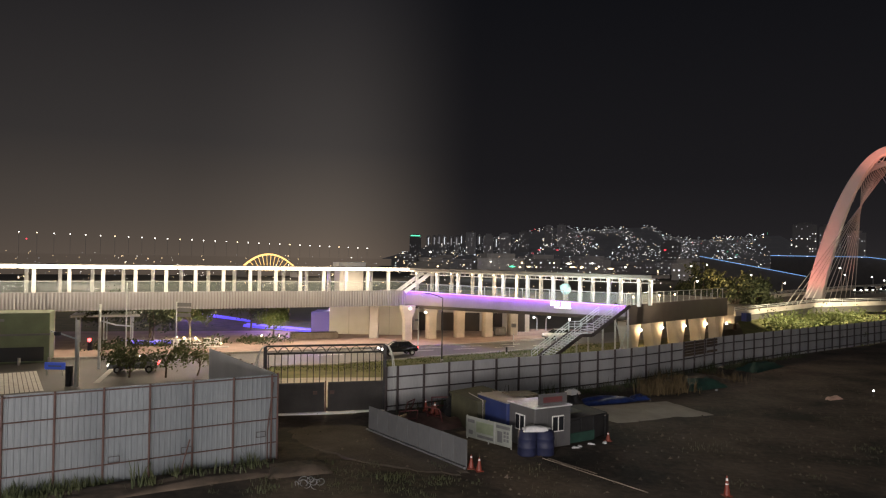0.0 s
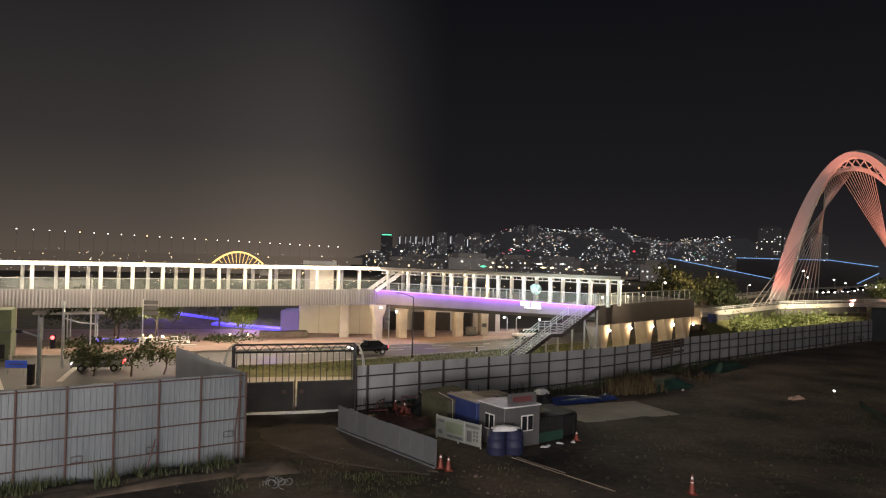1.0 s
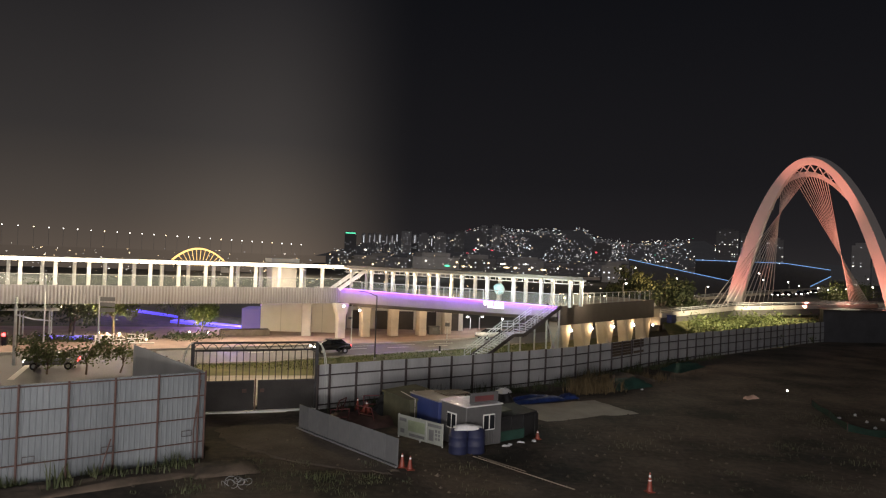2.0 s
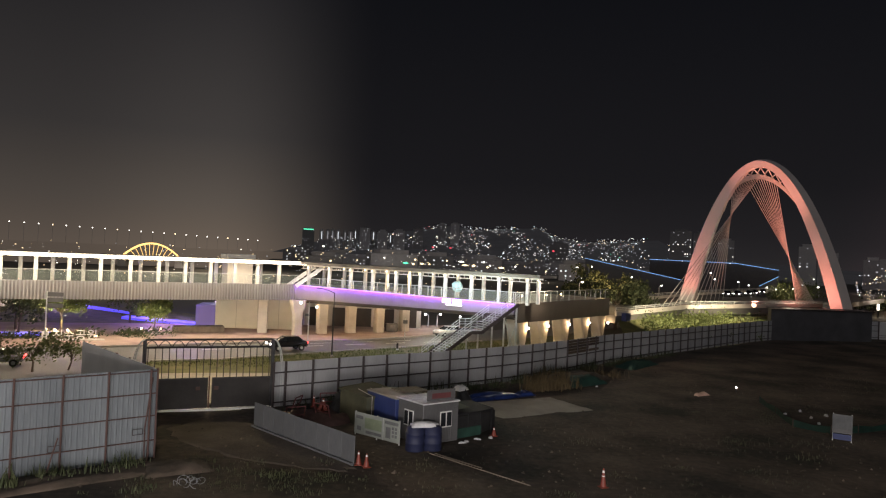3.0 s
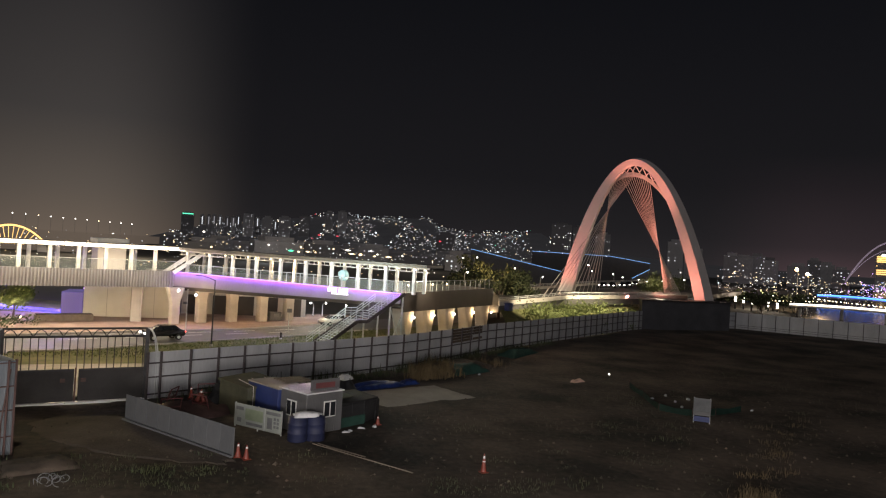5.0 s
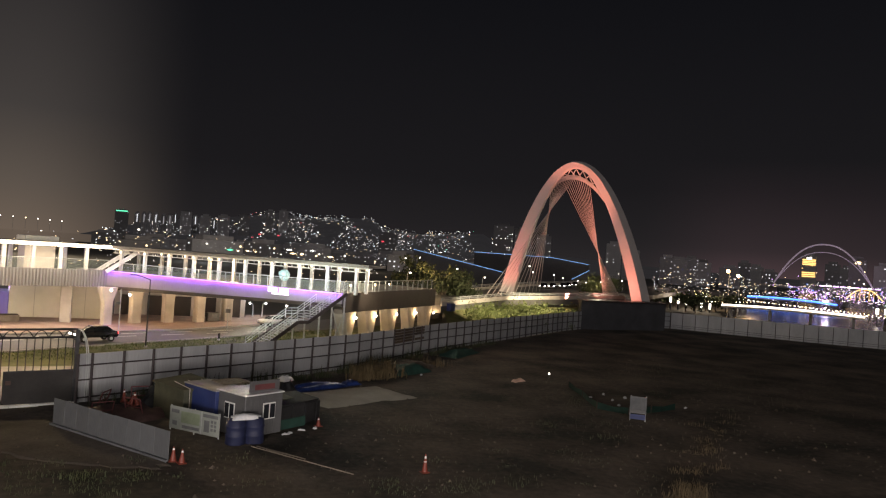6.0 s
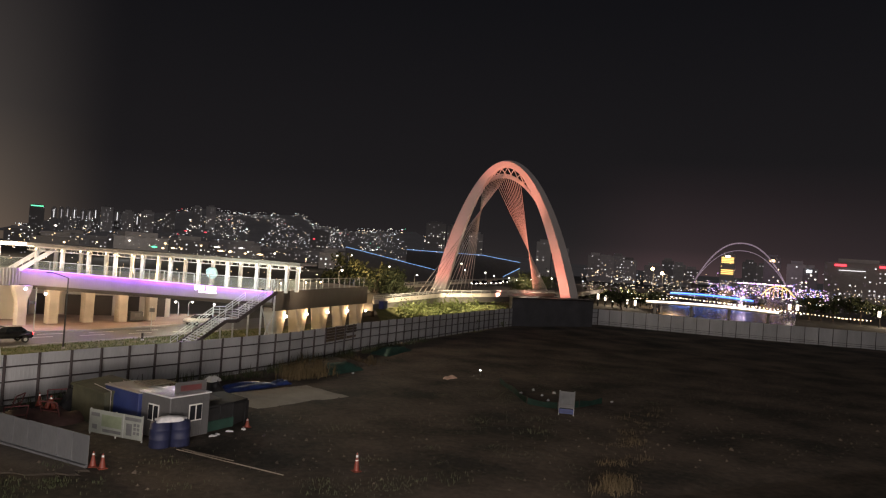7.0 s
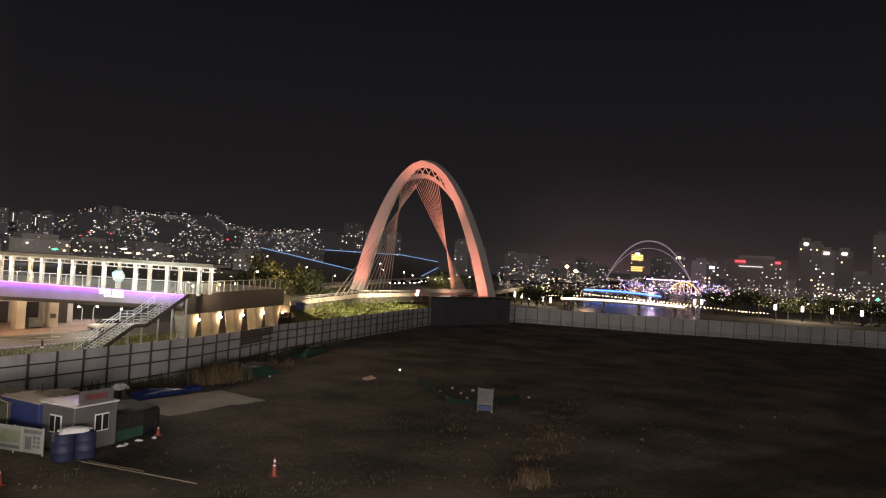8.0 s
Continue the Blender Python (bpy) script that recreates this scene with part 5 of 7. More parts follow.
blades("reeds", scatter(1100, [(17.0, 60.4), (19.5, 61.6), (21.5, 62.6)], 0.45, 0.0), 1.0, 0.035, REED, "dry yellow reeds beside the mound", "reeds")
blades("reeds", scatter(420, [(25.2, 68.2), (27.5, 68.5)], 0.9, 0.0), 0.7, 0.03, REED_DARK, "dry brown reeds by the mound", "reeds")
blades("reeds", scatter(700, [(18.6, 64.0), (21.0, 65.4)], 0.7, 0.3), 0.7, 0.035, REED, "dry brown grass on the mound", "reeds")
blades("reeds", scatter(420, [(25.0, 28.2), (26.4, 29.0)], 0.4, 0.0), 0.6, 0.015, REED_DARK, "dry reeds on the open ground", "reeds")
spots = [(random.uniform(-24, 95), random.uniform(30, 112), 0.02, 0.6) for _ in range(16000)]
spots = [s_ for s_ in spots if inside(s_, SITE) and noise.noise((s_[0] * 0.12, s_[1] * 0.12, 4)) > 0.02]
blades("sparse_grass", spots, 0.2, 0.012, LEAF_DARK, "sparse weeds over the bare earth", "weeds")
spots = [(random.uniform(-20, 22), random.uniform(56, 98), 0.0, 0.5) for _ in range(26000)]
blades("verge_grass", [s_ for s_ in spots if inside(s_, VERGE) and (s_[1] > 70 or s_[0] > 2)], 0.35, 0.035, LEAF, "grass along the street verge", "grass")
# pebbles and clods on the bare earth
vs, fs = [], []
for _ in range(1500):
    x, y = random.uniform(-12, 70), random.uniform(28, 75)
    if not inside((x, y), SITE):
        continue
    r = random.uniform(0.03, 0.12) * (1.8 if random.random() < 0.06 else 1)
    b = len(vs)
    vs += [(x + r * random.uniform(0.7, 1.2), y, 0.03), (x - r * random.uniform(0.7, 1.2), y, 0.03), (x, y + r, 0.03), (x, y - r, 0.03), (x, y, 0.03 + r * random.uniform(0.5, 1.0))]
    fs += [(b, b + 2, b + 4), (b + 2, b + 1, b + 4), (b + 1, b + 3, b + 4), (b + 3, b, b + 4)]
me = bpy.data.meshes.new("stones")
me.from_pydata(vs, [], fs)
me.materials.append(SOIL)
tagged(new("stones", me), "loose stones and clods on the earth", "stones", "", "stuff")


def tree(x, y, h, spread, leaves, material, label, z=0.0, group="", leaf=0.22, trunk=0.3):
    """A tapered trunk with limbs and a loose crown of single leaves in clumps."""
    ob = thing("tree", label, "tree", group)
    base = Vector((0, 0, 0))
    bm = bmesh.new()
    top = Vector((random.uniform(-0.3, 0.3), random.uniform(-0.3, 0.3), h * 0.55))
    tube(bm, [base, top * 0.5 + Vector((0.08, 0, 0)), top], 0.035 * h * trunk / 0.3, 7, 0.015 * h)
    tips = []
    for k in range(9):
        a = k * 2.4 + random.uniform(-0.4, 0.4)
        s0 = top * random.uniform(0.55, 1.0)
        tip = Vector((math.cos(a) * spread * random.uniform(0.35, 0.85), math.sin(a) * spread * random.uniform(0.35, 0.85), h * random.uniform(0.55, 0.95)))
        tube(bm, [s0, (s0 + tip) / 2 + Vector((0, 0, 0.1 * h)), tip], 0.014 * h, 5, 0.004 * h)
        tips.append(tip)
    part("trunk", bm, BARK, ob)
    vs, fs = [], []
    clumps = [(t + Vector([random.gauss(0, spread * 0.28) for _ in range(2)] + [random.gauss(0, h * 0.09)]), random.uniform(0.18, 0.36) * spread) for t in tips for _ in range(4)]
    for _ in range(leaves):
        c, r = random.choice(clumps)
        p = c + Vector([random.gauss(0, r * 0.6) for _ in range(3)])
        n_ = Vector([random.gauss(0, 1) for _ in range(3)]).normalized()
        t_ = n_.orthogonal().normalized() * leaf * random.uniform(0.6, 1.3)
        u_ = n_.cross(t_) * 0.55
        b = len(vs)
        vs += [tuple(p - t_), tuple(p + u_), tuple(p + t_), tuple(p - u_)]
        fs.append((b, b + 1, b + 2, b + 3))
    me = bpy.data.meshes.new("crown")
    me.from_pydata(vs, [], fs)
    me.materials.append(material)
    new("crown", me).parent = ob
    ob.location = (x, y, z)
    return ob


for x, y, h, s_ in ((-33.4, 96.0, 5.2, 3.0), (-23.2, 99.6, 4.2, 2.2)):
    tree(x, y, h, s_, 1500, LEAF, "small garden tree lit from below in yellow light", 0, "lit park trees")
for x, y, h, s_ in ((-38.3, 95, 5.5, 2.8), (-41.5, 88.3, 6.0, 2.6), (-36.0, 90, 4.6, 2.4), (-45.0, 95.0, 5.0, 2.4), (-28.5, 108, 5, 3)):
    tree(x, y, h, s_, 900, LEAF_DARK, "dark green park tree on a lawn", 0, "park trees")
for x, y, h, s_ in ((-27.9, 64.8, 2.6, 1.5), (-24.8, 65.2, 2.9, 1.7), (-22.4, 66.5, 2.4, 1.5), (-29.6, 66.2, 2.2, 1.2)):
    tree(x, y, h, s_, 800, LEAF, "thin leafy shrub tree beside the street", 0, "street shrubs", 0.13)
for x, y, h, s_ in ((45.0, 122.5, 10.0, 3.6), (48.8, 120.5, 9.0, 3.8), (52.4, 122.0, 7.5, 3.2), (43.0, 126.0, 8.0, 3.2)):
    tree(x, y, h, s_, 2200, LEAF_DARK, "broad dark street tree beside the approach road", 0, "approach trees", 0.3)


def bush_row(name, path, n, h, material, label):
    """A ragged hedge of shrubs as loose leaves over low stems."""
    vs, fs = [], []
    spots_ = [(x, y) for x, y, _, _ in scatter(n // 45, path, 1.4)]
    for x, y in spots_:
        hh = h * random.uniform(0.5, 1.25)
        for _ in range(60):
            p = Vector((x + random.gauss(0, 0.65), y + random.gauss(0, 0.65), abs(random.gauss(0.45, 0.3)) * hh))
            n_ = Vector([random.gauss(0, 1) for _ in range(3)]).normalized()
            t_ = n_.orthogonal().normalized() * random.uniform(0.1, 0.26)
            u_ = n_.cross(t_) * 0.55
            b = len(vs)
            vs += [tuple(p - t_), tuple(p + u_), tuple(p + t_), tuple(p - u_)]
            fs.append((b, b + 1, b + 2, b + 3))
    me = bpy.data.meshes.new(name)
    me.from_pydata(vs, [], fs)
    me.materials.append(material)
    return tagged(new(name, me), label, "shrubs", "", "stuff")


# planted bank between the hoarding and the approach road
bm = bmesh.new()
lower = [(39, 90.5), (52, 98.5), (66, 109.5), (78, 117)]
upper = [(42, 103), (54, 111.5), (68, 119), (82, 125)]
rows = [[bm.verts.new((*p, 0.0)) for p in lower], [bm.verts.new(((p[0] + q[0]) / 2, (p[1] + q[1]) / 2, 1.6)) for p, q in zip(lower, upper)], [bm.verts.new((*q, 3.0)) for q in upper]]
for a, b in zip(rows, rows[1:]):
    for k in range(3):
        bm.faces.new((a[k], a[k + 1], b[k + 1], b[k]))
tagged(link("road_bank", bm, GRASS_GROUND, smooth=True), "grassy bank below the approach road", "bank", "", "structure")
bush_row("bank_shrubs", [(44, 95), (56, 104), (70, 114), (78, 119.5)], 11000, 2.6, LEAF, "lit green shrubs on the road bank")
bush_row("bank_shrubs", [(44, 100.5), (56, 110), (70, 119)], 6000, 2.0, LEAF, "green shrubs below the road parapet").location.z = 1.8
bush_row("road_shrubs", [(98, 150), (112, 163), (128, 178)], 4200, 3.6, LEAF, "lit green shrubs beside the bridge road").location.z = 5.0
bush_row("park_hedge", [(-41, 84), (-30, 89), (-20, 95)], 2600, 0.8, LEAF_DARK, "low dark hedge in the park")
ob = thing("utility_box", "blue metal utility box on the road bank", "box")
part("case", box(bmesh.new(), (-0.7, -0.4, 0), (0.7, 0.4, 1.1), 0.04), BLUE_PAINT, ob)
part("lid", box(bmesh.new(), (-0.75, -0.45, 1.1), (0.75, 0.45, 1.18), 0.02), BLUE_PAINT, ob)
set_at(ob, 43.5, 103.3, 40, 2.9)


# ------------------------------------------------------------------ street furniture
def spot(az, el, r):
    """The place at that bearing and elevation, in degrees, r metres off."""
    a = radians(az)
    return Vector((r * math.sin(a), r * math.cos(a), EYE + r * math.tan(radians(el))))


def street_lamp(x, y, h, arm, deg, lit, label, z=0.0, group="street lamps", size=0.22):
    ob = thing("street_lamp", label, "street lamp", group)
    part("pole", tube(bmesh.new(), [(0, 0, -0.1), (0, 0, h)], 0.085, 8, 0.05), GALV if lit else DARK_STEEL, ob)
    part("foot", tube(bmesh.new(), [(0, 0, -0.1), (0, 0, 0.25)], 0.16, 8), KERB, ob)
    part("arm", tube(bmesh.new(), [(0, 0, h - 0.05), (-arm * 0.5, 0, h + 0.22), (-arm, 0, h + 0.38)], 0.045, 6), GALV if lit else DARK_STEEL, ob)
    head = part("head", box(bmesh.new(), (-arm - 0.5, -0.12, h + 0.33), (-arm + 0.1, 0.12, h + 0.45), 0.02), DARK_STEEL, ob)
    if lit:
        bm = bmesh.new()
        bmesh.ops.create_icosphere(bm, subdivisions=2, radius=size, matrix=Matrix.Translation((-arm - 0.2, 0, h + 0.22)))
        g_ = part("glowing_lens", bm, lit, ob, "bright glowing lamp lens", True)
        g_.visible_shadow = False
    return set_at(ob, x, y, deg, z)


street_lamp(0.05, 78.2, 6.9, 1.4, -10, None, "dark unlit street lamp on the grass verge")
for x, y, h, deg, m, z in ((45.6, 126.0, 10.6, 200, SPOT_WHITE, 0), (41.2, 118.2, 7.9, 190, SPOT_WHITE, 0), (66.4, 156.4, 5.0, 200, SPOT_WHITE, 3.5), (72.5, 154.2, 3.4, 180, SPOT_WHITE, 3.5),
                           (15.0, 114.0, 1.9, 20, SPOT_WHITE, 0), (16.4, 113.8, 1.95, 200, SPOT_WHITE, 0), (19.9, 113.2, 1.8, 90, SPOT_WHITE, 0), (-17.8, 118.4, 2.5, 0, L_VIOLET, 0), (-52.0, 118.0, 2.6, 0, L_VIOLET, 0)):
    street_lamp(x, y, h, 0.35, deg, m, "lit street lamp beside the road", z, "lit street lamps", 0.16)
for az_, el_, r in ((27.7, -0.2, 175), (28.9, -0.25, 190), (29.2, -0.7, 200), (30.8, -0.8, 230), (31.5, -1.0, 260), (32.7, -1.1, 260), (33.3, -1.2, 280), (33.8, -1.2, 280), (34.4, -1.1, 250), (35.0, -0.8, 230), (36.0, -0.9, 230)):
    p = spot(az_, el_, r)
    street_lamp(p.x, p.y, p.z - 4.7, 0.6, 40, SPOT_WHITE, "lit street lamp on the bridge road", 4.8, "bridge lamps", 0.22)

pole = thing("traffic_signal", "grey traffic signal pole with an arm and camera", "traffic signal")
part("pole", tube(bmesh.new(), [(0, 0, -0.1), (0, 0, 5.5)], 0.2, 10, 0.16), GALV, pole)
part("arm", tube(bmesh.new(), [(0, 0, 3.9), (-1.2, -0.4, 4.4), (-1.9, -0.6, 4.6)], 0.07, 6), GALV, pole)
part("camera_box", box(bmesh.new(), (-1.6, -0.7, 4.25), (-1.15, -0.4, 4.55), 0.03), DARK_STEEL, pole)
part("controller", box(bmesh.new(), (-0.85, -0.25, 0), (-0.4, 0.25, 1.7), 0.04), DARK_STEEL, pole, "dark controller cabinet")
set_at(pole, -30.3, 60.2, 0)
pole = thing("traffic_signal", "traffic signal on a mast arm showing red", "traffic signal")
part("pole", tube(bmesh.new(), [(0, 0, -0.1), (0, 0, 6.2)], 0.16, 10, 0.12), GALV, pole)
part("mast_arm", tube(bmesh.new(), [(0, 0, 4.6), (1.6, 0, 4.2), (3.2, 0, 4.1)], 0.07, 6), GALV, pole)
hd = part("signal_head", box(bmesh.new(), (-1.1, -0.2, 1.75), (-0.65, 0.1, 3.0), 0.04), DARK_STEEL, pole)
bm = bmesh.new()
bmesh.ops.create_icosphere(bm, subdivisions=2, radius=0.18, matrix=Matrix.Translation((-0.87, -0.24, 2.75)))
part("red_lamp", bm, SIGNAL_RED, hd, "glowing red signal lens", True)
set_at(pole, -33.0, 69.8, 0)
for x, y, h in ((-32.2, 73.8, 8.2), (-27.6, 75.2, 6.2)):
    pole = thing("sign_pole", "tall grey pole with road signs", "sign pole", "tall poles")
    part("pole", tube(bmesh.new(), [(0, 0, -0.1), (0, 0, h)], 0.09, 8, 0.06), GALV, pole)
    if h < 7:
        for k in range(3):
            part("sign_plate", box(bmesh.new(), (0.05, -0.03, 4.6 + k * 0.55), (1.5, 0.03, 5.0 + k * 0.55), 0.01), CABIN_WHITE, pole)
    set_at(pole, x, y, 0)
pole = thing("sign_pole", "thin pole with a small road sign", "sign pole", "thin poles")
part("pole", tube(bmesh.new(), [(0, 0, 0), (0, 0, 4.8)], 0.06, 8), GALV, pole)
part("sign_plate", box(bmesh.new(), (-0.45, -0.05, 3.0), (0.05, -0.02, 3.3), 0.01), PRINT_GREY, pole)
set_at(pole, -3.0, 92.2, 0, 0.1)
pole = thing("sign_pole", "thin pole with a small road sign", "sign pole", "thin poles")
part("pole", tube(bmesh.new(), [(0, 0, 0), (0, 0, 3.0)], 0.05, 8), GALV, pole)
part("sign_plate", box(bmesh.new(), (-0.3, -0.05, 2.3), (0.3, -0.02, 2.8), 0.01), PRINT_GREY, pole)
set_at(pole, 9.4, 94.5, 0, 0.0)
sg = thing("direction_sign", "low blue glowing direction sign at the crossing", "sign")
bm = box(bmesh.new(), (-0.95, -0.05, 0.5), (0.95, 0.05, 1.15), 0.04)
part("sign_face", bm, SIGN_BLUE, sg)
part("arrow_bar", box(bmesh.new(), (-0.6, -0.07, 0.77), (0.6, -0.055, 0.87), 0.005), PRINT_GREY, sg)
for s_ in (-0.7, 0.7):
    part("leg", tube(bmesh.new(), [(s_, 0, -0.1), (s_, 0, 0.5)], 0.05, 6), GALV, sg)
set_at(sg, -35.0, 65.6, 0)
for k, (x, y) in enumerate(((7.7, 85.5),)):
    ob = thing("verge_bollard", "short dark bollard with a light on the verge", "bollard")
    part("post", tube(bmesh.new(), [(0, 0, 0), (0, 0, 0.8)], 0.12, 8), DARK_STEEL, ob)
    part("cap", tube(bmesh.new(), [(0, 0, -0.02), (0, 0, 0.16)], 0.14, 8), CONE_WHITE, ob)
    set_at(ob, x, y, 0)
ob = thing("street_cabinet", "white street cabinet under the deck", "cabinet")
part("case", box(bmesh.new(), (-0.85, -0.4, 0.1), (0.85, 0.4, 1.3), 0.04), CABIN_WHITE, ob)
part("vent", box(bmesh.new(), (-0.3, -0.43, 0.6), (0.45, -0.405, 1.1), 0.01), PRINT_GREY, ob)
set_at(ob, 8.4, 104.4, 15, 0.1)

# road markings and kerbs
for k in range(9):
    f = k / 9
    a = Vector((-40.2, 66.2)).lerp(Vector((-37.9, 68.2)), f)
    b = Vector((-34.3, 56.6)).lerp(Vector((-31.8, 58.4)), f)
    w = Vector((0.12, 0.10))
    tagged(link("crossing_stripe", prism(bmesh.new(), [a - w * 0.9, a + w * 0.9, b + w * 0.9, b - w * 0.9], -0.05, -0.045), ROAD_PAINT), "worn white zebra crossing stripe", "road marking", "crossing stripes", "structure")
for a, b, w in (((-29.6, 62.2), (-31.8, 70.0), 0.5),) + tuple((((-14 + k * 5.2), (82.0 + k * 2.5)), ((-11.4 + k * 5.2), (83.25 + k * 2.5)), 0.2) for k in range(6)) + tuple((((-13 + k * 5.2), (85.0 + k * 2.5)), ((-10.4 + k * 5.2), (86.25 + k * 2.5)), 0.2) for k in range(5)):
    a, b = Vector(a), Vector(b)
    n_ = Vector((-(b - a).y, (b - a).x)).normalized() * w / 2
    tagged(link("lane_marking", prism(bmesh.new(), [a - n_, b - n_, b + n_, a + n_], -0.052, -0.044), ROAD_PAINT), "worn white lane marking", "road marking", "lane markings", "structure")
kerb_mesh = None
kerb_line = thing("kerb", "pale stone kerb along the pavement", "kerb", "", "structure")
for p, d in along([(-50, 73.0), (-35, 77.4), (-8, 89.3), (3.5, 94.3), (13.5, 101.8), (23.5, 111.8)], 1.0):
    if kerb_mesh is None:
        ob = part("kerb_stone", box(bmesh.new(), (0.01, -0.1, -0.1), (0.99, 0.08, 0.14), 0.02), KERB, kerb_line)
        kerb_mesh = ob.data
        ob.matrix_local = plan_turn(p, d)
    else:
        share("kerb_stone", kerb_mesh, kerb_line, plan_turn(p, d))
kerb_line = thing("kerb", "pale stone kerb along the grass verge", "kerb", "", "structure")
for p, d in along([(-17.1, 72.4), (-11.3, 74.3), (-2.9, 80.3), (3.6, 84.7), (10.5, 89.3), (20, 96.8)], 1.0):
    share("kerb_stone", kerb_mesh, kerb_line, plan_turn(p, d))
sheet("gate_apron", [(-14.0, 52.0), (-4.3, 54.5), (-2.0, 57.0), (1.5, 60.5), (-2.0, 67.2), (-6.0, 66.9), (-11.7, 66.2), (-17.0, 65.2), (-19.0, 62.0)], 0.03, CONCRETE_PAD, "pale concrete apron outside the gate", "pavement", 0.1)


# ------------------------------------------------------------------ cars
def car(x, y, deg, paint, label, lights=False, tall=1.0):
    ob = thing("car", label, "car")
    prof = [(-2.15, 0.45), (-2.2, 0.75), (-2.0, 0.95), (-1.0, 1.02), (1.55, 1.05), (2.1, 0.98), (2.2, 0.6), (2.1, 0.4)]
    bm = bmesh.new()
    rings = [[bm.verts.new((px, w, pz * tall)) for px, pz in prof] for w in (-0.88, 0.88)]
    n_ = len(prof)
    bm.faces.new(rings[0][::-1])
    bm.faces.new(rings[1])
    for k in range(n_):
        bm.faces.new((rings[0][k], rings[0][(k + 1) % n_], rings[1][(k + 1) % n_], rings[1][k]))
    bmesh.ops.recalc_face_normals(bm, faces=bm.faces[:])
    bmesh.ops.bevel(bm, geom=bm.edges[:], offset=0.06, segments=2, affect="EDGES")
    part("body", bm, paint, ob, "", True)
    bm = bmesh.new()
    lo = [bm.verts.new(v) for v in ((-1.25, -0.8, 1.0 * tall), (1.75, -0.8, 1.02 * tall), (1.75, 0.8, 1.02 * tall), (-1.25, 0.8, 1.0 * tall))]
    hi = [bm.verts.new(v) for v in ((-0.45, -0.62, 1.44 * tall), (1.15, -0.62, 1.45 * tall), (1.15, 0.62, 1.45 * tall), (-0.45, 0.62, 1.44 * tall))]
    bm.faces.new(hi)
    for k in range(4):
        bm.faces.new((lo[k], lo[(k + 1) % 4], hi[(k + 1) % 4], hi[k]))
    bmesh.ops.bevel(bm, geom=bm.edges[:], offset=0.05, segments=2, affect="EDGES")
    part("cabin_glass", bm, DARK_GLASS, ob, "dark tinted windows", True)
    part("roof", box(bmesh.new(), (-0.42, -0.61, 1.43 * tall), (1.12, 0.61, 1.49 * tall), 0.025), paint, ob)
    for px in (-1.35, 1.4):
        for py in (-0.82, 0.82):
            bm = bmesh.new()
            bmesh.ops.create_cone(bm, cap_ends=True, segments=18, radius1=0.33, radius2=0.33, depth=0.22, matrix=Matrix.Translation((px, py, 0.33)) @ Matrix.Rotation(radians(90), 4, "X"))
            wh = part("wheel", bm, TYRE, ob)
            bm = bmesh.new()
            bmesh.ops.create_cone(bm, cap_ends=True, segments=12, radius1=0.2, radius2=0.17, depth=0.24, matrix=Matrix.Translation((px, py, 0.33)) @ Matrix.Rotation(radians(90), 4, "X"))
            part("rim", bm, GALV, wh)
    for py in (-0.62, 0.62):
        part("headlight", box(bmesh.new(), (-2.24, py - 0.2, 0.68 * tall), (-2.1, py + 0.2, 0.84 * tall), 0.03), SPOT_WHITE if lights else CONE_WHITE, ob)
        part("tail_light", box(bmesh.new(), (2.1, py - 0.2, 0.72 * tall), (2.22, py + 0.2, 0.92 * tall), 0.03), SIGNAL_RED if lights else MAROON, ob)
    part("bumper", box(bmesh.new(), (-2.26, -0.8, 0.36), (-2.12, 0.8, 0.56), 0.03), PRINT_GREY, ob)
    return set_at(ob, x, y, deg, -0.05)


car(16.5, 102.5, 28, CAR_WHITE, "white saloon car parked beside the stairs")
car(-5.0, 83.3, 27, CAR_BLACK, "black car standing on the street", True, 1.08)
car(-29.0, 68.4, 15, CAR_SILVER, "silver car waiting at the crossing", True)
for az_, el_, r in ((30.0, -2.1, 190), (30.7, -2.1, 195), (31.5, -2.2, 205), (31.9, -2.1, 215), (32.4, -2.0, 230)):
    p = spot(az_, el_, r)
    car(p.x, p.y, 52, CAR_BLACK, "dark car with bright headlights on the bridge", True).location.z = 4.85

# ------------------------------------------------------------------ buildings under and beyond the deck
ob = thing("service_building", "white rendered service building under the deck", "building")
part("wall", box(bmesh.new(), (-16.2, 104.0, 0), (-4.5, 110.0, 4.4), 0.05), WHITE_WALL, ob)
part("doorway", box(bmesh.new(), (-18.8, 103.9, 0.1), (-16.22, 109.0, 3.2), 0.05), tiny("violet_panel", (0.12, 0.09, 0.30), 0.35), ob, "dim violet lit panel")
for x in (-13.4, -10.5, -7.6):
    part("joint", box(bmesh.new(), (x, 103.97, 0.1), (x + 0.06, 103.998, 4.3), 0.005), KERB, ob)
ob = thing("service_building", "beige store with dark shutters behind the piers", "building")
part("wall", box(bmesh.new(), (-4.4, 111.5, 0), (13.5, 114.5, 3.6), 0.05), WHITE_WALL, ob)
for k in range(5):
    part("shutter", box(bmesh.new(), (-3.6 + k * 3.5, 111.38, 0.1), (-1.2 + k * 3.5, 111.49, 2.9), 0.01), DECK_DARK, ob)
ob = thing("park_kiosk", "green clad kiosk under the footbridge", "kiosk")
part("wall", box(bmesh.new(), (-7.5, 0, 0), (0, 4.5, 5.0), 0.05), GREEN_WALL, ob)
part("fascia_band", box(bmesh.new(), (-7.55, -0.06, 2.75), (0.05, -0.002, 2.95), 0.01), CABIN_WHITE, ob)
part("shop_window", box(bmesh.new(), (-7.0, -0.04, 0.2), (-0.5, -0.003, 1.6), 0.01), DARK_GLASS, ob)
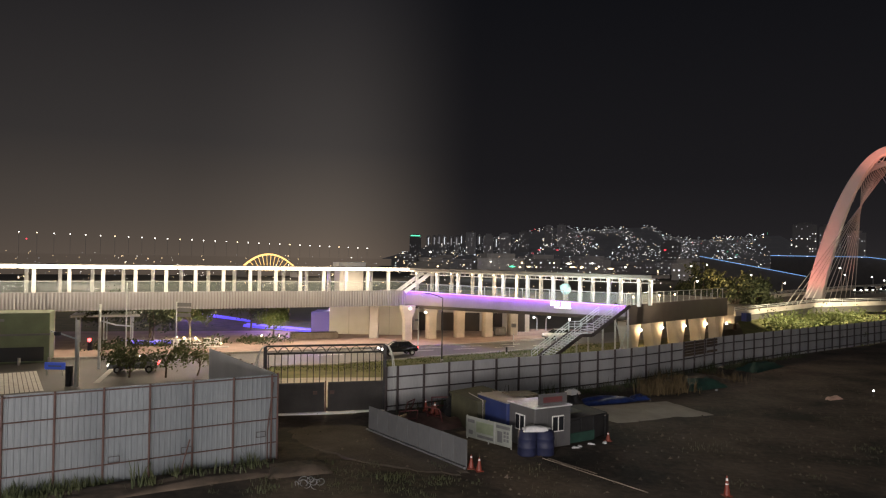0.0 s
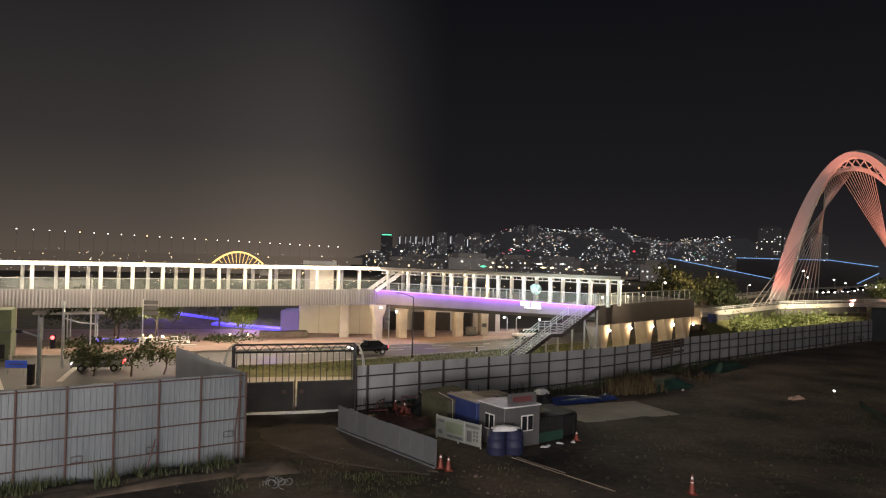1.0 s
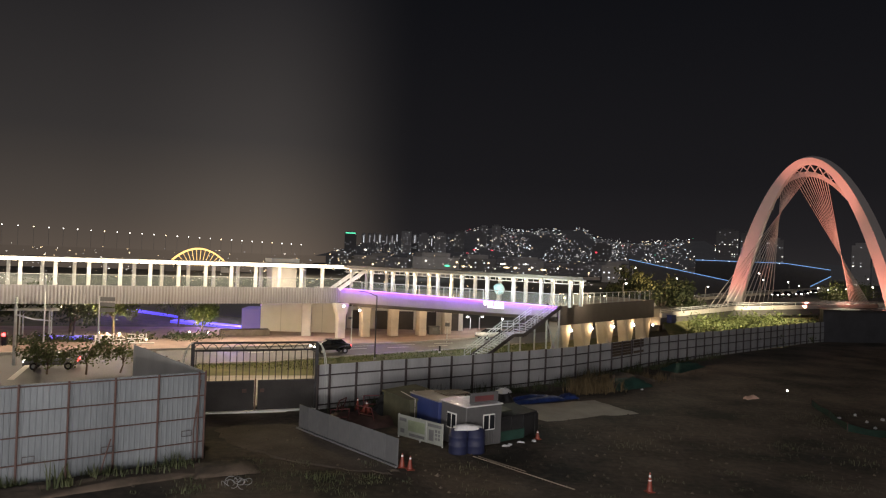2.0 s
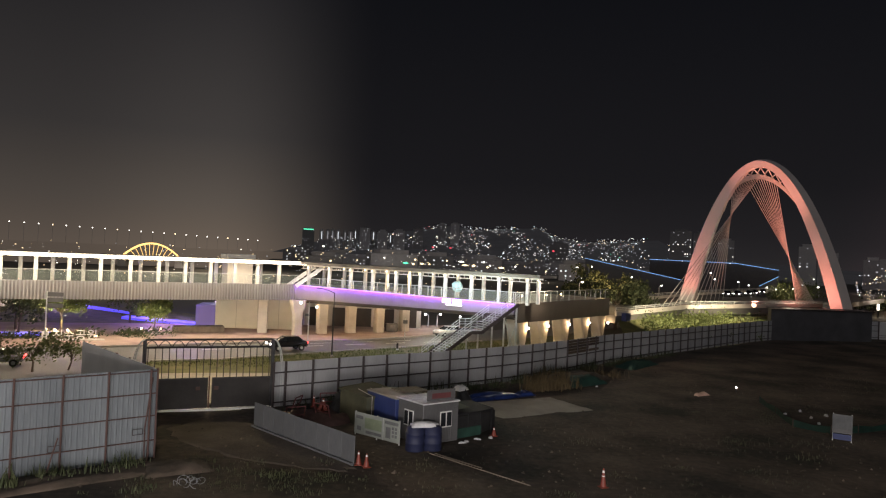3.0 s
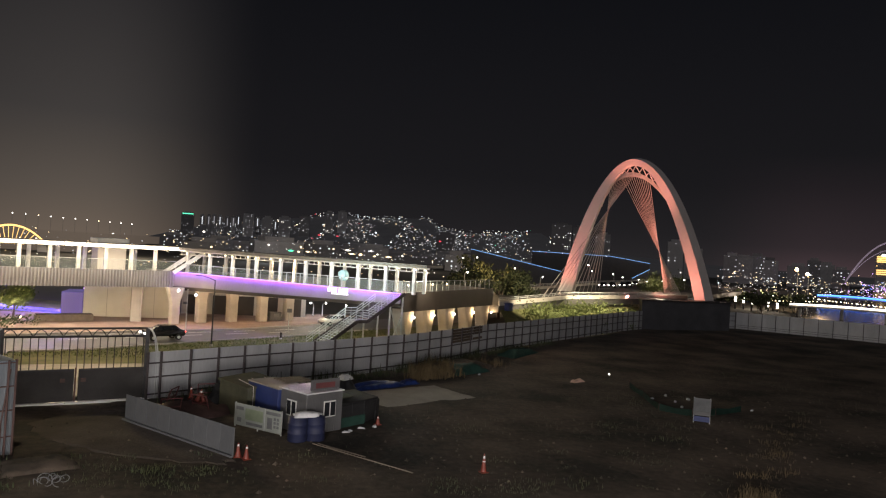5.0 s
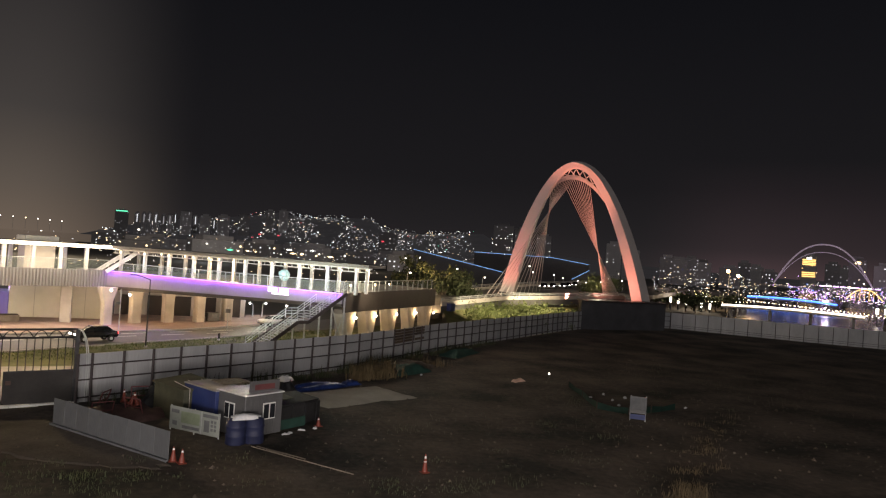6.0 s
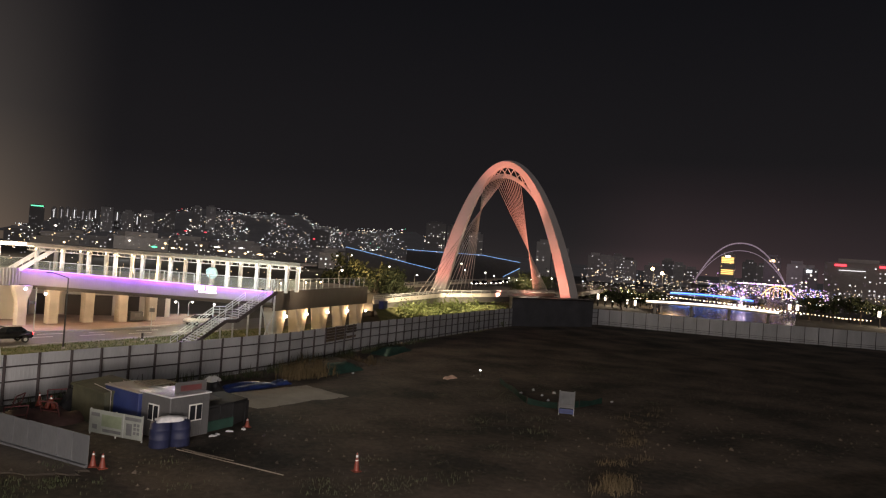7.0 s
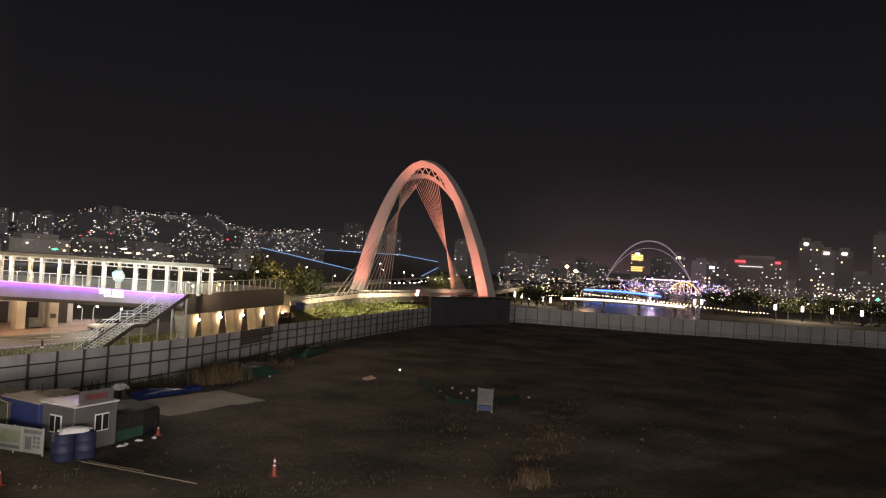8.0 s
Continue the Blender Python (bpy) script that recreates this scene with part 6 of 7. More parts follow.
part("sign_bar", box(bmesh.new(), (-5.6, -0.05, 4.2), (-4.0, -0.002, 4.45), 0.01), PRINT_GREY, ob)
set_at(ob, -39.6, 73.1, 23)
for k in range(4):
    o2 = thing("bollard", "short stone bollard on the pavement", "bollard", "kiosk bollards")
    part("post", tube(bmesh.new(), [(0, 0, 0), (0, 0, 0.7)], 0.14, 8), KERB, o2)
    set_at(o2, -46 + k * 2.4, 68.6 + k * 1.0, 0, 0.05)
ob = thing("park_shelter", "steel framed park shelter with a pale flat roof", "shelter")
for px in (0, 3, 6):
    for py in (0, 4):
        part("post", box(bmesh.new(), (px - 0.08, py - 0.08, 0), (px + 0.08, py + 0.08, 3.5), 0.01), GALV, ob)
part("roof", box(bmesh.new(), (-0.6, -0.6, 3.5), (7.0, 4.8, 3.75), 0.04), WHITE_STEEL, ob)
set_at(ob, -43.5, 86.0, 20)

for x, y in ((-34.6, 94.4), (-33.2, 93.4), (-31.8, 93.6), (-24.3, 97.6), (-22.0, 98.0), (-27.0, 88.5)):
    ob = thing("garden_lamp", "small bright garden lamp in the lawn", "garden lamp", "garden lamps")
    bm = bmesh.new()
    bmesh.ops.create_icosphere(bm, subdivisions=2, radius=0.14, matrix=Matrix.Translation((0, 0, 0.35)))
    part("lens", bm, SPOT_WARM, ob, "", True)
    part("stake", tube(bmesh.new(), [(0, 0, 0), (0, 0, 0.3)], 0.05, 6), DARK_STEEL, ob)
    set_at(ob, x, y, 0)
ob = thing("planter_bench", "long brown planter bench on the park pavement", "bench")
part("planter", box(bmesh.new(), (-3.2, -0.5, 0), (3.2, 0.5, 0.8), 0.05), TIMBER, ob)
part("soil_top", box(bmesh.new(), (-3.1, -0.4, 0.8), (3.1, 0.4, 0.9), 0.03), SOIL, ob)
set_at(ob, -17.2, 97.5, 20, 0.1)
# park name letters: the readable part as text, the rest as a bar
fc = bpy.data.curves.new("sign_text", "FONT")
fc.body = "친수공원"
fc.size, fc.extrude, fc.space_character = 1.25, 0.08, 1.0
tmp = new("sign_text", fc)
bpy.context.view_layer.update()
me = bpy.data.meshes.new_from_object(tmp.evaluated_get(bpy.context.evaluated_depsgraph_get()))
bpy.data.objects.remove(tmp)
me.materials.append(CONE_WHITE)
sg = thing("park_sign", "white standing letters of the park name on a plinth", "sign")
tx = new("letters", me)
tx.parent = sg
tx.matrix_local = Matrix.Translation((-3.4, 0, 0.25)) @ Matrix.Rotation(radians(90), 4, "X")
part("letter_bar", box(bmesh.new(), (-4.4, -0.1, 0.3), (-3.7, 0.05, 1.1), 0.03), CONE_WHITE, sg)
part("plinth", box(bmesh.new(), (-4.8, -0.35, -0.1), (1.9, 0.35, 0.22), 0.03), KERB, sg)
set_at(sg, -27.4, 86.4, 15)
lawn = sheet("park_lawn", [(-90, 92), (-48, 92), (-14, 104), (-22, 125), (-60, 150), (-110, 150)], 0.02, GRASS_GROUND, "dark park lawn with lit paths", "lawn", 0.2)
# violet light falling on the paths is put into the slabs as emission
for pts in ([(-46, 137), (-33, 123), (-32, 121), (-45, 133.5)], [(-31, 116), (-17, 107), (-17.5, 104.8), (-31, 112.8)], [(-40, 90), (-33, 91.5), (-33, 88.5), (-39.5, 88)]):
    tagged(link("violet_glow_path", prism(bmesh.new(), pts, 0.05, 0.35), PATH_GLOW), "park path slabs with the violet light on them put into a glow", "garden light", "lit garden steps")


# ------------------------------------------------------------------ far lights, hill and town
rnd = random.Random(7)


def dots(name, places, material, label, category="lights"):
    """Far lamps and lit windows as small eight-sided bodies of uneven width in one mesh."""
    vs, fs = [], []
    for p, r in places:
        b = len(vs)
        wide = rnd.choice((0.7, 0.8, 0.9, 1.3, 2.2))
        h = r * rnd.uniform(0.45, 0.7)
        vs += [(p.x + r * wide, p.y, p.z), (p.x - r * wide, p.y, p.z), (p.x, p.y + r * 0.7, p.z), (p.x, p.y - r * 0.7, p.z), (p.x, p.y, p.z + h), (p.x, p.y, p.z - h)]
        fs += [(b, b + 2, b + 4), (b + 2, b + 1, b + 4), (b + 1, b + 3, b + 4), (b + 3, b, b + 4), (b + 2, b, b + 5), (b + 1, b + 2, b + 5), (b + 3, b + 1, b + 5), (b, b + 3, b + 5)]
    me = bpy.data.meshes.new(name)
    me.from_pydata(vs, [], fs)
    me.materials.append(material)
    return tagged(new(name, me), label, category, "", "stuff")


CREST = [(-40, -0.35), (-12, -0.35), (-7, -0.3), (-5, 0.0), (-2.5, 0.7), (0, 1.4), (4, 1.9), (7, 2.3), (9, 2.7), (11, 2.4), (13.8, 2.65), (16, 2.75), (17.2, 2.0), (20, 1.8), (22.5, 2.0), (25, 2.15), (26.5, 1.3), (30, 0.9), (36, 0.5), (46, 0.2), (80, 0.25)]


def crest(az_):
    for (a, x), (b, y) in zip(CREST, CREST[1:]):
        if a <= az_ <= b:
            return x + (y - x) * (az_ - a) / (b - a)
    return 0.2


def hill_point(az_, f):
    """A point on the hillside: f is 0 at its foot and 1 on its crest."""
    r = 1250 + 650 * f
    z1 = EYE + 1900 * math.tan(radians(crest(az_)))
    return Vector((r * math.sin(radians(az_)), r * math.cos(radians(az_)), z1 * f ** 0.9 - 1))


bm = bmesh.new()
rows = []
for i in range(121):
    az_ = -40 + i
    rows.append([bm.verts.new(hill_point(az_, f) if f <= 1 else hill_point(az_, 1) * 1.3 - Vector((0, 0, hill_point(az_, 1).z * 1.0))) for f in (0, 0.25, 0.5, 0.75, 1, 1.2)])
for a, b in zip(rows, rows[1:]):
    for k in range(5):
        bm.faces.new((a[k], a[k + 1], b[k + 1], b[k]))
tagged(link("hill", bm, HILL, smooth=True), "dark wooded hillside behind the town, haze put in as a faint glow", "hill", "", "structure")

sets = {k: [] for k in "wdcyfrg"}
for _ in range(2100):
    az_ = rnd.uniform(-3.5, 27) if rnd.random() < 0.8 else rnd.gauss(13.5, 3.5)
    if az_ > 27 or az_ < -3.5:
        continue
    f = rnd.random() ** 0.75
    if noise.noise((az_ * 0.5, f * 2.2, 3)) < -0.12 or (az_ < 6 and f > 0.85):
        continue
    p = hill_point(az_, f) + Vector((0, 0, rnd.uniform(3, 9)))
    k = rnd.random()
    kind = "w" if k < 0.17 else "d" if k < 0.48 else "c" if k < 0.57 else "y" if k < 0.64 else "f" if k < 0.98 else "g" if k < 0.985 else "r"
    sets[kind].append((p, rnd.uniform(0.5, 1.0) if kind in "wc" else rnd.uniform(0.5, 1.05)))
for _ in range(420):
    az_ = rnd.uniform(-3.5, 27)
    e_ = rnd.uniform(-1.1, 0.5)
    p = spot(az_, e_, rnd.uniform(400, 900) if e_ > -0.5 else rnd.uniform(5, 8) / math.tan(radians(-e_)))
    kind = rnd.choice("wwydddcff")
    sets[kind].append((p, p.length / 1277 * rnd.uniform(0.35, 0.75)))
for _ in range(420):
    az_ = rnd.uniform(-38, -1) if rnd.random() < 0.75 else rnd.uniform(-1, 24)
    el_ = rnd.uniform(-2.3, 0.15)
    p = spot(az_, el_, min(440, max(140, rnd.uniform(5.5, 8.5) / math.tan(radians(max(0.4, -el_))))))
    kind = rnd.choice("wyyydyff")
    sets[kind].append((p, p.length / 1277 * rnd.uniform(0.4, 0.9)))
for az_, el_ in ((11.7, -0.1), (3.8, -0.1), (19.0, -0.2), (-1.0, 0.6), (9.9, -0.15), (12.2, -0.35), (14.2, -0.35)):
    sets["w"].append((spot(az_, el_, 480), 1.0))
for az_, el_ in ((5.5, -0.45), (6.1, -0.5), (6.8, -0.45), (10.2, -0.42), (10.9, -0.42), (12.0, -0.5), (13.1, -0.5)):
    sets["g" if rnd.random() < 0.3 else "y"].append((spot(az_, el_, 420), 0.9))
for az_, el_ in ((9.0, 0.9), (7.6, 0.9), (17.1, 1.0), (-30.0, 1.0)):
    sets["r"].append((spot(az_, el_, 1100), 1.8))
for k, m, lab in (("w", L_WHITE, "scattered bright white town lights"), ("d", L_DIM, "scattered dim town lights"), ("c", L_COOL, "scattered cool white town lights"), ("y", L_WARM, "scattered warm town lights"), ("f", L_FAINT, "scattered faint town lights"), ("r", L_RED, "scattered red beacon lights"), ("g", L_GREEN, "scattered green town lights")):
    dots("town_lights", sets[k], m, lab)

# lamps of a distant elevated road
for k in range(34):
    f = k / 33
    p = spot(-36 + 30 * f ** 0.8, 1.55 - 0.75 * f, 620 + 500 * f)
    mast = thing("lamp_mast", "tall distant road lamp mast with a small lamp", "lamp mast", "distant lamp masts")
    bm = bmesh.new()
    bmesh.ops.create_icosphere(bm, subdivisions=1, radius=0.45 + 0.35 * f, matrix=Matrix.Translation((0, 0, p.z)))
    part("lamp", bm, L_WHITE if k % 5 else L_WARM, mast)
    part("pole", tube(bmesh.new(), [(0, 0, -0.4), (0, 0, p.z)], 0.12, 5), GALV, mast)
    mast.location = (p.x, p.y, 0)
# glowing upright sheet in place of far haze over the flat land, in the sky's own tone
hz, hn, hl, hp = principled("far_haze_glow")
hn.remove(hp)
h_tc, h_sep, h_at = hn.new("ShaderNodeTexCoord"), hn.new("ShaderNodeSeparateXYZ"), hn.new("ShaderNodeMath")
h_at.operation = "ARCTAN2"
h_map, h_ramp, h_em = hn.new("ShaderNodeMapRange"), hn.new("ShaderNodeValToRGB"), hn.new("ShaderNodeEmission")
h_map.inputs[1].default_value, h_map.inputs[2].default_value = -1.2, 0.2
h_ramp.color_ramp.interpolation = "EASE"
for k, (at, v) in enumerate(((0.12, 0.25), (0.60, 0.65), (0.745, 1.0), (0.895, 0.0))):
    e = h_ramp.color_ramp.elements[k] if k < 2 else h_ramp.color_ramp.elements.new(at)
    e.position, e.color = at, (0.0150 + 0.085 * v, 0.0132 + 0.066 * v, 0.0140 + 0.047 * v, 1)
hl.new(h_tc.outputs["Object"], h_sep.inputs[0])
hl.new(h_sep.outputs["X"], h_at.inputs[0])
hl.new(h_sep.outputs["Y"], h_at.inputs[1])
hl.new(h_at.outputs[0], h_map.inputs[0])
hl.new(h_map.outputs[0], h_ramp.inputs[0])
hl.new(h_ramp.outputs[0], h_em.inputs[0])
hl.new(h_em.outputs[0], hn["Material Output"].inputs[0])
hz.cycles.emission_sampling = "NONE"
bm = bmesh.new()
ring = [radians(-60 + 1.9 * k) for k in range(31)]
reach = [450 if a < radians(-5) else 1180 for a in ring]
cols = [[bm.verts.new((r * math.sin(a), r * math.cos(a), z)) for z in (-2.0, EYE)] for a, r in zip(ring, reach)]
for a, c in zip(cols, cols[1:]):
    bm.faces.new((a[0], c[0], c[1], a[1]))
tagged(link("backdrop", bm, hz), "glowing sheet standing in for far haze at the horizon", "backdrop", "", "structure")


WINDOW_MESH = {}


def tower(az_, el_top, width, r, label, lit=0.25, mats=(L_DIM, L_WARM, L_FAINT), crown=None, depth=14, group="far towers"):
    """A far block of flats: body, roof parapet and single lit windows on the side seen from the yard."""
    ob = thing("apartment_building", label, "building", group)
    h = spot(az_, el_top, r).z
    part("wall", box(bmesh.new(), (-width / 2, 0, -0.5), (width / 2, depth, h), 0.2), FAR_WALL, ob)
    part("roof", box(bmesh.new(), (-width * 0.3, 3, h), (width * 0.3, depth - 3, h + 3), 0.1), FAR_WALL, ob)
    nx, nz = max(2, int(width / 3.2)), max(2, int(h / 3.4))
    for i in range(nx):
        for j in range(nz):
            if rnd.random() > lit * 0.8:
                continue
            m = rnd.choice(mats)
            if m.name not in WINDOW_MESH:
                bm = box(bmesh.new(), (-0.5, -0.12, -0.45), (0.5, 0.0, 0.45), 0.02)
                w = part("window", bm, m, ob)
                WINDOW_MESH[m.name] = w.data
            else:
                w = new("window", WINDOW_MESH[m.name])
                w.parent = ob
            w.location = (-width / 2 + (i + 0.5) * width / nx, -0.02, 3 + j * 3.4)
    if crown:
        part("crown_light", box(bmesh.new(), (-width * 0.15, -0.6, h - 3.6), (width * 0.15, -0.05, h - 1.6), 0.2), crown, ob, "glowing sign at the top")
    a = radians(az_)
    ob.matrix_world = Matrix.Translation((r * math.sin(a), r * math.cos(a), 0)) @ Matrix.Rotation(-a, 4, "Z")
    return ob


for k in range(14):
    e_ = 1.85 + rnd.uniform(-0.15, 0.15)
    slab = tower(-1.2 + 0.45 * k + rnd.uniform(-0.06, 0.06), e_, 9, 1500, "distant dark apartment slab with a lit stairwell", 0.1, (L_FAINT, L_FAINT, L_DIM), None, 14, "slabs below the hill")
    h = spot(0, e_, 1500).z
    part("stairwell_light", box(bmesh.new(), (-0.45, -0.5, h - 17), (0.45, -0.05, h - 2), 0.05), L_FAINT if k % 3 else L_DIM, slab, "lit stairwell window strip")
for az_, el_, w, r in ((2.2, 2.2, 20, 1450), (3.6, 2.0, 18, 1400), (4.9, 2.1, 22, 1420), (6.4, 2.3, 20, 1450), (8.3, 2.75, 16, 1500), (9.3, 2.85, 18, 1500), (17.5, 1.6, 30, 1200), (26.6, 2.9, 30, 1100), (28.2, 2.75, 28, 1150), (29.8, 2.3, 24, 1200), (35.2, 2.0, 18, 900), (36.5, 1.6, 20, 900)):
    tower(az_, el_, w, r, "distant dark apartment tower with few lit windows", 0.16, (L_DIM, L_FAINT, L_FAINT, L_WHITE))
green = tower(-2.2, 1.9, 24, 1500, "distant tower with a green glowing crown", 0.1, (L_FAINT,))
part("crown_light", box(bmesh.new(), (-10, -0.6, spot(0, 1.9, 1500).z - 1.6), (10, -0.05, spot(0, 1.9, 1500).z), 0.2), L_GREEN, green, "glowing green sign at the top")
# low blocks of the town at the foot of the hill
for k in range(34):
    a_ = -3.0 + 30.5 * (k + rnd.uniform(-0.4, 0.4)) / 33
    tower(a_, rnd.uniform(-0.32, 0.28), rnd.uniform(16, 38), rnd.uniform(420, 900), "low dark town block with a few lit windows", 0.3, (L_DIM, L_FAINT, L_WARM, L_FAINT), None, 14, "low town blocks")
for az_, el_, w, r in ((39.2, 1.2, 16, 800), (40.0, 1.1, 18, 800), (40.9, 1.25, 16, 820), (41.7, 1.0, 18, 820), (43.6, 0.7, 20, 820), (44.6, 1.15, 14, 900), (45.4, 0.9, 16, 900), (46.3, 0.6, 16, 850), (50.3, 1.4, 16, 950), (51.2, 1.2, 16, 950)):
    tower(az_, el_, w, r, "apartment block beyond the river with lit windows", 0.22, (L_DIM, L_FAINT, L_FAINT, L_FAINT), None, 14, "blocks beyond the river")
gold = tower(48.8, 1.9, 16, 900, "tower with gold lit upper storeys", 0.12, (L_GOLD,), L_WHITE)
for z in (17.5, 19.6, 21.7, 30.6, 32.4, 34.2, 36.0):
    part("lit_storey", box(bmesh.new(), (-6.6, -0.5, z), (6.6, -0.1, z + 1.1), 0.1), L_GOLD, gold, "gold lit band of windows")
for az_, el_, w, cr in ((51.8, 1.8, 14, L_WARM), (53.4, 1.45, 16, None), (54.2, 1.2, 14, L_COOL), (60.4, 3.2, 12, L_STRONG), (61.1, 3.0, 10, None), (61.7, 2.6, 14, L_STRONG), (62.8, 2.6, 14, L_STRONG), (65.1, 3.8, 16, None), (63.9, 1.0, 22, None), (59.0, 0.4, 22, L_COOL), (66.5, 3.0, 14, None), (68.0, 2.2, 16, None)):
    tower(az_, el_, w, 720, "riverside tower with scattered lit windows", 0.2, (L_DIM, L_WHITE, L_FAINT, L_WARM, L_FAINT), cr, 14, "riverside towers")
bl = tower(57.2, 1.75, 46, 640, "wide building with red rooftop signs", 0.15, (L_DIM, L_FAINT))
h = spot(57.2, 1.75, 640).z
for x0, x1 in ((-16, -8), (14, 18)):
    part("roof_sign", box(bmesh.new(), (x0, -0.8, h - 3.0), (x1, -0.1, h - 1.4), 0.1), L_RED, bl, "red glowing rooftop sign")
part("light_line", box(bmesh.new(), (-13, -0.6, h - 6.3), (5, -0.1, h - 5.9), 0.1), L_DIM, bl)

HALL_WALL = surface("hall_wall", (0.05, 0.05, 0.055), (0.09, 0.09, 0.095), 0.05, 1, 0.6, 0.1, 0.0)
# dark halls with blue light lines along their roofs
for pts, lab in (([(100.6, 282.6, 13.9), (135.0, 267.9, 6.9)], "dark hall with a sloping blue roof light line"), ([(140.5, 309.6, 15.0), (172.4, 293.0, 14.75), (187.1, 283.9, 12.5)], "dark hall with a long blue roof light line"), ([(159.6, 254.0, 6.0), (165.3, 250.4, 10.0)], "small hall with a rising blue light line")):
    ob = thing("exhibition_hall", lab, "building", "halls with blue lines")
    for a, b in zip(pts, pts[1:]):
        va, vb = Vector(a), Vector(b)
        d = (vb - va).normalized()
        n2 = Vector((-d.y, d.x, 0)).normalized()
        if n2.y < 0:
            n2 = -n2
        part("wall", prism(bmesh.new(), [va.to_2d(), vb.to_2d(), (vb + n2 * 16).to_2d(), (va + n2 * 16).to_2d()], -0.5, [va.z - 0.3, vb.z - 0.3, vb.z - 0.3, va.z - 0.3]), HALL_WALL, ob)
        part("light_line", beam(bmesh.new(), va - n2 * 0.4, vb - n2 * 0.4, 0.2, 0.15), LINE_BLUE, ob, "blue glowing roof line")

# gold lit arch beyond the footbridge, and the pale arch over the river
ob = thing("park_arch", "low gold lit arch with hangers beyond the footbridge", "bridge")
pts = [spot(-15.5 + 3.9 * k / 24, -0.75 + 0.98 * (1 - (2 * k / 24 - 1) ** 2), 420) for k in range(25)]
part("arch_rib", tube(bmesh.new(), pts, 0.32, 6), L_GOLD, ob)
part("arch_rib", tube(bmesh.new(), [p + Vector((-1, 5, -0.4)) for p in pts], 0.25, 6), L_GOLD, ob)
for k in range(3, 22, 2):
    a = radians(-15.5 + 3.9 * k / 24)
    part("hanger", tube(bmesh.new(), [pts[k], Vector((pts[12].x + (pts[k].x - pts[12].x) * 0.55, pts[12].y, 3.0))], 0.12, 5), L_GOLD, ob)
part("deck", beam(bmesh.new(), Vector((pts[0].x - 8, pts[0].y, 4)), Vector((pts[-1].x + 8, pts[-1].y, 4)), 6, 1.0), FAR_WALL, ob)
for p in (pts[0], pts[-1]):
    part("abutment", box(bmesh.new(), (p.x - 2, p.y - 2, -0.5), (p.x + 2, p.y + 6, p.z), 0.1), FAR_WALL, ob)
ob = thing("river_bridge", "far slender pale arch bridge over the river", "bridge")
ARCH_GLOW = tiny("pale_arch_glow", (0.58, 0.48, 0.62), 0.2)
for o, drop, top in ((0, 0.0, 2.75), (14, 0.12, 2.2)):
    pts = [spot(46.6 + 6.2 * k / 40, -0.2 + (top + 0.2) * (1 - abs(2 * k / 40 - 1) ** 2.2), 620 + o) for k in range(41)]
    part("arch_rib", tube(bmesh.new(), pts, 0.6 if o == 0 else 0.3, 6), ARCH_GLOW, ob)
part("deck", beam(bmesh.new(), spot(45.5, -0.35, 620), spot(54.5, -0.35, 620), 14, 1.5), FAR_WALL, ob)
for az_ in (46.6, 49.7, 52.8):
    p = spot(az_, -0.4, 624)
    part("bridge_pier", box(bmesh.new(), (p.x - 2, p.y - 2, -1), (p.x + 2, p.y + 2, p.z), 0.1), FAR_WALL, ob)
for k in range(9):
    part("deck_lamp", box(bmesh.new(), (0, 0, 0), (5, 1, 0.7), 0.1), (L_VIOLET, L_WHITE, L_VIOLET)[k % 3], ob).location = spot(49.6 + k * 0.42, -0.18, 618)
ob = thing("river_bridge", "small gold lit arch footbridge on the river", "bridge")
pts = [spot(51.2 + 2.2 * k / 16, -0.95 + 0.75 * (1 - (2 * k / 16 - 1) ** 2), 430) for k in range(17)]
part("arch_rib", tube(bmesh.new(), pts, 0.3, 6), L_GOLD, ob)
for k in range(2, 15, 2):
    part("hanger", tube(bmesh.new(), [pts[k], Vector((pts[k].x, pts[k].y, 3.0))], 0.1, 5), L_GOLD, ob)
part("deck", beam(bmesh.new(), spot(50.6, -1.05, 430), spot(54.0, -1.05, 430), 5, 0.8), FAR_WALL, ob)
for az_ in (51.2, 53.4):
    p = spot(az_, -1.0, 430)
    part("bridge_pier", box(bmesh.new(), (p.x - 1, p.y - 1, -1), (p.x + 1, p.y + 1, p.z), 0.1), FAR_WALL, ob)

# river, lit bridges and promenade on the right bank
sheet("water", [spot(43.5, 0, 215).to_2d(), spot(53.5, 0, 205).to_2d(), spot(53.5, 0, 420).to_2d(), spot(54.5, 0, 900).to_2d(), spot(46, 0, 900).to_2d(), spot(44, 0, 420).to_2d()], -0.22, WATER, "calm dark river with coloured reflections", "river", 0.05)
ob = thing("lit_footbridge", "footbridge outlined in bright blue light", "footbridge")
pts = [spot(44.9 + 5.8 * k / 10, -1.32 - 0.14 * (k / 10) + 0.10 * (1 - (2 * k / 10 - 1) ** 2), 340) for k in range(11)]
for a, b in zip(pts, pts[1:]):
    part("deck_span", beam(bmesh.new(), a - Vector((0, 0, 0.5)), b - Vector((0, 0, 0.5)), 4, 0.5), FAR_WALL, ob)
    part("light_line", beam(bmesh.new(), a + Vector((0, 0, 0.3)), b + Vector((0, 0, 0.3)), 4.2, 0.55), L_BLUE, ob, "blue glowing side")
for k in (1, 5, 9):
    part("bridge_pier", tube(bmesh.new(), [(pts[k].x, pts[k].y, -1), (pts[k].x, pts[k].y, pts[k].z - 0.5)], 0.6, 8), FAR_WALL, ob)
ob = thing("lit_footbridge", "curved promenade bridge with a glowing white edge", "footbridge")
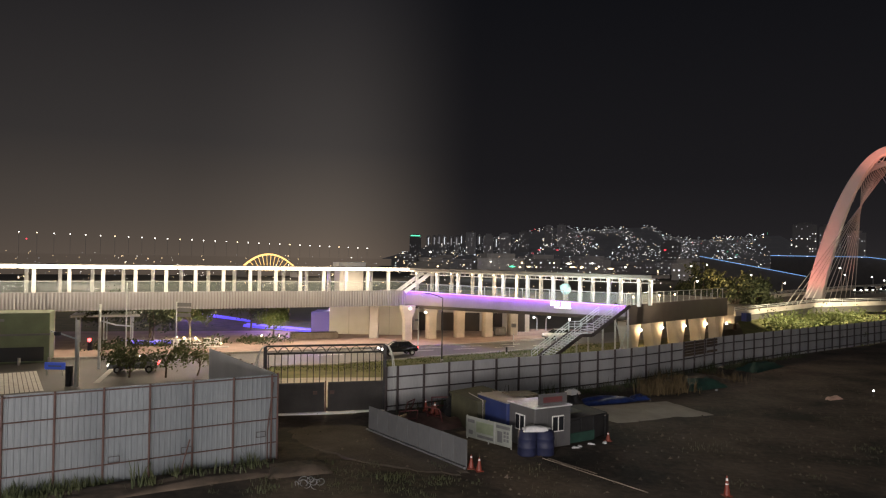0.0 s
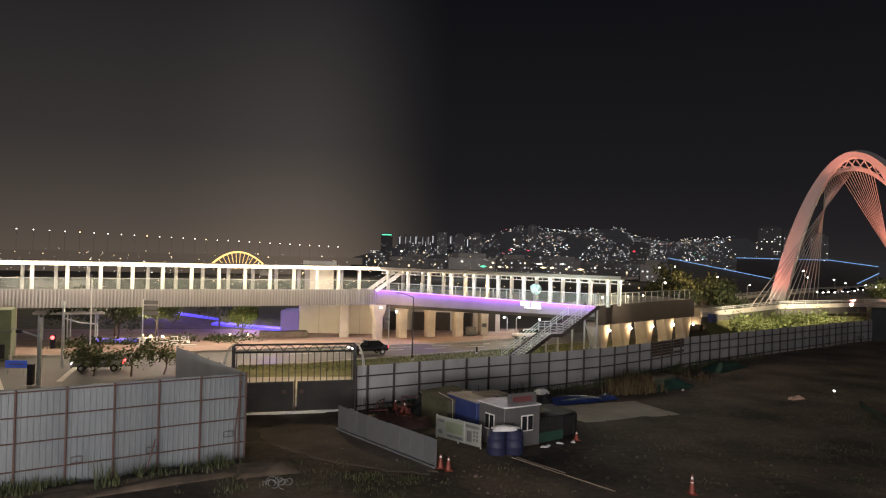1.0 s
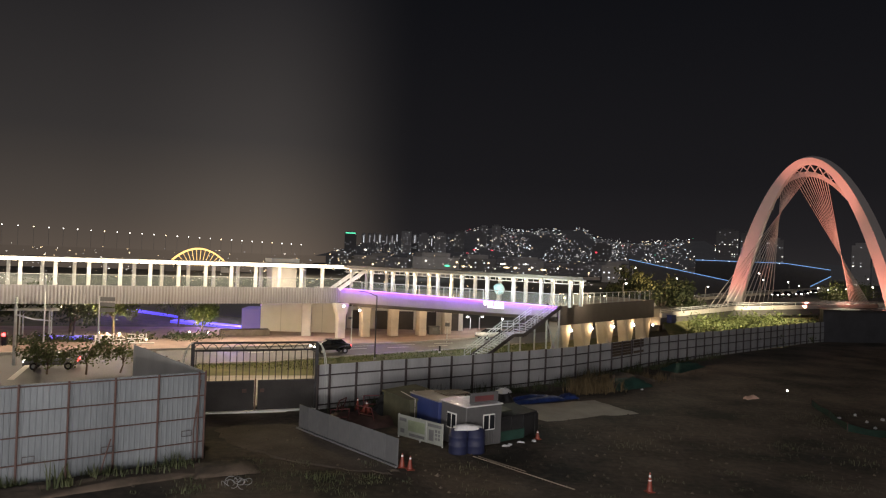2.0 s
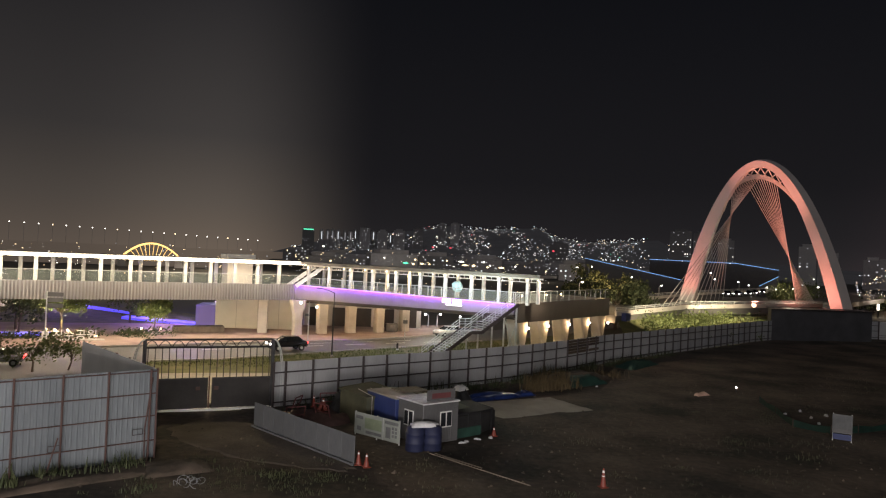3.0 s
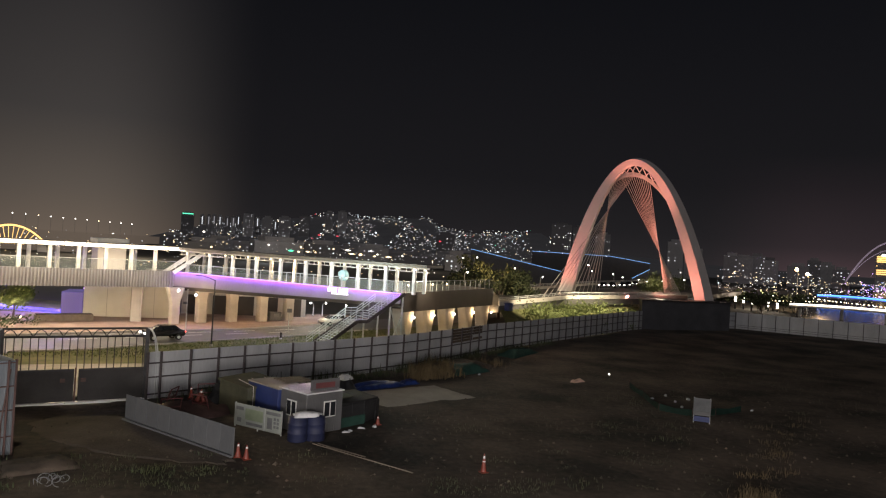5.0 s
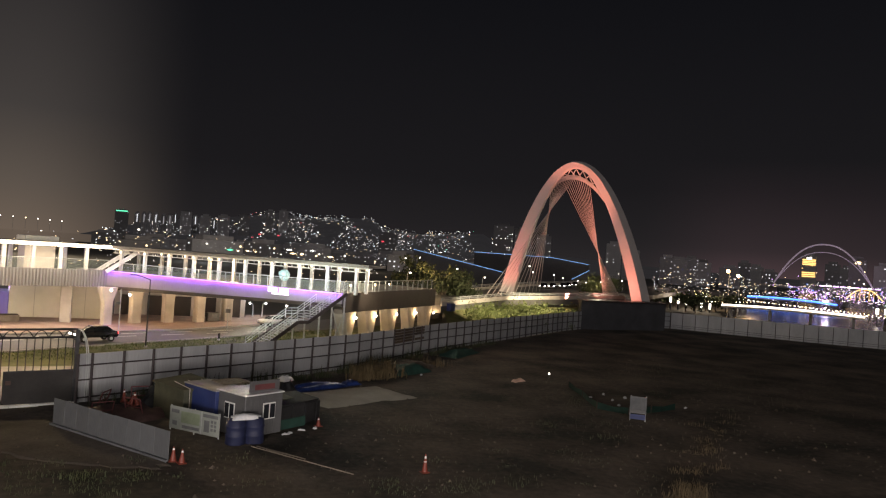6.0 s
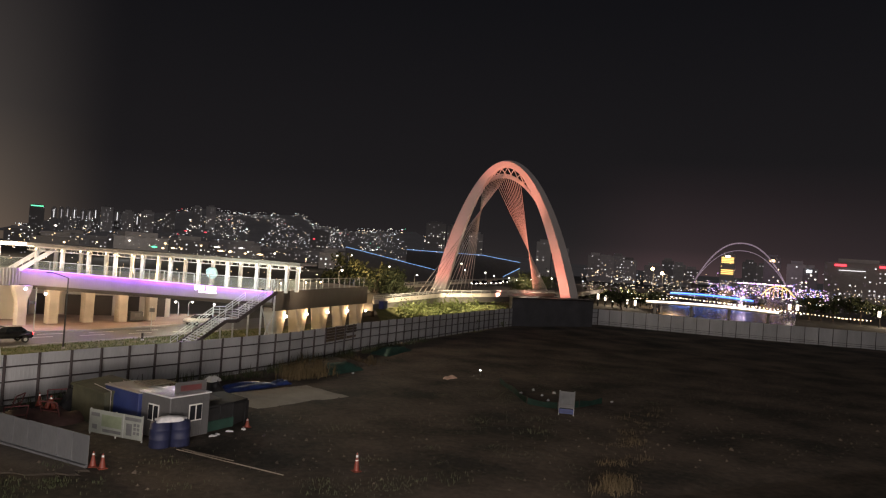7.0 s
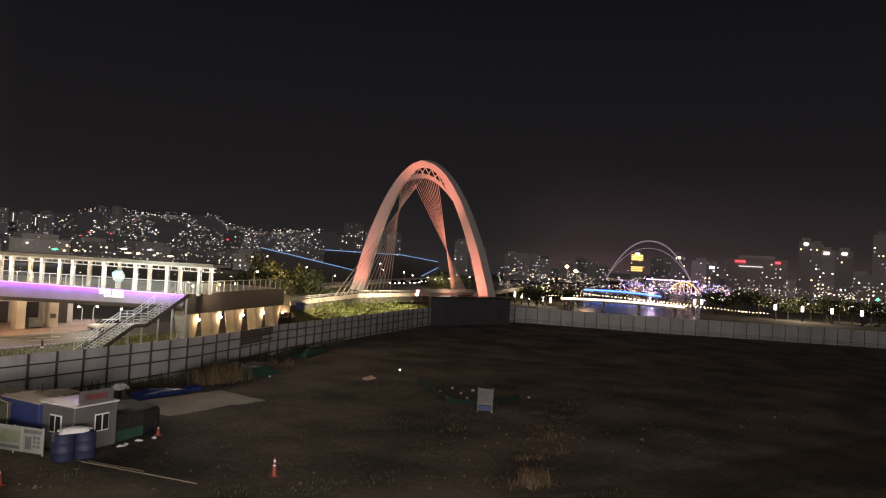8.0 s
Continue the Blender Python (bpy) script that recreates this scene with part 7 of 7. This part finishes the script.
pts = [spot(43.2 + 9.2 * f, -2.03 - 0.06 * f + 0.10 * (1 - (2 * f - 1) ** 2), 225) for f in [k / 14 for k in range(15)]]
for a, b in zip(pts, pts[1:]):
    part("deck_span", beam(bmesh.new(), a - Vector((0, 0, 0.5)), b - Vector((0, 0, 0.5)), 3, 0.5), CONCRETE, ob)
    part("light_line", beam(bmesh.new(), a, b, 3.2, 0.3), L_STRONG, ob, "glowing white edge")
for k in (1, 5, 9, 13):
    part("bridge_pier", tube(bmesh.new(), [(pts[k].x, pts[k].y, -1), (pts[k].x, pts[k].y, pts[k].z - 0.5)], 0.4, 8), CONCRETE, ob)
sets = {k: [] for k in "wycdfrvgbs"}
ROW = ((39.1, -1.94), (43.5, -1.86), (45.6, -1.62), (48.6, -1.72), (52.3, -1.89), (55.9, -2.10), (58.6, -2.14))
for k in range(74):
    a_ = 40.6 + k * 0.24
    e_ = next(x[1] + (y[1] - x[1]) * (a_ - x[0]) / (y[0] - x[0]) for x, y in zip(ROW, ROW[1:]) if a_ <= y[0])
    sets["y" if k % 4 else "w"].append((spot(a_, e_ + rnd.uniform(-0.02, 0.02), 238), rnd.uniform(0.2, 0.36)))
for k in range(30):
    sets["w"].append((spot(44.0 + k * 0.34, -1.5 - 0.02 * k, 300), 0.36))
for _ in range(1900):
    az_ = rnd.uniform(38.2, 70)
    el_ = rnd.gauss(-0.75, 0.5)
    if el_ < -1.6 or noise.noise((az_ * 0.8, el_ * 2.6, 5)) < rnd.uniform(-0.5, 0.05):
        continue
    r = min(560, max(240, 5.5 / math.tan(radians(max(0.3, -el_)))))
    k = rnd.choice("wwwwyyyyyccddddffffvvvb" if 46 < az_ < 56 else "wwwyyyyycddddffff")
    sets[k].append((spot(az_, el_, r), r / 1277 * rnd.uniform(0.5, 1.0) ** 1.5 * 0.95))
for _ in range(420):
    sets[rnd.choice("vvwvybvvw")].append((spot(rnd.uniform(47.5, 55.5), rnd.uniform(-1.15, -0.3), 380), 380 / 1277 * rnd.uniform(0.5, 1.2)))
for _ in range(26):
    az_ = rnd.uniform(61.5, 64.5)
    sets[rnd.choice("rwws")].append((spot(az_, -0.3 - (az_ - 61.5) * 0.16 + rnd.gauss(0, 0.08), 420), 420 / 1277 * rnd.uniform(0.6, 1.4)))
sets["g"].append((spot(64.9, -0.62, 420), 1.5))
for k, m, lab in (("w", L_WHITE, "bright white riverside lights"), ("y", L_WARM, "warm riverside lights"), ("c", L_COOL, "cool white riverside lights"), ("d", L_DIM, "dim riverside lights"), ("f", L_FAINT, "faint riverside lights"), ("r", L_RED, "red riverside lights"), ("v", L_VIOLET, "violet riverside lights"), ("g", L_GREEN, "green riverside light"), ("b", L_BLUE, "blue riverside lights"), ("s", L_STRONG, "strong riverside lights")):
    dots("river_lights", sets[k], m, lab)
for az_, el_ in ((43.6, 0.45), (44.3, 0.15)):
    p = spot(az_, el_, 260)
    street_lamp(p.x, p.y, p.z - 0.2, 0.3, 0, L_ORANGE, "tall orange street lamp beyond the site", 0, "orange lamps", 0.58)
for k, az_ in enumerate((58.6, 60.35, 62.2, 64.0, 65.8, 49.9 + 3.2, 53.6, 39.6, 40.15, 40.7, 41.3, 41.8, 42.4)):
    r = 255 if az_ > 50 else 240
    p = spot(az_, -1.62 if az_ > 50 else -1.95 - 0.1 * (az_ - 39.6), r)
    ob = thing("lantern_post", "square lantern post glowing warm white on the promenade", "lantern", "promenade lanterns")
    part("post", box(bmesh.new(), (-0.2, -0.2, -0.4), (0.2, 0.2, p.z - 1.2), 0.03), DARK_STEEL, ob)
    hw = 0.32 if az_ > 50 else 0.24
    part("lantern", box(bmesh.new(), (-hw, -hw, p.z - 0.9), (hw, hw, p.z + 0.8), 0.06), L_STRONG, ob)
    ob.location = (p.x, p.y, 0)
for k in range(16):
    az_ = 54.2 + k * 0.85 + rnd.uniform(-0.2, 0.2)
    p = spot(az_, -2, rnd.uniform(258, 275))
    tree(p.x, p.y, rnd.uniform(6, 8), 2.8, 420, LEAF_DARK, "promenade tree by the river", -0.3, "promenade trees", 0.5)
for k in range(9):
    p = spot(38.6 + k * 0.7, -2, rnd.uniform(225, 260))
    tree(p.x, p.y, rnd.uniform(4, 6), 2.6, 320, LEAF_DARK, "low tree on the river bank", -0.3, "bank trees", 0.5)
